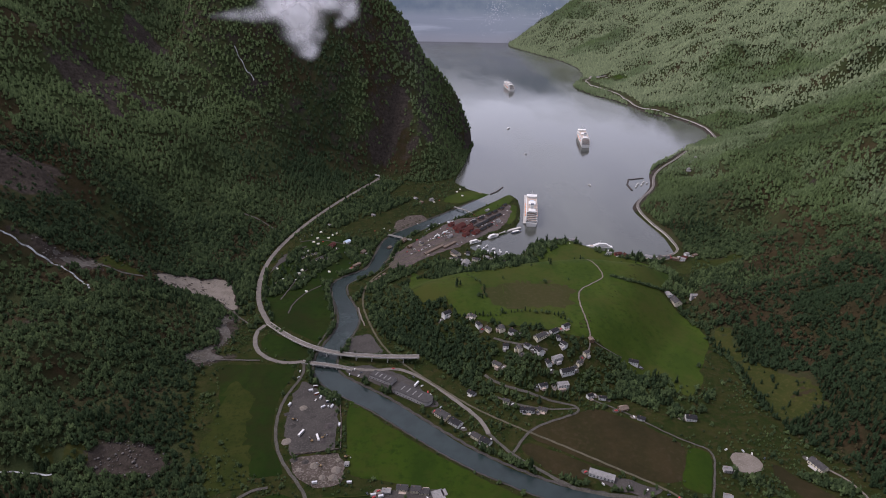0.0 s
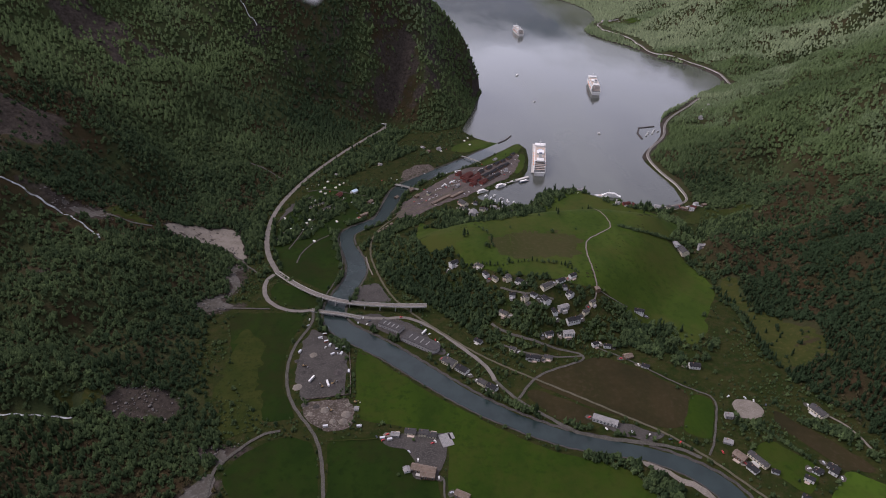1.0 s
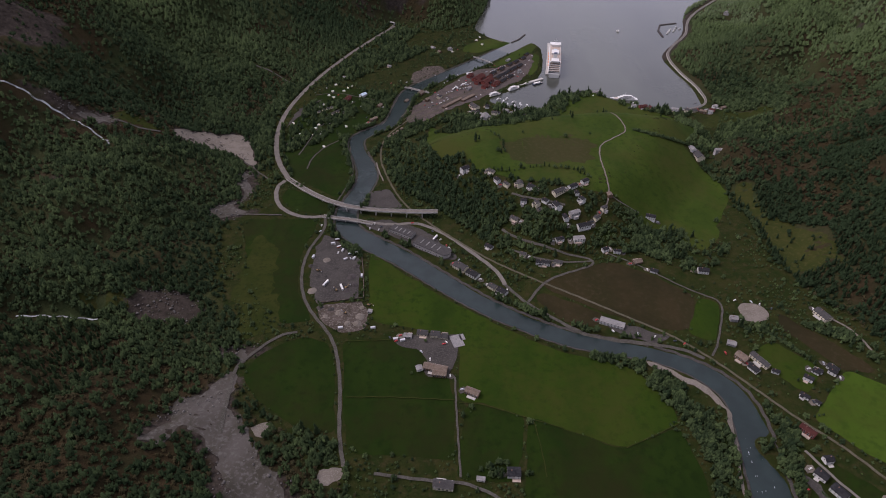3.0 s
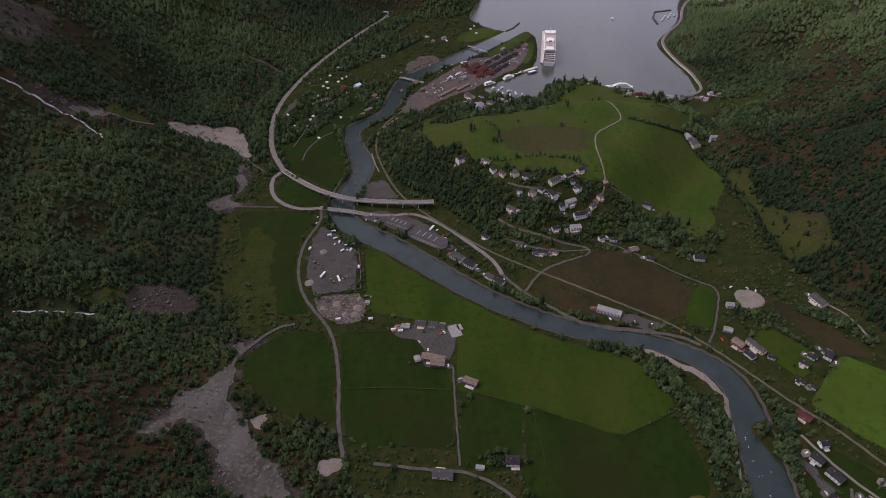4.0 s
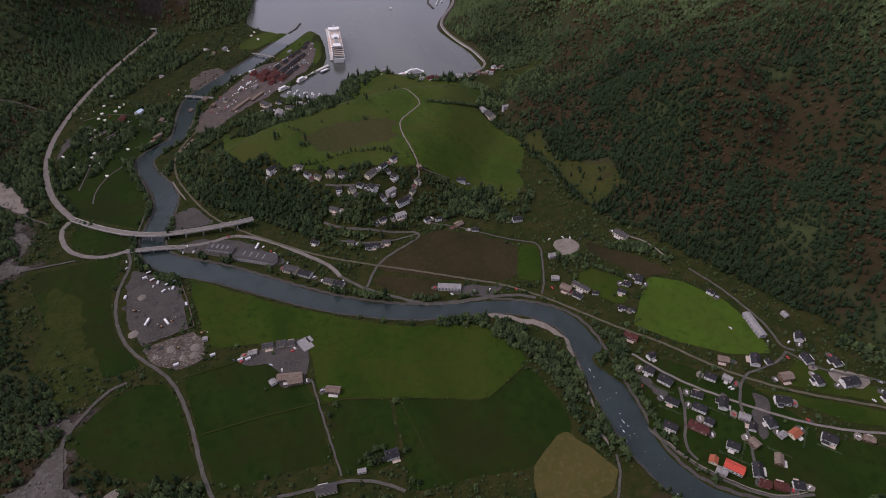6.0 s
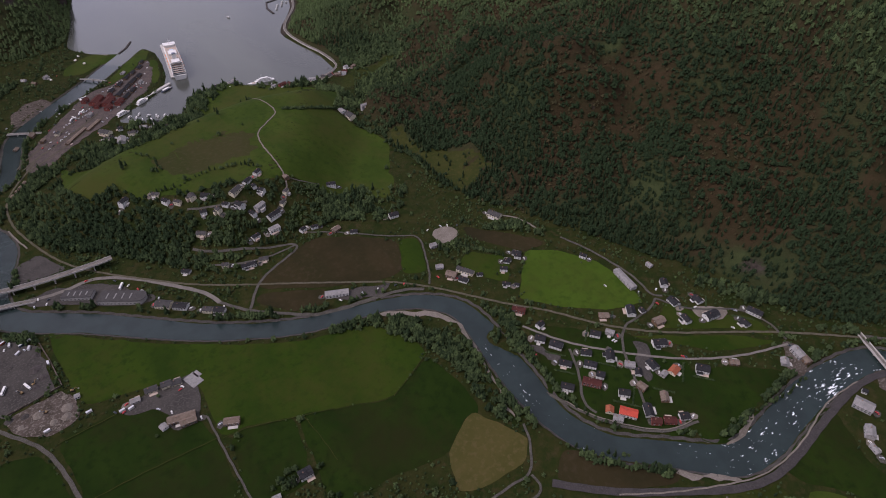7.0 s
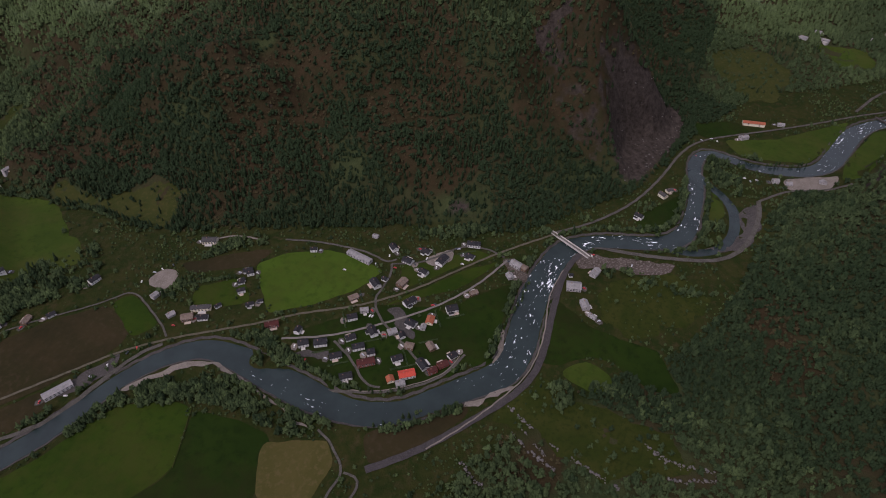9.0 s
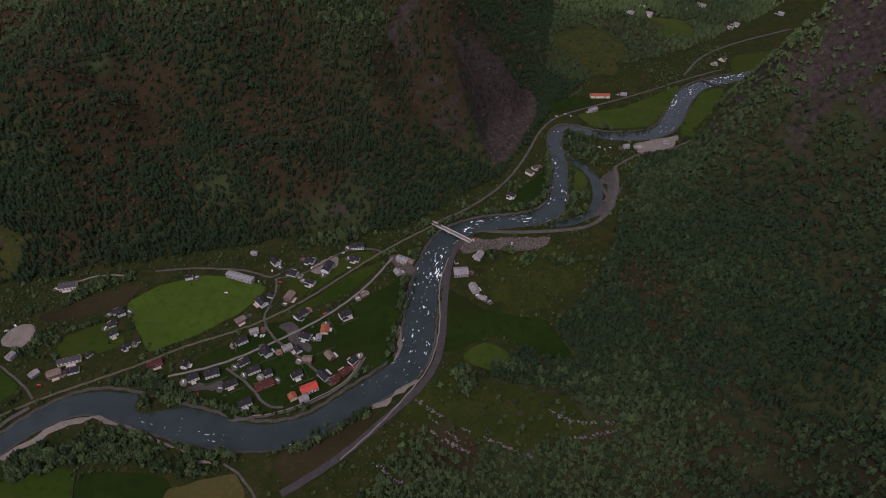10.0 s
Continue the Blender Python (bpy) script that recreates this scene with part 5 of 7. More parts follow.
# ---------------------------------------------------------------- bridges, quays and walls
def bridge(line, width, thick, every, label, rail=1.1):
    """A deck along points x, y, z with parapets, standing on piers."""
    pts = resample(rounded(line), 6.0)
    z = pts[:, 2]
    ob = root("bridge", 0, 0, 0)
    part("deck", bar_along(pts[:, :2], width, z - thick, z), M["concrete"], ob)
    part("road_surface", bar_along(pts[:, :2], width - 1.2, z + 0.004, z + 0.06), M["asphalt"], ob, "grey asphalt roadway")
    side = sideways(pts)
    for s in (-1, 1):
        edge = pts[:, :2] + side * s * (width / 2 - 0.25)
        part("parapet", bar_along(edge, 0.3, z + 0.002, z + rail), M["concrete"], ob)
    n = max(2, int(len(pts) * 6 / every))
    for i in range(1, n):
        j = int(i / n * (len(pts) - 1))
        g = ground_at(pts[j, 0], pts[j, 1]) - 1.5
        if z[j] - thick - g > 1.6:
            bm = bmesh.new()
            for s in (-0.3, 0.3):
                c = pts[j, :2] + side[j] * s * width
                tube(bm, c[0], c[1], g, 0.8, 0.7, z[j] - thick - g + 0.05, 10)
            part("pier", bm, M["concrete"], ob)
    return tagged(ob, label, "bridge")


bridge([(-288, 888, 4.2), (-246, 846, 6), (-197, 809, 9), (-149, 790, 11), (-94, 784, 12), (-50, 782, 13), (-28, 783, 13.5)], 8.6, 1.3, 24, "curved concrete road bridge over the river")
bridge([(-208, 778, 4.5), (-191, 773, 5.4), (-159, 768, 5.4), (-128, 760, 4.2)], 7, 0.9, 20, "low concrete bridge over the river")
bridge([(-116, 1270, 4), (-109, 1267, 4.6), (-71, 1247, 4.6), (-62, 1243, 4)], 5, 0.7, 22, "low bridge over the river mouth")
bridge([(36, 1455, 3.4), (48, 1445, 4.4), (70, 1424, 4.4), (82, 1412, 3.4)], 3.5, 0.5, 16, "narrow footbridge near the river mouth")
bridge([(676, 134, 19.2), (670, 122, 19.4), (651, 85, 19.4), (644, 72, 18.6)], 6, 1.0, 60, "pale steel road bridge over the rapids", 1.6)

quay = root("quay", 0, 0, 0)
part("deck", bar_along([(205, 1356), (214, 1420), (225, 1500), (232, 1556)], 7, [-6] * 4, [2.4] * 4), M["concrete"], quay)
for u, v in ((212, 1380), (219, 1440), (227, 1510)):
    bm_bollard = bmesh.new()
    tube(bm_bollard, u + 3, v, 2.4, 0.4, 0.5, 0.9)
    part("bollard", bm_bollard, PAINT["rubber"], quay)
tagged(quay, "concrete cruise quay beside the moored ship", "quay")
quay = root("quay", 0, 0, 0)
part("deck", bar_along([(54, 1238), (101, 1270), (156, 1305), (192, 1330)], 7, [-6] * 4, [2.9] * 4), M["concrete"], quay)
tagged(quay, "timber-edged harbour quay for the ferries", "quay")
jetty = root("jetty", 0, 0, 0)
part("deck", bar_along([(600, 1722), (552, 1706), (536, 1660), (536, 1612)], 5, [-4] * 4, [1.6] * 4), M["scree"], jetty)
tagged(jetty, "stone breakwater round the small marina", "jetty")
jetty = root("jetty", 0, 0, 0)
part("deck", bar_along([(137, 1562), (158, 1586), (176, 1622)], 4, [-4] * 3, [1.5] * 3), M["scree"], jetty)
tagged(jetty, "dark stone jetty beside the river mouth", "jetty")
weir = root("weir", 0, 0, 0)
part("sill", bar_along([(1216, -300), (1196, -320), (1184, -350)], 3.5, [22] * 3, [34.6] * 3), M["scree"], weir)
tagged(weir, "dark concrete weir across the upper river", "weir")
yard_wall = root("yard_wall", 0, 0, 0)
part("wall", bar_along([(-178, 583), (-150, 588), (-121, 594), (-127, 640), (-136, 688)], 1.2, [2] * 5, [4.6] * 5), M["earth"], yard_wall)
tagged(yard_wall, "low earth-stained wall round the gravel yard", "wall")
portal = root("tunnel_portal", -180, 1676, ground_at(-178, 1668), 65)
part("frame", boxes((0, -6.5, -1, 6, 1.2, 8.5), (0, 6.5, -1, 6, 1.2, 8.5), (0, 0, 6.5, 6, 14.2, 1.4), bevel=0.2), M["concrete"], portal)
# the tunnel's inner shade is a solid black block set in the frame
part("opening_shade", boxes((0.4, 0, -1, 4, 11.8, 7.4)), PAINT["rubber"], portal, "black filling for the shade inside the tunnel mouth")
tagged(portal, "concrete road tunnel mouth in the mountain foot", "tunnel")


# ---------------------------------------------------------------- the factory by the river
def factory_hall(x, y, yaw, long, wide, h, rounded_end, label):
    ob = root("factory_hall", x, y, 3.2, yaw)
    outline = [(-long / 2, -wide / 2), (long / 2, -wide / 2)]
    if rounded_end:
        outline += [(long / 2 + wide * 0.45 * math.sin(radians(a)), -wide / 2 * math.cos(radians(a))) for a in range(15, 180, 15)]
    outline += [(long / 2, wide / 2), (-long / 2, wide / 2)]

    def prism(grow, z0, z1):
        bm = bmesh.new()
        low = [bm.verts.new((u * grow, v * grow, z0)) for u, v in outline]
        top = [bm.verts.new((u * grow, v * grow, z1)) for u, v in outline]
        bm.faces.new(low[::-1])
        bm.faces.new(top)
        for i in range(len(low)):
            bm.faces.new((low[i], low[(i + 1) % len(low)], top[(i + 1) % len(low)], top[i]))
        return bm
    part("wall", prism(1, -1, h), PAINT["greywall"], ob)
    part("roof", prism(1.02, h + 0.004, h + 0.5), PAINT["greyroof"], ob, "flat grey roof")
    for i in range(4):
        part("roof_light", boxes(((i - 1.5) * long / 5, 0, h + 0.5, 1.6, wide * 0.5, 0.5), bevel=0.1), PAINT["paleroof"], ob)
    for i in range(int(long / 5)):
        for s in (-1, 1):
            shared("window", WIDE_WINDOW, ob, ((i + 0.5) * 5 - long / 2, s * (wide / 2 + 0.03), 1.2), 0 if s < 0 else math.pi)
    HOUSE_SPOTS.append((x, y, long / 2 + 4))
    return tagged(ob, label, "factory")


factory_hall(-80, 738, -30, 38, 15, 5, False, "long grey-roofed factory hall beside the river")
factory_hall(-36, 702, -33, 50, 20, 6, True, "grey-roofed factory hall with a rounded end")


def heap(x, y, r, h, mat, label):
    """An irregular heap of loose material."""
    rnd = random.Random(int(x * 13 + y))
    bm = bmesh.new()
    rings = []
    for k, q in ((1.0, 0.0), (0.72, 0.42), (0.4, 0.78), (0.14, 1.0)):
        rings.append([bm.verts.new((r * k * rnd.uniform(0.82, 1.15) * math.cos(a * 0.628), r * k * rnd.uniform(0.82, 1.15) * math.sin(a * 0.628), h * q * rnd.uniform(0.85, 1.1) - 0.3)) for a in range(10)])
    for a, b in zip(rings, rings[1:]):
        for i in range(10):
            bm.faces.new((a[i], a[(i + 1) % 10], b[(i + 1) % 10], b[i]))
    bm.faces.new(rings[-1])
    ob = part("mound", bm, M[mat], None)
    ob.matrix_basis = pose(x, y, ground_at(x, y) + 0.4)
    return tagged(ob, label, "heap", "heaps in the gravel yard")


def container(x, y, yaw, paint, label):
    ob = root("container", x, y, ground_at(x, y) + 0.45, yaw)
    part("body", boxes((0, 0, 0, 6.0, 2.4, 2.5)), PAINT[paint], ob)
    for i in range(9):
        part("rib", boxes((i * 0.65 - 2.6, -1.22, 0.15, 0.25, 0.06, 2.2)), PAINT[paint], ob)
    part("door", boxes((3.02, 0, 0.1, 0.06, 2.2, 2.25)), PAINT["steel"], ob)
    part("roof_frame", boxes((0, 0, 2.5, 6.1, 2.5, 0.1)), PAINT["steel"], ob)
    return tagged(ob, label, "container", "containers in the gravel yard")


heap(-184, 671, 6, 2.2, "light", "pale heap of crushed stone in the yard")
heap(-143, 636, 7, 3, "scree", "dark heap of earth in the yard")
heap(-147, 608, 6, 2.5, "scree", "dark heap of earth in the yard")
heap(-153, 620, 5, 2, "grey", "grey heap of gravel in the yard")
heap(-140, 658, 5, 2.2, "scree", "dark heap of earth in the yard")
heap(-192, 635, 6, 2, "grey", "grey heap of gravel in the yard")
heap(-192, 606, 7, 2, "light", "pale heap of crushed stone in the yard")
heap(-149, 565, 6, 2.5, "light", "pale heap of crushed stone in the yard")
heap(-161, 571, 5, 2, "grey", "grey heap of gravel in the yard")
heap(-121, 558, 7, 3.5, "light", "pale heap of crushed stone in the yard")
heap(-123, 546, 6, 3, "light", "pale heap of crushed stone in the yard")
heap(-136, 546, 5, 2, "light", "pale heap of crushed stone in the yard")
heap(-137, 619, 6, 2.6, "scree", "dark heap of earth in the yard")
heap(-180, 635, 4, 1.6, "grey", "grey heap of gravel in the yard")
heap(-167, 654, 4, 1.5, "grey", "grey heap of gravel in the yard")
heap(-204, 658, 4, 1.5, "grey", "grey heap of gravel in the yard")
heap(-121, 575, 4, 1.5, "light", "pale heap of crushed stone in the yard")
heap(-176, 574, 5, 1.8, "grey", "grey heap of gravel in the yard")
heap(-166, 558, 4, 1.6, "light", "pale heap of crushed stone in the yard")
container(-181, 709, 20, "white", "white steel container standing in the yard")
container(-171, 701, 25, "orange", "orange steel container standing in the yard")
container(-164, 693, 80, "white", "white steel container standing in the yard")
container(-152, 685, 20, "navy", "dark blue steel container standing in the yard")
container(-145, 675, 70, "white", "white steel container standing in the yard")
container(-176, 718, 10, "redbrown", "rust-red steel container standing in the yard")
container(-143, 689, 10, "white", "white steel container standing in the yard")
container(-157, 673, 40, "greywall", "grey steel container standing in the yard")
container(-204, 677, 75, "white", "white steel container standing in the yard")
container(-129, 637, 95, "greywall", "grey steel container standing in the yard")
container(-143, 537, 10, "white", "white steel container standing in the yard")
container(-102, 538, 10, "white", "white steel container standing in the yard")
container(-72, 520, 10, "white", "white steel container standing in the yard")
container(-63, 518, 15, "white", "white steel container standing in the yard")
slab = root("concrete_pad", 4, 519, ground_at(4, 519), 20)
part("slab", boxes((0, 0, 0.1, 14, 20, 0.6), (8, 4, 0.1, 6, 10, 0.6), bevel=0.05), PAINT["paleroof"], slab)
tagged(slab, "pale concrete pad beside the farmyard", "slab")


# ---------------------------------------------------------------- houses, cars and caravans in their places
house(373, 392, 130, 16, 8, "redbrown")
house(378, 358, 9, 9, 7, "white")
house(364, 341, 129, 12, 9, "dark")
house(373, 323, 122, 15, 10, "black")
house(364, 297, 129, 14, 8, "white")
house(394, 295, 137, 12, 8, "dark")
house(422, 309, 130, 12, 8, "dark")
house(438, 301, 122, 10, 6, "pale")
house(385, 279, 129, 14, 8, "black")
house(384, 262, 129, 9, 8, "black")
house(369, 260, 129, 20, 9, "redbrown")
house(412, 275, 49, 14, 9, "dark")
house(343, 271, 129, 14, 8, "dark")
house(422, 254, 136, 11, 8, "pale")
house(422, 241, 47, 9, 7, "white")
house(443, 239, 81, 13, 10, "black")
house(456, 220, 11, 12, 9, "orange")
house(443, 223, 11, 8, 6, "pale")
house(410, 225, 100, 10, 8, "tan")
house(420, 202, 51, 12, 8, "tan")
house(388, 230, 135, 12, 8, "dark")
house(373, 210, 128, 18, 10, "red")
house(360, 224, 43, 8, 8, "orange")
house(359, 211, 128, 10, 7, "pale")
house(393, 200, 56, 15, 9, "black")
house(402, 179, 141, 12, 8, "redbrown")
house(389, 186, 141, 10, 7, "redbrown")
house(418, 174, 151, 10, 8, "dark")
house(508, 420, 114, 9, 6, "white")
house(520, 355, 80, 38, 9, "barn")
house(555, 321, 53, 12, 9, "dark")
house(540, 292, 81, 14, 10, "black")
house(567, 277, 80, 12, 9, "dark")
house(558, 250, 171, 18, 11, "black")
house(528, 263, 78, 12, 8, "dark")
house(484, 311, 55, 15, 10, "black")
house(497, 304, 83, 8, 6, "white")
house(499, 280, 171, 14, 10, "tan")
house(452, 325, 145, 12, 8, "tan")
house(473, 256, 150, 16, 9, "dark")
house(483, 203, 130, 14, 10, "dark")
house(605, 223, 105, 18, 9, "black")
house(581, 219, 83, 12, 8, "dark")
house(567, 356, 90, 8, 6, "pale")
house(520, 189, 137, 10, 7, "tan")
house(590, 156, 72, 16, 10, "pale")
house(588, 145, 72, 10, 8, "tan")
house(567, 157, 43, 10, 8, "pale")
house(581, 76, 106, 18, 14, "pale")
house(555, 55, 32, 14, 9, "pale")
house(616, 57, 163, 14, 9, "pale")
house(600, 85, 114, 5, 5, "white")
house(541, 42, 69, 10, 5, "pale")
house(435, 471, 132, 9, 5, "white")
house(417, 472, 132, 8, 5, "white")
house(404, 462, 140, 10, 6, "white")
house(390, 438, 131, 10, 5, "dark")
house(400, 429, 131, 6, 4, "white")
house(200, 551, 157, 30, 9, "whiteroof")
house(467, 565, 113, 20, 11, "grey")
house(345, 654, 172, 14, 9, "white")
house(354, 559, 173, 9, 7, "pale")
house(337, 517, 156, 10, 7, "pale")
house(341, 494, 127, 14, 10, "tan")
house(360, 489, 120, 24, 7, "grey")
house(349, 477, 121, 12, 8, "white")
house(372, 473, 154, 8, 5, "white")
house(420, 474, 156, 9, 6, "white")
house(439, 478, 130, 12, 8, "dark")
house(218, 700, 25, 9, 6, "white")
house(235, 697, 172, 10, 5, "white")
house(259, 675, 18, 13, 8, "tan")
house(278, 654, 154, 10, 7, "white")
house(299, 771, 161, 14, 8, "white")
house(14, 868, 38, 14, 9, "dark")
house(57, 846, 143, 10, 7, "grey")
house(65, 825, 120, 11, 7, "dark")
house(79, 812, 129, 10, 6, "grey")
house(99, 806, 97, 11, 9, "grey")
house(116, 796, 136, 12, 8, "dark")
house(155, 780, 35, 20, 9, "grey")
house(134, 764, 136, 9, 7, "dark")
house(151, 757, 114, 13, 9, "dark")
house(103, 773, 171, 9, 7, "dark")
house(122, 762, 108, 9, 7, "grey")
house(178, 794, 35, 14, 8, "dark")
house(198, 806, 35, 12, 7, "dark")
house(190, 772, 127, 10, 7, "dark")
house(183, 782, 97, 8, 6, "white")
house(177, 750, 27, 16, 8, "pale")
house(163, 743, 109, 11, 7, "dark")
house(190, 734, 19, 20, 9, "dark")
house(181, 714, 10, 16, 9, "whiteroof")
house(211, 749, 38, 10, 6, "grey")
house(234, 785, 100, 8, 7, "tan")
house(223, 763, 38, 9, 6, "grey")
house(89, 750, 142, 13, 8, "grey")
house(152, 710, 19, 12, 7, "black")
house(50, 707, 141, 12, 7, "dark")
house(98, 687, 155, 9, 6, "grey")
house(125, 670, 172, 20, 7, "dark")
house(147, 672, 163, 12, 7, "grey")
house(8, 658, 140, 20, 12, "grey")
house(25, 643, 140, 18, 10, "dark")
house(64, 608, 140, 14, 9, "dark")
house(52, 617, 140, 12, 8, "grey")
house(-39, 530, 174, 13, 8, "grey")
house(-23, 527, 174, 11, 8, "grey")
house(-13, 525, 174, 11, 8, "grey")
house(-57, 525, 174, 10, 6, "pale")
house(-21, 473, 167, 28, 9, "tan")
house(-16, 465, 174, 16, 8, "tan")
house(-40, 473, 109, 7, 7, "whiteroof")
house(-109, 567, 174, 5, 5, "whiteroof")
house(22, 439, 155, 16, 8, "tan")
house(47, 1320, 56, 34, 16, "barnred")
house(66, 1302, 55, 32, 15, "barnred")
house(84, 1288, 55, 20, 11, "barnred")
house(61, 1274, 55, 18, 10, "barnred")
house(93, 1331, 55, 26, 10, "shed")
house(110, 1352, 55, 26, 9, "shed")
house(127, 1376, 55, 26, 10, "shed")
house(144, 1396, 55, 20, 10, "shed")
house(101, 1309, 55, 24, 9, "shed")
house(118, 1331, 55, 22, 8, "shed")
house(121, 1403, 56, 20, 9, "shed")
house(137, 1421, 55, 18, 9, "shed")
house(156, 1444, 55, 18, 9, "shed")
house(167, 1469, 56, 14, 8, "shed")
house(101, 1376, 56, 20, 9, "shed")
house(81, 1351, 56, 18, 9, "shed")
house(28, 1332, 56, 16, 9, "barnred")
house(45, 1295, 56, 16, 9, "barnred")
house(25, 1264, 56, 12, 7, "pale")
house(72, 1328, 55, 16, 8, "redbrown")
house(120, 1431, 56, 12, 7, "pale")
house(141, 1362, 55, 10, 6, "pale")
house(-128, 1039, 64, 7, 4, "tan")
house(-121, 1051, 64, 7, 4, "tan")
house(-115, 1061, 64, 7, 4, "tan")
house(-108, 1073, 64, 7, 4, "tan")
house(-108, 1207, 59, 10, 7, "tan")
house(34, 1147, 147, 10, 7, "grey")
house(76, 1145, 157, 12, 8, "grey")
house(100, 1159, 156, 12, 8, "pale")
house(124, 1166, 156, 10, 7, "dark")
house(153, 1212, 41, 12, 8, "pale")
house(176, 1236, 51, 12, 8, "grey")
house(228, 1283, 41, 12, 7, "pale")
house(252, 1290, 25, 12, 7, "pale")
house(-11, 1192, 50, 60, 6, "platform")
house(23, 1218, 50, 40, 6, "platform")
house(36, 1174, 126, 22, 12, "grey")
house(55, 1127, 77, 20, 14, "pale")
house(-79, 1237, 59, 14, 10, "tan")
house(-64, 1204, 58, 10, 7, "tan")
house(384, 1182, 14, 16, 8, "redbrown")
house(400, 1178, 104, 10, 7, "redbrown")
house(366, 1184, 14, 9, 6, "whiteroof")
house(447, 1171, 154, 14, 8, "whiteroof")
house(533, 1186, 30, 10, 7, "whiteroof")
house(550, 1184, 20, 9, 7, "tan")
house(516, 1160, 150, 9, 7, "whiteroof")
house(484, 1166, 20, 12, 8, "grey")
house(472, 1166, 141, 13, 8, "grey")
house(501, 1211, 37, 11, 8, "dark")
house(501, 1161, 154, 13, 8, "tan")
house(523, 1171, 153, 11, 8, "redbrown")
house(430, 964, 98, 24, 14, "grey")
house(422, 979, 98, 14, 10, "whiteroof")
house(469, 978, 1, 12, 8, "pale")
house(-256, 1320, 156, 8, 5, "pale")
house(-161, 1388, 155, 9, 6, "pale")
house(-63, 1511, 142, 10, 7, "pale")
house(-46, 1482, 142, 9, 7, "tan")
house(-22, 1500, 41, 10, 7, "pale")
house(-202, 1224, 53, 14, 10, "blueroof")
house(-233, 1205, 69, 18, 10, "redbrown")
house(-161, 1172, 66, 12, 8, "tan")
house(-167, 1111, 46, 18, 6, "tan")
house(-282, 1143, 40, 6, 4, "grey")
house(-274, 1151, 40, 6, 4, "grey")
house(-266, 1158, 40, 6, 4, "grey")
house(-259, 1164, 40, 6, 4, "grey")
house(-261, 1111, 39, 6, 4, "grey")
house(-251, 1134, 39, 6, 4, "grey")
house(-244, 1144, 40, 6, 4, "grey")
house(-236, 1132, 39, 6, 4, "grey")
house(-232, 1142, 39, 6, 4, "grey")
house(-244, 1113, 39, 6, 4, "grey")
house(731, 1728, 54, 12, 8, "pale")
house(783, 1830, 54, 11, 8, "pale")
house(811, 1881, 54, 11, 8, "pale")
house(831, 3471, 121, 14, 9, "pale")
house(862, 3441, 121, 14, 9, "pale")
house(907, 3437, 120, 14, 9, "pale")
house(62, 340, 180, 13, 10, "black")
house(-8, 325, 174, 20, 9, "grey")
house(29, 333, 174, 8, 4, "whiteroof")
house(1096, -107, 101, 36, 10, "orange")
house(1112, -151, 101, 11, 8, "pale")
house(1041, -95, 130, 14, 9, "pale")
house(927, -149, 111, 9, 8, "pale")
house(929, -168, 111, 9, 8, "pale")
house(953, -216, 4, 7, 10, "pale")
house(822, 4, 56, 12, 8, "grey")
house(757, 27, 67, 12, 8, "dark")
house(839, -3, 133, 10, 7, "grey")
house(1450, -175, 68, 14, 9, "pale")
house(1465, -218, 68, 14, 9, "pale")
house(1497, -204, 68, 13, 9, "pale")
house(1545, -319, 67, 13, 9, "pale")
house(1572, -352, 66, 13, 9, "pale")
house(1477, -403, 68, 13, 9, "pale")
house(1495, -419, 68, 12, 9, "pale")
house(1581, -534, 66, 13, 9, "pale")
house(1278, -339, 136, 12, 8, "pale")
house(1303, -360, 136, 12, 8, "grey")

house(302, 1261, 20, 18, 9, "pale")
house(266, 1260, 12, 12, 8, "white")
house(62, 1175, 85, 11, 8, "white")
house(34, 1174, 111, 12, 8, "grey")
house(82, 1149, 155, 10, 7, "dark")
house(111, 1149, 27, 10, 7, "pale")
house(139, 1135, 139, 9, 7, "white")
house(42, 1147, 83, 12, 7, "dark")
house(56, 1127, 33, 14, 9, "pale")
house(-38, 1218, 60, 10, 7, "grey")
house(-27, 1172, 48, 9, 6, "tan")
house(74, 1295, 115, 10, 6, "shed")

# outbuildings, forecourts and the cars on them
for sx, sy, syaw, skind in list(SHEDS):
    if all(math.hypot(sx - u, sy - v) > r + 1 for u, v, r in HOUSE_SPOTS) and float(to_line(np.array([sx]), np.array([sy]), RIVER_R)[0][0]) > 30:
        house(sx, sy, syaw, 5, 3.6, skind)
free_drives = [d for d in DRIVES if float(to_line(np.array([d[0]]), np.array([d[1]]), RIVER_R)[0][0]) > 28]
for i, (dx, dy, dyaw) in enumerate(free_drives):
    ring = [(dx + math.cos(radians(dyaw + q)) * 7, dy + math.sin(radians(dyaw + q)) * 7) for q in (35, 145, 215, 325)]
    tagged(patch("forecourt", ring, M["lane" if i % 3 else "light"], 0.48 + 0.002 * i, 4.0, 0.8), "small gravel forecourt beside a house", "yard", kind="structure")
caravan_park([(-271, 1244), (-264, 1214), (-270, 1278), (-234, 1272), (-247, 1247), (-241, 1262), (-286, 1164), (-279, 1177), (-315, 1076), (-318, 1063), (-300, 1047), (-273, 1087), (-276, 1073), (-258, 1056), (-260, 1047), (-251, 1076), (-218, 1081), (-267, 1024), (-247, 999), (-324, 1091), (-276, 1223), (46, 1565), (60, 1536), (55, 1586), (-65, 1509), (-15, 1484)])
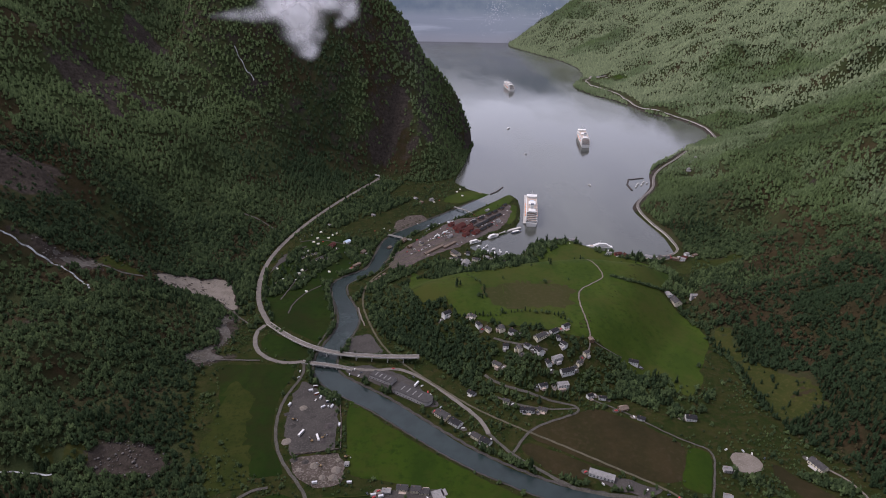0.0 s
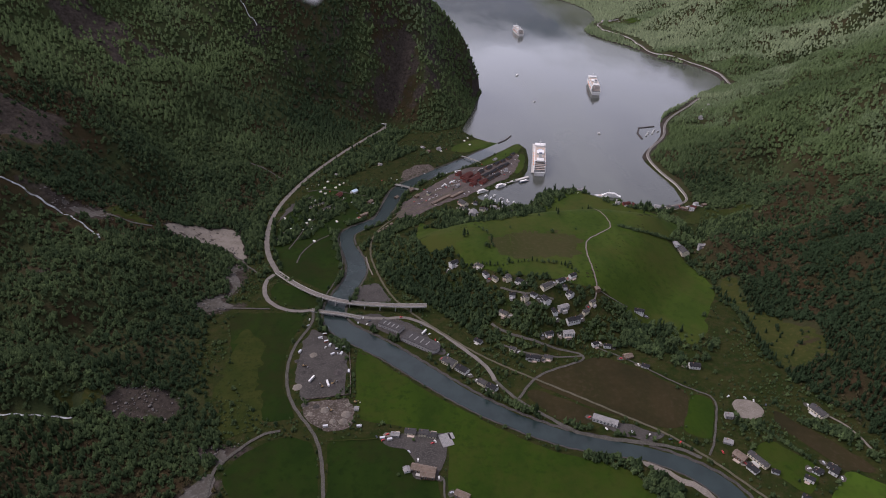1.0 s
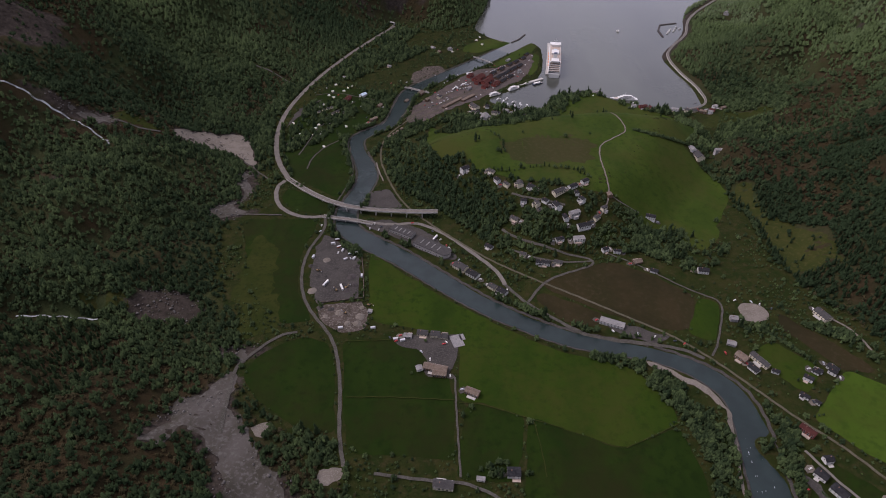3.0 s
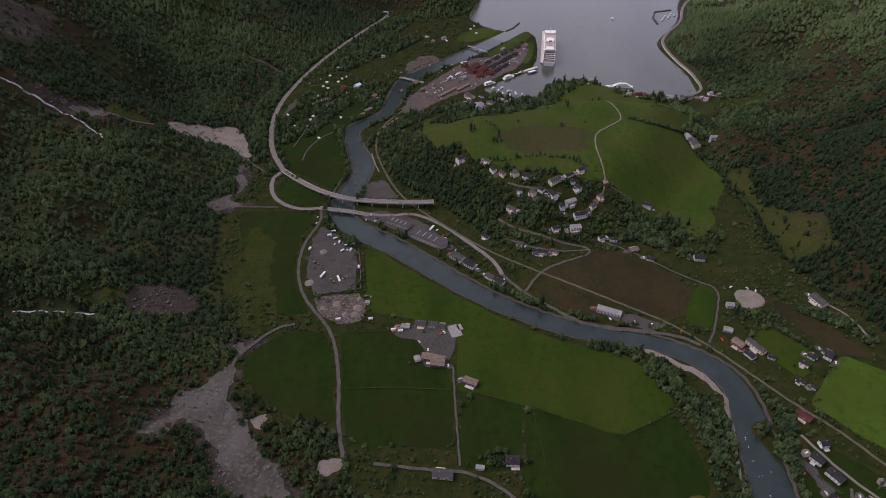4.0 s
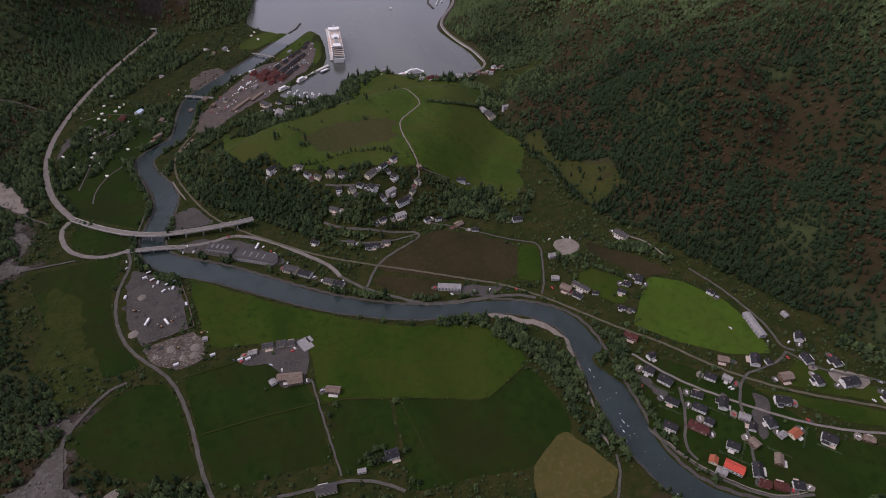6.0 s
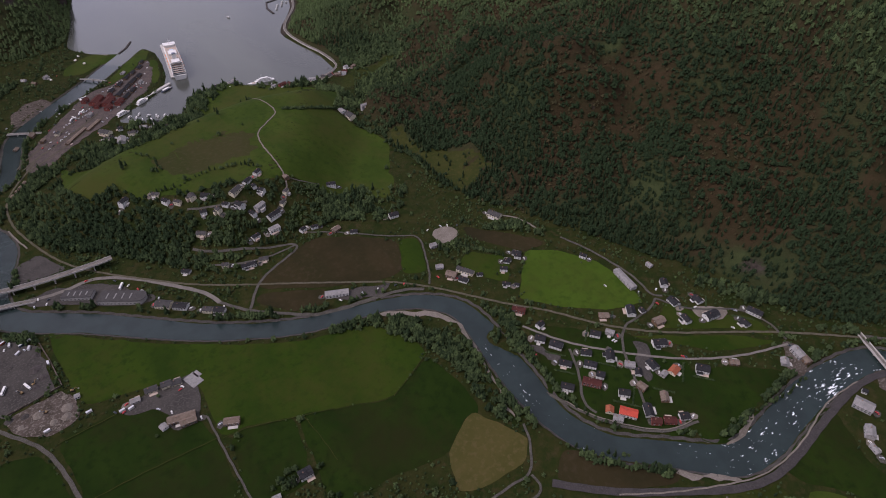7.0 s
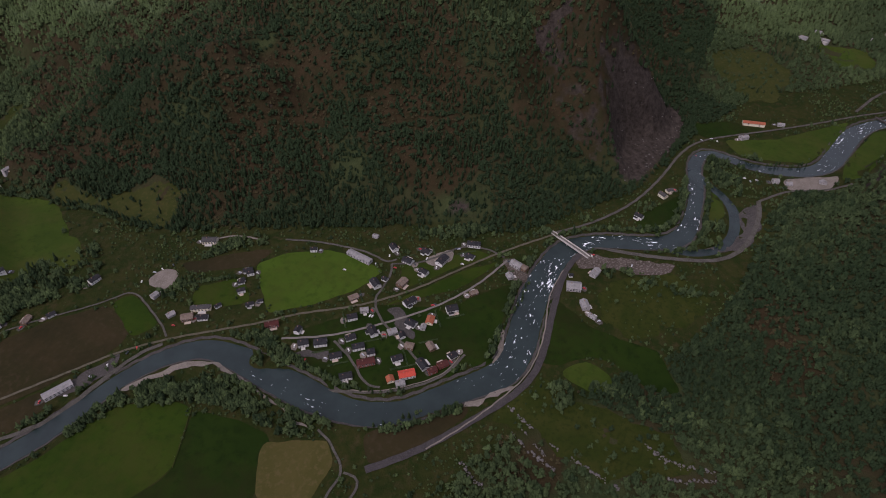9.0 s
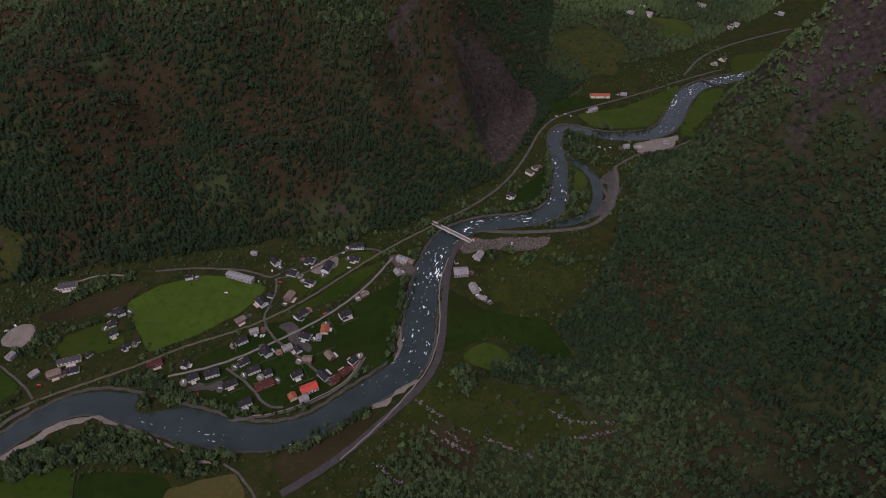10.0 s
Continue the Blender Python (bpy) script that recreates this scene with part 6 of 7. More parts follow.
car_park([(-206, 754), (-205, 739), (-179, 709), (-166, 699), (-162, 708), (-170, 688), (-150, 675), (-22, 723), (-35, 743), (-13, 709), (-9, 703), (-131, 748), (-117, 745), (-114, 753), (-67, 764), (-74, 743), (6, 676), (71, 613), (-38, 703), (-12, 513), (-9, 516), (-39, 500), (-28, 488), (-79, 522), (-71, 517), (199, 539), (229, 534), (248, 529), (271, 522), (281, 517), (368, 595), (388, 592), (397, 587), (409, 579), (325, 502), (-125, 761)])
car_park([(435, 288), (518, 329), (555, 271), (566, 285), (522, 302), (434, 291), (590, 239), (564, 223), (589, 242), (345, 326), (492, 362), (490, 311), (540, 320), (483, 226), (481, 228)])
car_park([(-52, 1344), (-26, 1336), (0, 1343), (6, 1360), (78, 1345), (63, 1265), (33, 1360), (42, 1377), (90, 1312), (110, 1328), (124, 1346), (-42, 1233), (-23, 1218), (-184, 1295), (-148, 1291), (-128, 1306), (-114, 1297), (-15, 1504), (-8, 1512), (-1, 1500), (-196, 1187), (-179, 1194), (255, 1293), (42, 1163), (25, 1183)])
car_park([(1019, -45), (1008, -30), (1014, -55), (912, -22), (960, -28), (919, -105), (914, -114), (921, -123), (915, -162), (651, 68), (648, 69), (651, 16)])
car_park([(-13, 1323), (-5, 1332), (3, 1310), (10, 1326), (19, 1310), (27, 1327), (-30, 1295), (-23, 1305), (-37, 1262), (-49, 1244), (50, 1235), (40, 1224), (33, 1236), (122, 1322), (136, 1336), (150, 1352), (89, 1290), (78, 1271), (108, 1362), (119, 1370), (131, 1389), (66, 1361), (55, 1350), (-82, 1189), (-68, 1181), (-53, 1195), (-58, 1171), (-37, 1191), (75, 1388), (86, 1399), (171, 1434), (180, 1463), (159, 1405)])
car_park([(-308, 1240), (-301, 1255), (-287, 1261), (-268, 1241), (-256, 1227), (-221, 1194), (-200, 1173), (-183, 1153), (-224, 1133), (-237, 1107), (-252, 1095), (-263, 1066), (-276, 1047), (-182, 1122), (-170, 1142), (-313, 1093), (-317, 1064), (468, 1158), (482, 1169), (496, 1178), (510, 1174), (481, 1209), (458, 1198)])
bus_park([(-8, 1263), (-2, 1269), (10, 1284), (16, 1289), (22, 1343), (27, 1351)])
bus_park([(-30, 726), (-153, 612), (-176, 620)])
digger_park([(-160, 607), (-147, 613), (-192, 647), (-156, 699), (-112, 579), (-141, 564)])
car_park([(-9, 1263), (-5, 1269), (0, 1273), (7, 1276), (12, 1282), (18, 1286), (23, 1288), (29, 1295), (35, 1299), (41, 1301), (-24, 1242), (-19, 1249), (-13, 1251), (-7, 1254), (-1, 1258), (5, 1264), (12, 1267), (18, 1271), (24, 1273), (31, 1277), (76, 1362), (81, 1369), (86, 1372), (90, 1379), (96, 1383), (100, 1389), (106, 1393), (111, 1397), (90, 1322), (96, 1329), (101, 1331), (108, 1339), (113, 1342), (119, 1349), (126, 1352), (131, 1360), (138, 1362), (-58, 1171), (-51, 1180), (-43, 1187), (-35, 1194), (-28, 1201), (-20, 1210), (-11, 1216), (123, 1335), (130, 1345), (139, 1355), (147, 1363)])
car_park([d[:2] for d in free_drives])


# ---------------------------------------------------------------- woods
def foliage_material():
    m = bpy.data.materials.new("foliage")
    m.use_nodes = True
    n, l = m.node_tree.nodes, m.node_tree.links
    p = n["Principled BSDF"]
    p.inputs["Roughness"].default_value, p.inputs["Specular IOR Level"].default_value = 0.9, 0.05
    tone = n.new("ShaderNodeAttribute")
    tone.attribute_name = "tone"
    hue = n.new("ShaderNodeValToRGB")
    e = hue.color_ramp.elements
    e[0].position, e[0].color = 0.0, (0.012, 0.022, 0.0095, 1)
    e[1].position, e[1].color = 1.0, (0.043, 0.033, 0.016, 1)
    # the palest greens carry the far slopes' sun and blue haze in their colour
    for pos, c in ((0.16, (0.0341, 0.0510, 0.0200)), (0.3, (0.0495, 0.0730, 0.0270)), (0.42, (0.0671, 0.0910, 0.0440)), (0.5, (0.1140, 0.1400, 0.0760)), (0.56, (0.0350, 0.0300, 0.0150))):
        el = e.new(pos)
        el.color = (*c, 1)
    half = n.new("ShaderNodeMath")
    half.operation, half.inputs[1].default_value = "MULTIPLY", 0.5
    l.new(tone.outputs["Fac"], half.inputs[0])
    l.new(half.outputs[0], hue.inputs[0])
    isl = n.new("ShaderNodeNewGeometry")
    bright = n.new("ShaderNodeMapRange")
    bright.inputs[3].default_value, bright.inputs[4].default_value = 0.82, 1.2
    l.new(isl.outputs["Random Per Island"], bright.inputs[0])
    v = n.new("ShaderNodeHueSaturation")
    l.new(hue.outputs[0], v.inputs["Color"])
    l.new(bright.outputs[0], v.inputs["Value"])
    speck = blend(n, l, ramp(n, l, grain(n, l, 1.4, 2), 0.5, 0.75), v.outputs[0], (0.0176, 0.0240, 0.0108))
    l.new(speck, p.inputs["Base Color"])
    b = n.new("ShaderNodeBump")
    b.inputs["Distance"].default_value, b.inputs["Strength"].default_value = 0.9, 0.5
    l.new(grain(n, l, 2.2, 3, 0.65), b.inputs["Height"])
    l.new(b.outputs[0], p.inputs["Normal"])
    return m


POWER_LINE = [(775, 1364), (762, 1241), (749, 1105), (704, 968)]
FOLIAGE = foliage_material()
BARK = material("bark", (0.09, 0.07, 0.055), 0.9, (0.05, 0.04, 0.035), None, 0.5)
rng = np.random.default_rng(7)


def ico(sub):
    bm = bmesh.new()
    bmesh.ops.create_icosphere(bm, subdivisions=sub, radius=1)
    bm.verts.index_update()
    v = np.array([tuple(q.co) for q in bm.verts])
    f = np.array([[q.index for q in g.verts] for g in bm.faces])
    bm.free()
    return v, f


BALL_V, BALL_F = ico(1)


def clump(r, squash, rnd, rugged=0.42):
    v = BALL_V * (1 + rnd.uniform(-rugged, rugged, (len(BALL_V), 1)))
    return v * r * np.array([1, 1, squash])


def crown(kind, rnd):
    """A crown of unit width: leaning leafy clumps, each with a broken rim, heaped round the tallest one."""
    sides, tall, lumps = {"broad": (5, 1.25, 9), "single": (4, 1.3, 5), "low": (4, 0.85, 4), "fir": (6, 2.0, 4), "far": (4, 1.25, 2), "dot": (4, 1.1, 0)}[kind]
    vs, fs = [], []

    def heap_up(cx, cy, rings, n, top):
        start = len(vs)
        vs.append((cx + rnd.uniform(-0.1, 0.1), cy + rnd.uniform(-0.1, 0.1), top))
        for q, (r, z) in enumerate(rings):
            turn = rnd.uniform(0, 1)
            for a in range(n):
                w = r * rnd.uniform(0.68, 1.3)
                ang = (a + turn * 0.4 + 0.5 * q) / n * 2 * math.pi
                vs.append((cx + w * math.cos(ang), cy + w * math.sin(ang), z + rnd.uniform(-0.1, 0.1)))
        for a in range(n):
            b = (a + 1) % n
            fs.append((start, start + 1 + a, start + 1 + b))
            for q in range(len(rings) - 1):
                u, v = start + 1 + q * n, start + 1 + (q + 1) * n
                fs.extend([(u + a, v + a, u + b), (u + b, v + a, v + b)])

    if kind == "fir":
        heap_up(0, 0, [(0.17, 1.2), (0.36, 0.2)], sides, tall)
    elif kind in ("dot", "far"):
        heap_up(0, 0, [(0.46, 0.15)], sides, tall)
    else:
        heap_up(0, 0, [(0.4, tall * 0.25)], sides, tall)
    for i in range(lumps):
        a = i * 2.4 + rnd.uniform(-0.5, 0.5)
        k = (i + 0.5) / lumps
        if kind == "fir":
            z, d, r = tall * 0.75 * (1 - k) + 0.15, 0.12 + 0.2 * k, 0.14 + 0.08 * k
        else:
            z, d, r = tall * (0.62 * (1 - k) + 0.08), 0.2 + 0.24 * math.sqrt(k), rnd.uniform(0.16, 0.27)
        heap_up(d * math.cos(a), d * math.sin(a), [(r, z)], 4, z + tall * rnd.uniform(0.22, 0.38))
    return np.array(vs), np.array(fs)


CROWN_KINDS = ("broad", "single", "low", "fir", "far", "dot")
crowns = {k: [crown(k, random.Random(i * 7 + len(k))) for i in range(12)] for k in CROWN_KINDS}


def forest(name, x, y, size, tone, kinds, label):
    z = land(x, y)
    vs, fs, ts, n = [], [], [], 0
    for kind_name in CROWN_KINDS:
        for j, (cv, cf) in enumerate(crowns[kind_name]):
            pick = np.where((kinds == kind_name) & (np.arange(len(x)) % 12 == j))[0]
            if not len(pick):
                continue
            a = rng.uniform(0, 6.28, len(pick))
            s = size[pick]
            ca, sa = np.cos(a) * s, np.sin(a) * s
            tall = s * rng.uniform(0.85, 1.25, len(pick))
            px = x[pick, None] + ca[:, None] * cv[None, :, 0] - sa[:, None] * cv[None, :, 1]
            py = y[pick, None] + sa[:, None] * cv[None, :, 0] + ca[:, None] * cv[None, :, 1]
            pz = z[pick, None] + tall[:, None] * cv[None, :, 2] - 0.05 * s[:, None]
            vs.append(np.stack([px, py, pz], 2).reshape(-1, 3))
            fs.append((cf[None] + (np.arange(len(pick)) * len(cv))[:, None, None] + n).reshape(-1, 3))
            ts.append(np.repeat(tone[pick], len(cv)))
            n += len(pick) * len(cv)
    me = mesh_from(name, np.concatenate(vs), np.concatenate(fs), [FOLIAGE], True)
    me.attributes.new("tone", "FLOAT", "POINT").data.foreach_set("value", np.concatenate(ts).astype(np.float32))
    return tagged(new(name, me), label, "forest", kind="stuff")


def open_ground(x, y, margin=4.0):
    """True where no field, road, water or yard lies."""
    free = ~inside(x, y, FJORD_R)
    for cover, poly in FIELDS + GRAVEL:
        if cover in ("ochre", "pasture"):
            continue
        p = np.array(poly)
        box = (x > p[:, 0].min() - 9) & (x < p[:, 0].max() + 9) & (y > p[:, 1].min() - 9) & (y < p[:, 1].max() + 9) & free
        i = np.where(box)[0]
        free[i[inside(x[i], y[i], rounded(poly, True, 1))]] = False
    for road_name, width, line in ROADS:
        if road_name == "fence_line":
            continue
        if road_name in ("shore_road", "harbour_road"):
            width += 34 if road_name == "shore_road" else 16
        p = np.array(line)
        box = (x > p[:, 0].min() - 9) & (x < p[:, 0].max() + 9) & (y > p[:, 1].min() - 9) & (y < p[:, 1].max() + 9) & free
        i = np.where(box)[0]
        free[i[to_line(x[i], y[i], line)[0] < width / 2 + margin]] = False
    i = np.where(free & inside(x, y, VALLEY_R))[0]
    d, share = to_line(x[i], y[i], RIVER_R)
    free[i[d < river_half(share) + 5]] = False
    i = np.where(free)[0]
    free[i[to_line(x[i], y[i], ARM_R)[0] < 14]] = False
    for hx, hy, reach in HOUSE_SPOTS:
        near = (np.abs(x - hx) < reach) & (np.abs(y - hy) < reach)
        free &= ~near
    return free


def scatter(x0, x1, y0, y1, spacing):
    gx, gy = np.meshgrid(np.arange(x0, x1, spacing), np.arange(y0, y1, spacing))
    x = gx.ravel() + rng.uniform(-0.5, 0.5, gx.size) * spacing
    y = gy.ravel() + rng.uniform(-0.5, 0.5, gx.size) * spacing
    return x, y


def plant(name, box, spacing, label, rmin, rmax, scale, top, mix, painted_sun=0.0):
    """Woods on the slopes between two distances from the valley's middle; mix names the crowns and their shares; the
    last value paints sun and haze into the far greens.
    """
    x, y = scatter(*box, spacing)
    r = np.hypot(x, y)
    az = np.degrees(np.arctan2(x, y))
    keep = (r > rmin) & (r <= rmax) & (az > -62) & (az < 155)
    x, y = x[keep], y[keep]
    slope_side = ~inside(x, y, VALLEY_R) | inside(x, y, HILL_R)
    x, y = x[slope_side], y[slope_side]
    dens = 1.02 + 1.1 * fractal(x, y, 110, 91, 4)
    z = land(x, y)
    dens = np.clip(dens, 0.5, 1) * (1 - 0.8 * rockiness(x, y, z))
    dens = np.where(to_line(x, y, POWER_LINE)[0] < 6, dens * 0.3, dens)
    for kind, poly in FIELDS:
        if kind in ("ochre", "pasture"):
            dens = np.where(inside(x, y, poly), dens * 0.15, dens)
    keep = (rng.uniform(0, 1, len(x)) < dens) & (z < top)
    x, y, dens = x[keep], y[keep], dens[keep]
    keep = open_ground(x, y)
    x, y, dens = x[keep], y[keep], dens[keep]
    size = scale * spacing * (0.75 + 0.35 * np.clip(dens, 0, 1)) * rng.uniform(0.6, 1.35, len(x))
    tone = 0.34 + painted_sun + 0.75 * fractal(x, y, 330, 55, 4) + rng.normal(0, 0.09 if spacing < 7 else 0.04, len(x))
    # paler tones paint sunlight on the far eastern and northern slopes
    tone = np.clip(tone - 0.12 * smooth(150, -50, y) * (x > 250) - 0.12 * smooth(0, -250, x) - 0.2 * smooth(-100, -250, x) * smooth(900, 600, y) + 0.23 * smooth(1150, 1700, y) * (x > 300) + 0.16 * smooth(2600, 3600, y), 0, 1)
    # the headland's raised tone makes up for its side turned from the sun
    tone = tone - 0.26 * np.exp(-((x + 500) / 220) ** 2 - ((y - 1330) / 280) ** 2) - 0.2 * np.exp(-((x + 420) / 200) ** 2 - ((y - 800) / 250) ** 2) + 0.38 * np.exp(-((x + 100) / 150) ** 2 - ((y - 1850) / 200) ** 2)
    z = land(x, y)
    # shade painted into the eastern slope's tone, deepest at its foot; upper valley paler
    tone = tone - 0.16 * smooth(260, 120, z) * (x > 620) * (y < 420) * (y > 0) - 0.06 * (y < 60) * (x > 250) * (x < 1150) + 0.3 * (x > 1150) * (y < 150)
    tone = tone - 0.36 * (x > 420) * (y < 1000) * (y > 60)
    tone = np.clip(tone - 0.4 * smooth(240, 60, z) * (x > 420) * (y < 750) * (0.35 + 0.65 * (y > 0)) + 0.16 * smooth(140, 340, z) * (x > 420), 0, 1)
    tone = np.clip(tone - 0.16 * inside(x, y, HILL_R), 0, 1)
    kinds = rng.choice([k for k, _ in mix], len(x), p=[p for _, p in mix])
    # lower eastern slope: tone darkened again and firs added in place of shade
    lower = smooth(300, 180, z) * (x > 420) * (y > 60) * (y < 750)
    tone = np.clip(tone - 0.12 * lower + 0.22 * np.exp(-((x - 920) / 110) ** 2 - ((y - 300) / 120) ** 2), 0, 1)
    firs = (fractal(x, y, 150, 77, 2) > 0.26 - 0.2 * lower) & (rng.uniform(0, 1, len(x)) < 0.55) & (spacing < 7)
    kinds = np.where(firs, "fir", kinds)
    size, tone = np.where(firs, size * 0.75, size), np.where(firs, tone * 0.3, tone)
    heath = (heathland(x, y, z) > 0.2) & ~firs & ~inside(x, y, VALLEY_R)
    u = rng.uniform(0, 1, len(x))
    dry = heath & (u < 0.38)
    size = np.where(dry, size * 0.6, size)
    tone = np.where(dry, np.clip(1.4 + 0.9 * fractal(x, y, 60, 59, 2) + rng.normal(0, 0.08, len(x)), 1.12, 2.0), np.where(heath, tone * 0.7, tone))
    stay = ~(heath & (u > 0.88))
    x, y, size, tone, kinds = x[stay], y[stay], size[stay], tone[stay], kinds[stay]
    return forest(name, x, y, size, tone, kinds, label)


GROVES, ROWS = [], []


def grove(outline):
    GROVES.append(outline)


def tree_row(line):
    ROWS.append(line)


grove([(212, 495), (256, 456), (274, 413), (278, 363), (278, 319), (276, 292), (257, 317), (258, 376), (243, 421), (220, 453)])
grove([(343, 413), (356, 386), (347, 345), (327, 288), (328, 271), (317, 277), (322, 315), (333, 360)])
grove([(247, 474), (288, 412), (297, 361), (287, 300), (276, 267), (256, 285), (255, 351), (252, 421)])
grove([(-117, 745), (-37, 687), (-4, 649), (57, 598), (113, 557), (107, 566), (43, 624), (-12, 676), (-91, 742)])
grove([(160, 493), (204, 512), (217, 496), (257, 462), (279, 430), (284, 390), (283, 339), (267, 339), (259, 405), (241, 450), (203, 479)])
grove([(-77, 1190), (-22, 1145), (59, 1133), (147, 1213), (228, 1278), (281, 1295), (286, 1249), (224, 1171), (145, 1014), (62, 992), (-21, 1101)])
grove([(-159, 984), (-129, 1050), (-78, 1112), (-21, 1121), (-43, 1087), (-96, 1040), (-112, 984), (-84, 885), (-33, 812), (-60, 804), (-102, 869)])
grove([(-202, 832), (-181, 885), (-206, 982), (-227, 1047), (-203, 1036), (-181, 969), (-173, 898)])
grove([(-312, 863), (-342, 980), (-381, 1090), (-366, 1169), (-336, 1067), (-315, 979), (-282, 901)])
grove([(-360, 896), (-326, 881), (-316, 919), (-354, 1021), (-393, 1138), (-390, 1064), (-367, 978)])
grove([(259, 754), (339, 751), (401, 710), (371, 670), (331, 644), (300, 669), (260, 707)])
grove([(351, 567), (382, 557), (395, 536), (382, 522), (354, 537)])
grove([(435, 551), (473, 517), (495, 483), (511, 504), (483, 536), (452, 557)])
grove([(-174, 719), (-137, 698), (-134, 673), (-161, 693)])
grove([(12, 335), (40, 354), (60, 355), (91, 346), (73, 335)])
grove([(-100, 333), (-116, 363), (-145, 390), (-198, 387), (-159, 348), (-133, 329)])
grove([(319, 295), (335, 351), (340, 402), (350, 418), (371, 392), (351, 354), (337, 306)])
grove([(629, 214), (629, 156), (650, 138), (687, 116), (673, 146), (631, 182)])
grove([(629, 70), (638, 26), (644, -16), (629, -33), (617, 8), (615, 51)])
grove([(580, 332), (628, 266), (651, 223), (636, 200), (612, 242), (586, 299)])
grove([(791, -53), (788, -91), (737, -87), (715, -55), (746, -53)])
grove([(963, -40), (954, -67), (942, -96), (873, -104), (838, -95), (882, -68), (919, -44)])
grove([(987, -96), (979, -134), (943, -114), (944, -91)])
grove([(437, 31), (451, 0), (454, -63), (432, -99), (421, -64), (419, -3)])
grove([(421, 73), (443, 38), (409, 9), (397, 44)])
grove([(640, 35), (633, -27), (650, -57), (641, -102), (622, -58), (613, -6)])
grove([(-392, 1140), (-362, 1332), (-284, 1496), (-190, 1680), (-182, 1648), (-228, 1562), (-312, 1370), (-358, 1165), (-359, 1080), (-346, 1000), (-374, 977)])
grove([(-292, 1358), (-254, 1465), (-206, 1575), (-166, 1656), (-100, 1640), (-150, 1500), (-250, 1310), (-285, 1290)])
grove([(-300, 985), (-318, 1060), (-300, 1150), (-275, 1200), (-240, 1195), (-200, 1150), (-235, 1080), (-262, 1010)])
grove([(153, 1157), (173, 1172), (201, 1219), (230, 1247), (266, 1255), (296, 1256), (290, 1236), (266, 1234), (230, 1226), (201, 1194), (173, 1152)])
grove([(313, 376), (322, 389), (334, 380), (346, 362), (352, 346), (340, 338), (330, 352), (322, 360)])
tree_row([(384, 544), (397, 525), (409, 506), (423, 487)])
tree_row([(433, 948), (440, 929), (441, 901)])
tree_row([(460, 791), (456, 752), (447, 713)])
tree_row([(55, 853), (84, 839), (139, 852), (183, 846), (210, 820)])
tree_row([(333, 259), (341, 224), (352, 202)])
tree_row([(448, 141), (491, 135), (531, 131), (566, 133)])
tree_row([(292, 224), (320, 191), (340, 177)])
tree_row([(290, 728), (318, 708), (356, 698), (371, 682)])
tree_row([(61, 966), (79, 933), (80, 896)])
grove([(-315, 979), (-325, 1068), (-312, 1169), (-274, 1257), (-297, 1184), (-308, 1069), (-300, 979)])
grove([(-289, 1143), (-250, 1186), (-216, 1159), (-237, 1107), (-266, 1082)])
grove([(-211, 1258), (-146, 1230), (-138, 1140), (-170, 1122), (-198, 1160)])
grove([(-290, 1351), (-235, 1440), (-161, 1540), (-72, 1502), (-124, 1426), (-209, 1337), (-253, 1288)])
grove([(-100, 1223), (-75, 1262), (-44, 1320), (-8, 1366), (30, 1405), (38, 1400), (0, 1358), (-34, 1312), (-64, 1256), (-88, 1216)])
tree_row([(727, -6), (782, -26), (845, -31)])
tree_row([(974, -134), (986, -173), (997, -193)])
grove([(338, 366), (347, 345), (337, 307), (335, 278), (331, 261), (321, 273), (324, 303), (329, 336), (326, 358)])
grove([(563, 146), (581, 141), (567, 126), (524, 122), (480, 121), (479, 131), (528, 133)])
grove([(-201, 1016), (-185, 991), (-166, 929), (-170, 870), (-181, 830), (-187, 836), (-183, 914), (-200, 972)])
grove([(72, 1174), (118, 1237), (148, 1169), (183, 1213), (218, 1254), (239, 1272), (158, 1036), (126, 1021), (81, 1129)])
grove([(238, 1263), (304, 1280), (382, 1239), (455, 1164), (505, 1178), (459, 1138), (363, 1166), (297, 1244)])


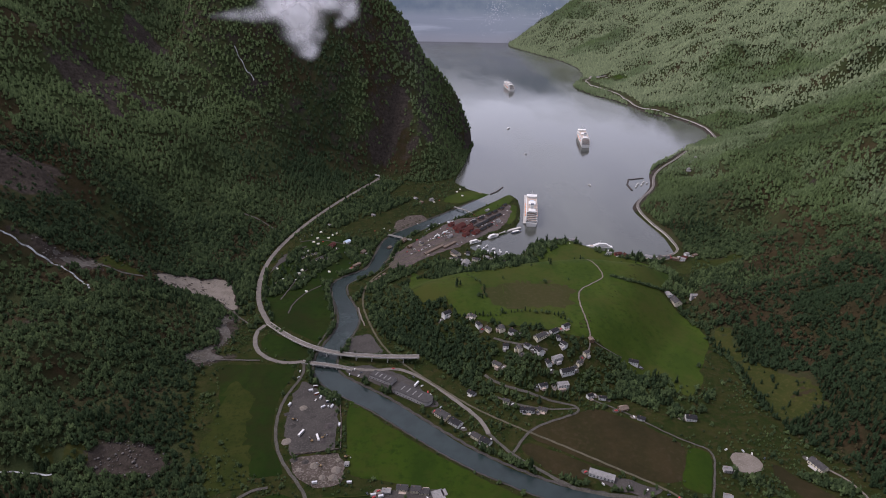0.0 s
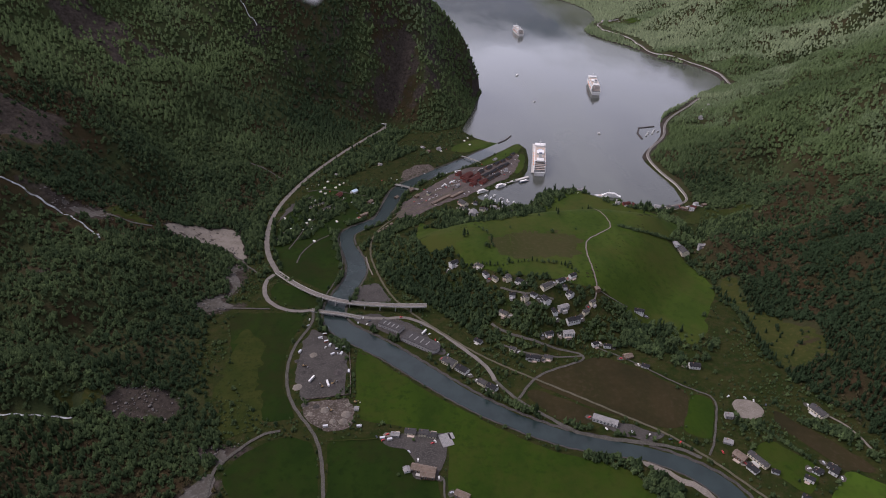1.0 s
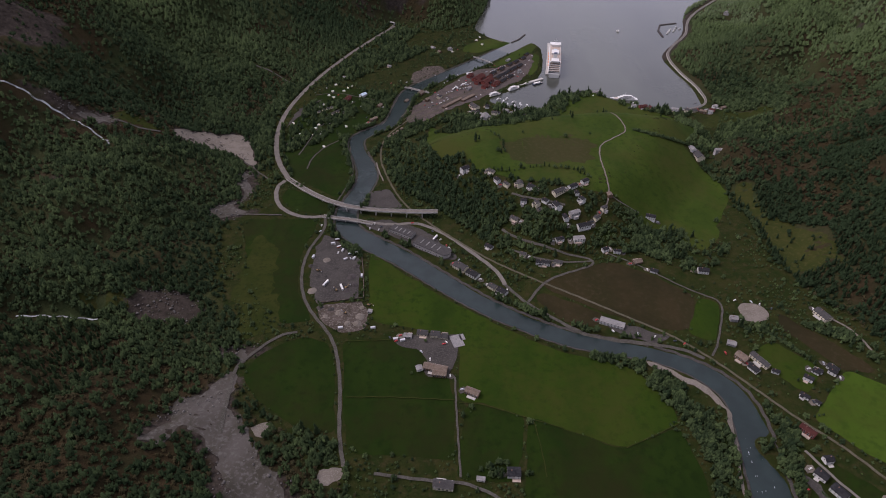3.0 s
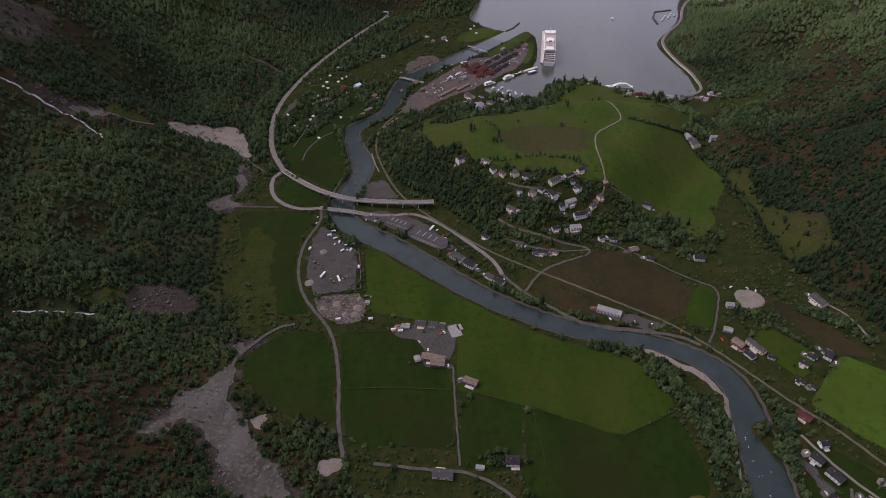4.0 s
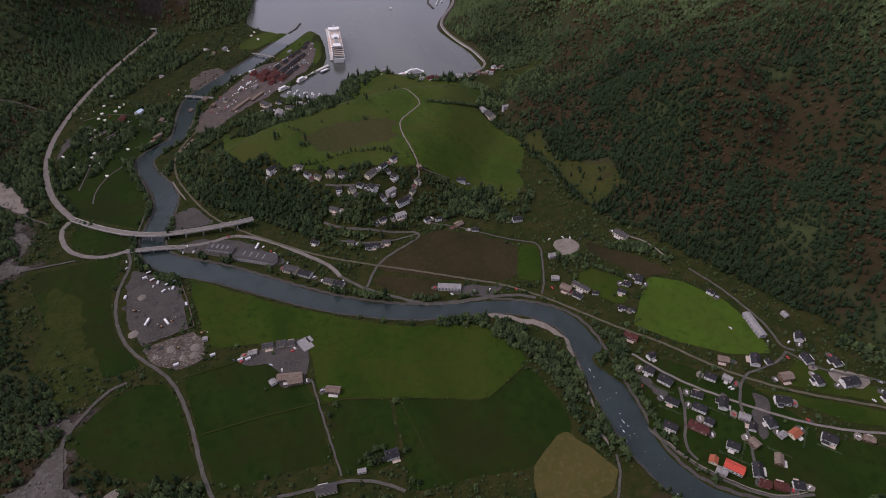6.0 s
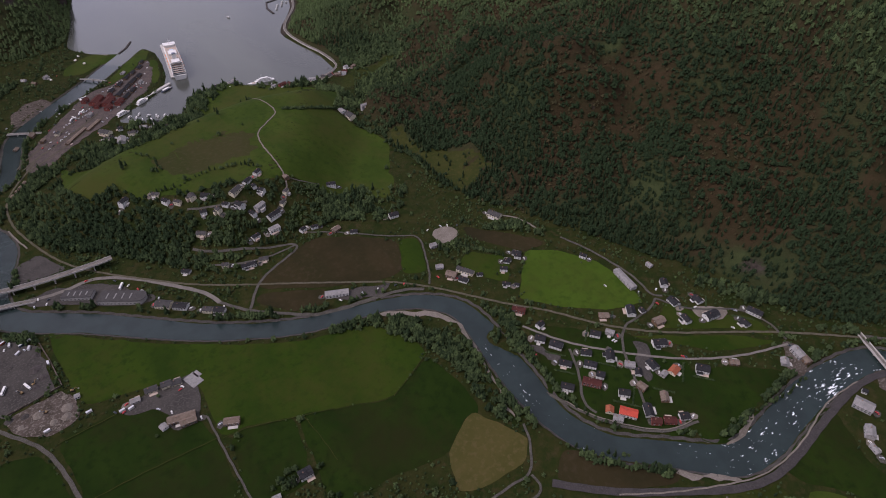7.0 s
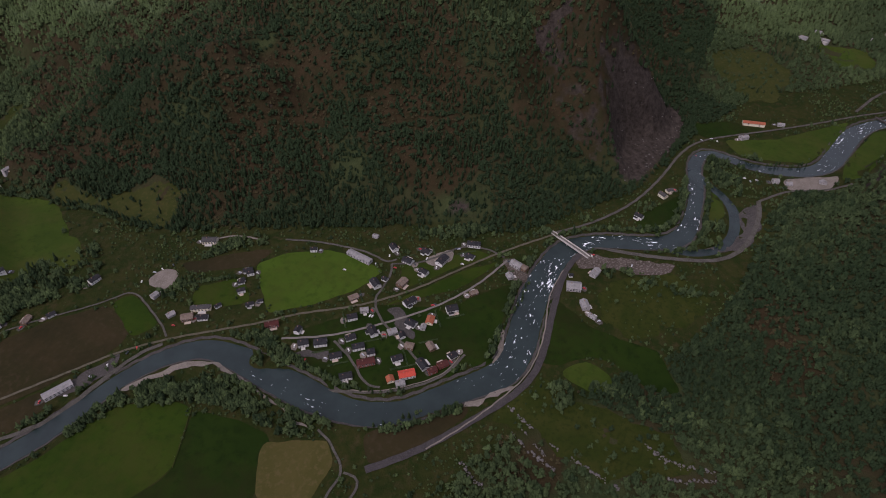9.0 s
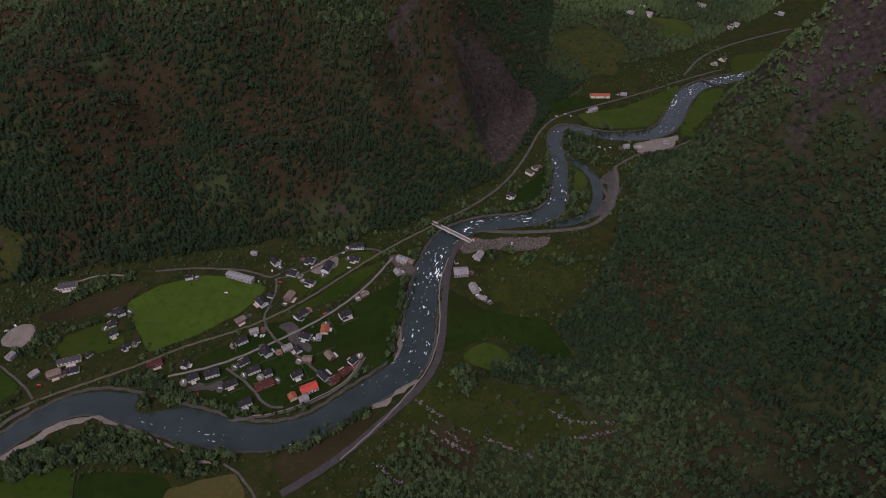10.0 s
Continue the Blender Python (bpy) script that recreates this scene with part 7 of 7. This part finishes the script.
def make_tree(rnd, fir=False):
    """A tree ten metres high: tapered trunk, limbs and a crown of broken clumps."""
    ob = root("tree", 0, 0, 0)
    bm = bmesh.new()
    tube(bm, 0, 0, -0.4, 0.26, 0.1, 8.0, 7)
    for i in range(5):
        a, z = i * 1.9 + rnd.uniform(0, 1), 2.4 + i * 0.9
        m = Matrix.Translation((0, 0, z)) @ Matrix.Rotation(a, 4, "Z") @ Matrix.Rotation(radians(55), 4, "Y") @ Matrix.Translation((0, 0, 1.1))
        bmesh.ops.create_cone(bm, cap_ends=False, segments=5, radius1=0.1, radius2=0.03, depth=2.2, matrix=m)
    part("trunk", bm, BARK, ob)
    cv, cf = crown("fir" if fir else "broad", rnd)
    vs = [tuple(p) for p in cv * np.array([4.6, 4.6, 4.6] if fir else [6.6, 6.6, 5.6]) + np.array([0, 0, 0.8 if fir else 1.9])]
    fs = [tuple(f) for f in cf]
    for i in range(46):
        z = 1.4 + 8.0 * i / 46 if fir else 2.6 + 6.2 * rnd.random()
        reach = 2.2 * (1 - z / 10.6) if fir else 3.2 * math.sqrt(max(0.05, 1 - ((z - 5.2) / 4.2) ** 2))
        reach, r, a = reach * rnd.uniform(0.7, 1.05), rnd.uniform(0.4, 0.75), i * 2.4 + rnd.uniform(-0.4, 0.4)
        out = Vector((math.cos(a), math.sin(a), rnd.uniform(0.2, 1.5))).normalized().to_track_quat("Z", "Y").to_matrix()
        fs.append((len(vs), len(vs) + 1, len(vs) + 2))
        for b in (0.0, 2.1, 4.2):
            q = r * rnd.uniform(0.7, 1.2)
            vs.append(tuple(Vector((reach * math.cos(a), reach * math.sin(a), z)) + out @ Vector((q * math.cos(b + i), q * math.sin(b + i), rnd.uniform(-0.2, 0.2)))))
    n = len(vs)
    me = mesh_from("crown", vs, fs, [FOLIAGE], True)
    me.attributes.new("tone", "FLOAT", "POINT").data.foreach_set("value", np.full(n, 0.08 if fir else rnd.uniform(0.15, 0.4), np.float32))
    crown_ob = new("crown", me)
    crown_ob.parent = ob
    return tagged(ob, "dark green conifer beside the fields" if fir else "leafy green birch beside the fields", "tree", "trees on the valley floor")


rnd_tree = random.Random(4)
TREE_KINDS = [[make_tree(rnd_tree, i in (2, 5)), False] for i in range(6)]


def tree_at(x, y, size):
    kind = TREE_KINDS[rnd_tree.randrange(6)]
    m = pose(x, y, ground_at(x, y) - 0.1, 0, 0, rnd_tree.uniform(0, 360)) @ Matrix.Diagonal((size, size, size * rnd_tree.uniform(0.85, 1.1), 1))
    if kind[1]:
        copy_thing(kind[0], m)
    else:
        kind[0].matrix_basis = m
        kind[1] = True


for line in ROWS:
    for x, y in resample(line, 6.5):
        tree_at(x + rnd_tree.uniform(-2, 2), y + rnd_tree.uniform(-2, 2), rnd_tree.uniform(0.6, 1.1))
# single trees between the camp's pitches and on the hill's meadow
for x0, x1, y0, y1, count in ((-330, -200, 1030, 1290, 30), (-390, -320, 900, 1150, 8), (60, 420, 960, 1150, 12), (-300, -40, 1330, 1540, 14)):
    for _ in range(count):
        x, y = rnd_tree.uniform(x0, x1), rnd_tree.uniform(y0, y1)
        clear = all(math.hypot(x - u, y - v) > r - 1 for u, v, r in HOUSE_SPOTS) and all(float(to_line(np.array([x]), np.array([y]), line)[0][0]) > w / 2 + 2 for _, w, line in ROADS)
        if clear and to_line(np.array([x]), np.array([y]), RIVER_R)[0][0] > 22 and not inside(np.array([x]), np.array([y]), FJORD_R)[0]:
            tree_at(x, y, rnd_tree.uniform(0.5, 1.0))
for x, y, size in ((32, 932, 1.7), (38, 938, 1.3), (69, 899, 1.6), (74, 893, 1.2), (209, 1024, 1.5), (187, 951, 1.4), (302, 1150, 1.6), (295, 1146, 1.3), (103, 849, 1.4), (200, 840, 1.3), (16, 1100, 1.2)):
    tree_at(x, y, size)
# garden trees among the houses
for hx, hy, reach in HOUSE_SPOTS[::3]:
    a = rnd_tree.uniform(0, 6.28)
    d = reach + 2 + rnd_tree.uniform(0, 5)
    x, y = hx + d * math.cos(a), hy + d * math.sin(a)
    if all(math.hypot(x - u, y - v) > r for u, v, r in HOUSE_SPOTS) and open_ground(np.array([x]), np.array([y]), 1.0)[0] | inside(np.array([x]), np.array([y]), VALLEY_R)[0]:
        if to_line(np.array([x]), np.array([y]), RIVER_R)[0][0] > 26 and not inside(np.array([x]), np.array([y]), FJORD_R)[0]:
            tree_at(x, y, rnd_tree.uniform(0.4, 0.8))


def hedge(line, width, label):
    """A clipped but uneven hedge: leafy clumps set close along a line."""
    pts = resample(line, width * 0.6)
    x, y = pts[:, 0] + rng.normal(0, 0.25, len(pts)), pts[:, 1] + rng.normal(0, 0.25, len(pts))
    ob = forest("hedge", x, y, width * 1.5 * rng.uniform(0.8, 1.25, len(pts)), np.clip(rng.normal(0.2, 0.1, len(pts)), 0, 0.6), np.full(len(pts), "low"), label)
    return tagged(ob, label, "hedge", "garden hedges", kind="thing")


# hedges along two sides of the village gardens
rnd_hedge = random.Random(12)
for hx, hy, reach in [h for h in HOUSE_SPOTS if 325 < h[0] < 620 and 145 < h[1] < 335]:
    if rnd_hedge.random() < 0.62:
        turn = radians(rnd_hedge.choice((39, 129, 219, 309)))
        ax, ay = math.cos(turn), math.sin(turn)
        d, w = reach - 1.0, reach + rnd_hedge.uniform(-1, 3)
        run = [(hx + ax * d - ay * w, hy + ay * d + ax * w), (hx + ax * d + ay * w * 0.8, hy + ay * d - ax * w * 0.8)]
        mid = np.array(resample(run, 2.0))
        if all(to_line(mid[:, 0], mid[:, 1], ln)[0].min() > wd / 2 + 1 for _, wd, ln in ROADS) and to_line(mid[:, 0], mid[:, 1], RIVER_R)[0].min() > 24 and all(np.hypot(mid[:, 0] - u, mid[:, 1] - v).min() > r - 4.5 for u, v, r in HOUSE_SPOTS):
            hedge(run, 1.5, "dark green garden hedge beside a village house")
hedge([(312, 982), (339, 968), (372, 972), (416, 987)], 4.5, "tall dark hedge across the hill meadow")
hedge([(378, 547), (392, 531), (406, 512), (418, 497)], 3.0, "tall dark hedge between two gardens and a field")


def plant_groves():
    xs, ys = [], []
    for outline in GROVES:
        p = np.array(outline)
        x, y = scatter(p[:, 0].min(), p[:, 0].max(), p[:, 1].min(), p[:, 1].max(), 4.8)
        keep = inside(x, y, outline) & (rng.uniform(0, 1, len(x)) < np.clip(0.6 + 1.6 * fractal(x, y, 30, 61, 2), 0.15, 1))
        xs.append(x[keep]), ys.append(y[keep])
    # a broken fringe of alders along both river banks
    bank = resample(RIVER_R, 3.6)
    run = np.linspace(0, 1, len(bank))
    for s in (-1, 1):
        off = river_half(run) + 5 + np.abs(rng.normal(0, 3.5, len(bank)))
        p = bank + sideways(bank) * (s * off)[:, None]
        keep = (fractal(p[:, 0], p[:, 1], 45, 161, 2) > -0.02) & (run > 0.1) & (run < 0.75) & ((p[:, 1] < 505) | (p[:, 0] < -130) | (s > 0))
        xs.append(p[keep, 0]), ys.append(p[keep, 1])
    x, y = np.concatenate(xs), np.concatenate(ys)
    keep = np.ones(len(x), bool)
    for hx, hy, reach in HOUSE_SPOTS:
        keep &= ~((np.abs(x - hx) < reach - 1) & (np.abs(y - hy) < reach - 1))
    for _, width, line in ROADS:
        keep &= to_line(x, y, line)[0] > width / 2 + 2.5
    for cover, poly in GRAVEL:
        if cover in ("light", "pave", "earth"):
            keep &= ~inside(x, y, poly)
    d, share = to_line(x, y, RIVER_R)
    keep &= ((d > river_half(share) + 4) | (islet(x, y) > 0.55)) & ~inside(x, y, FJORD_R)
    x, y = x[keep], y[keep]
    u = rng.uniform(0, 1, len(x))
    kinds = np.where(u < 0.12, "fir", np.where(u > 0.6, "single", "broad"))
    tone = np.clip(0.22 + rng.normal(0, 0.13, len(x)), 0, 0.9) * np.where(kinds == "fir", 0.3, 1)
    forest("riverside_woods", x, y, 6.8 * rng.uniform(0.45, 1.4, len(x)), tone, kinds, "alder and willow thickets along the river banks")


plant_groves()


def plant_shrubs():
    """Bushes and saplings on the valley floor's unused ground."""
    x, y = scatter(-430, 1450, -380, 1700, 4.6)
    keep = inside(x, y, VALLEY_R)
    x, y = x[keep], y[keep]
    dens = 0.3 + 1.1 * fractal(x, y, 55, 101, 3)
    keep = rng.uniform(0, 1, len(x)) < np.clip(dens, 0.04, 0.85)
    x, y = x[keep], y[keep]
    keep = open_ground(x, y, 1.2)
    x, y = x[keep], y[keep]
    u = rng.uniform(0, 1, len(x))
    size = 3.6 * rng.uniform(0.4, 1.0, len(x)) ** 1.3 * np.where(u < 0.12, 1.9, 1.0)
    tone = np.clip(0.26 + rng.normal(0, 0.16, len(x)), 0, 1)
    forest("shrubs", x, y, size, tone, np.where(u < 0.12, "broad", "single"), "scattered green bushes and saplings on rough ground")


plant_shrubs()


def strew_boulders():
    """Broken rock on the debris fan, the screes and in the river's rapids."""
    spots = []
    for kind, poly in GRAVEL:
        if kind in ("debris", "scree", "dark") or (kind == "light" and poly[0][0] < -330):
            p = np.array(poly)
            x, y = scatter(p[:, 0].min() - 12, p[:, 0].max() + 12, p[:, 1].min() - 12, p[:, 1].max() + 12, 4.0)
            close = inside(x, y, poly) | (to_line(x, y, poly, True)[0] < 9)
            keep = close & (rng.uniform(0, 1, len(x)) < np.clip(0.12 + 1.5 * fractal(x, y, 22, 181, 2), 0.02, 0.12 if kind == "scree" else 0.8))
            spots.append(np.stack([x[keep], y[keep]], 1))
    for name, width, line in ROADS:
        if name == "terrace_wall":
            p = resample(rounded(line), 0.9)
            p = p + rng.normal(0, 1.3, p.shape)
            spots.append(p[fractal(p[:, 0], p[:, 1], 12, 191, 2) > -0.12])
    spots = np.concatenate(spots)
    size = 0.45 + 0.5 * rng.exponential(1.0, len(spots)).clip(0, 3.2)
    z = land(spots[:, 0], spots[:, 1])
    shapes = [clump(1.0, 0.6, rng, 0.3) for _ in range(8)]
    vs = np.concatenate([shapes[i % 8] * s + (x, y, h + 0.9) for i, ((x, y), s, h) in enumerate(zip(spots, size, z))])
    fs = (BALL_F[None] + (np.arange(len(spots)) * len(BALL_V))[:, None, None]).reshape(-1, 3)
    stone = material("broken_rock", (0.1, 0.093, 0.085), 0.95, (0.06, 0.056, 0.052), (0.14, 0.13, 0.12), 6, 1.2)
    tagged(new("boulders", mesh_from("boulders", vs, fs, [stone])), "broken grey boulders strewn over the gravel", "boulders", kind="stuff")


strew_boulders()
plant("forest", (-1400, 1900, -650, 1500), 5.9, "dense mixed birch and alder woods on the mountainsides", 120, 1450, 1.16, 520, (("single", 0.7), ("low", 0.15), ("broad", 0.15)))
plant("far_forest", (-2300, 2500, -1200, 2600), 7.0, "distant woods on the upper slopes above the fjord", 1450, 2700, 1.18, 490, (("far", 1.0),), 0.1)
plant("distant_forest", (-800, 3300, 1500, 5200), 8.5, "woods on the far fjord sides, paled with painted sun and haze", 2700, 5300, 1.3, 460, (("dot", 1.0),), 0.3)


# ---------------------------------------------------------------- the wisp of cloud before the western mountain
def build_cloud():
    m = bpy.data.materials.new("cloud_vapour")
    m.use_nodes = True
    n, l = m.node_tree.nodes, m.node_tree.links
    white, clear, mix, att = n.new("ShaderNodeBsdfDiffuse"), n.new("ShaderNodeBsdfTransparent"), n.new("ShaderNodeMixShader"), n.new("ShaderNodeAttribute")
    white.inputs["Color"].default_value = (0.86, 0.84, 0.84, 1)
    att.attribute_name = "vapour"
    l.new(att.outputs["Fac"], mix.inputs[0])
    l.new(clear.outputs[0], mix.inputs[1])
    l.new(white.outputs[0], mix.inputs[2])
    l.new(mix.outputs[0], n["Material Output"].inputs["Surface"])
    puffs = [(-470, 452, 36, 8, 0.22), (-425, 454, 38, 14, 0.35), (-352, 478, 36, 24, 1.3), (-320, 450, 24, 28, 1.4), (-322, 410, 19, 24, 1.2),
             (-308, 378, 17, 15, 0.9), (-318, 440, 40, 34, 0.35), (-262, 480, 34, 14, 0.8), (-212, 466, 16, 20, 0.7), (-232, 436, 11, 9, 0.6), (-285, 410, 15, 12, 0.3)]
    xs, zs = np.arange(-560, -140, 2.5), np.arange(330, 520, 2.5)
    gx, gz = np.meshgrid(xs, zs)
    verts, faces, thick = [], [], []
    for i in range(6):
        dens = sum(k * np.exp(-((gx - cx) / rx) ** 2 - ((gz - cz) / rz) ** 2) for cx, cz, rx, rz, k in puffs)
        dens = dens * (0.72 + 2.1 * fractal(gx, gz, 46, 300 + 7 * i, 5)) - 0.04
        y = 1440 + (gx + 560) * 0.15 + (i - 2.5) * 11 + 14 * fractal(gx, gz, 70, 340 + i, 3)
        w = len(xs)
        k = (np.arange(len(zs) - 1)[:, None] * w + np.arange(w - 1)[None]).ravel() + i * gx.size
        alpha = np.clip(dens * 0.5, 0, 0.5)
        quad = np.stack([k, k + 1, k + w + 1, k + w], 1)
        some = alpha.ravel()[quad - i * gx.size].max(1) > 0.004
        verts.append(np.stack([gx.ravel(), y.ravel(), gz.ravel()], 1)), faces.append(quad[some]), thick.append(alpha.ravel())
    me = mesh_from("cloud", np.concatenate(verts), np.concatenate(faces), [m], True)
    me.attributes.new("vapour", "FLOAT", "POINT").data.foreach_set("value", np.concatenate(thick).astype(np.float32))
    tagged(new("cloud", me), "thin white wisp of cloud hanging before the mountain", "cloud", kind="stuff")


build_cloud()
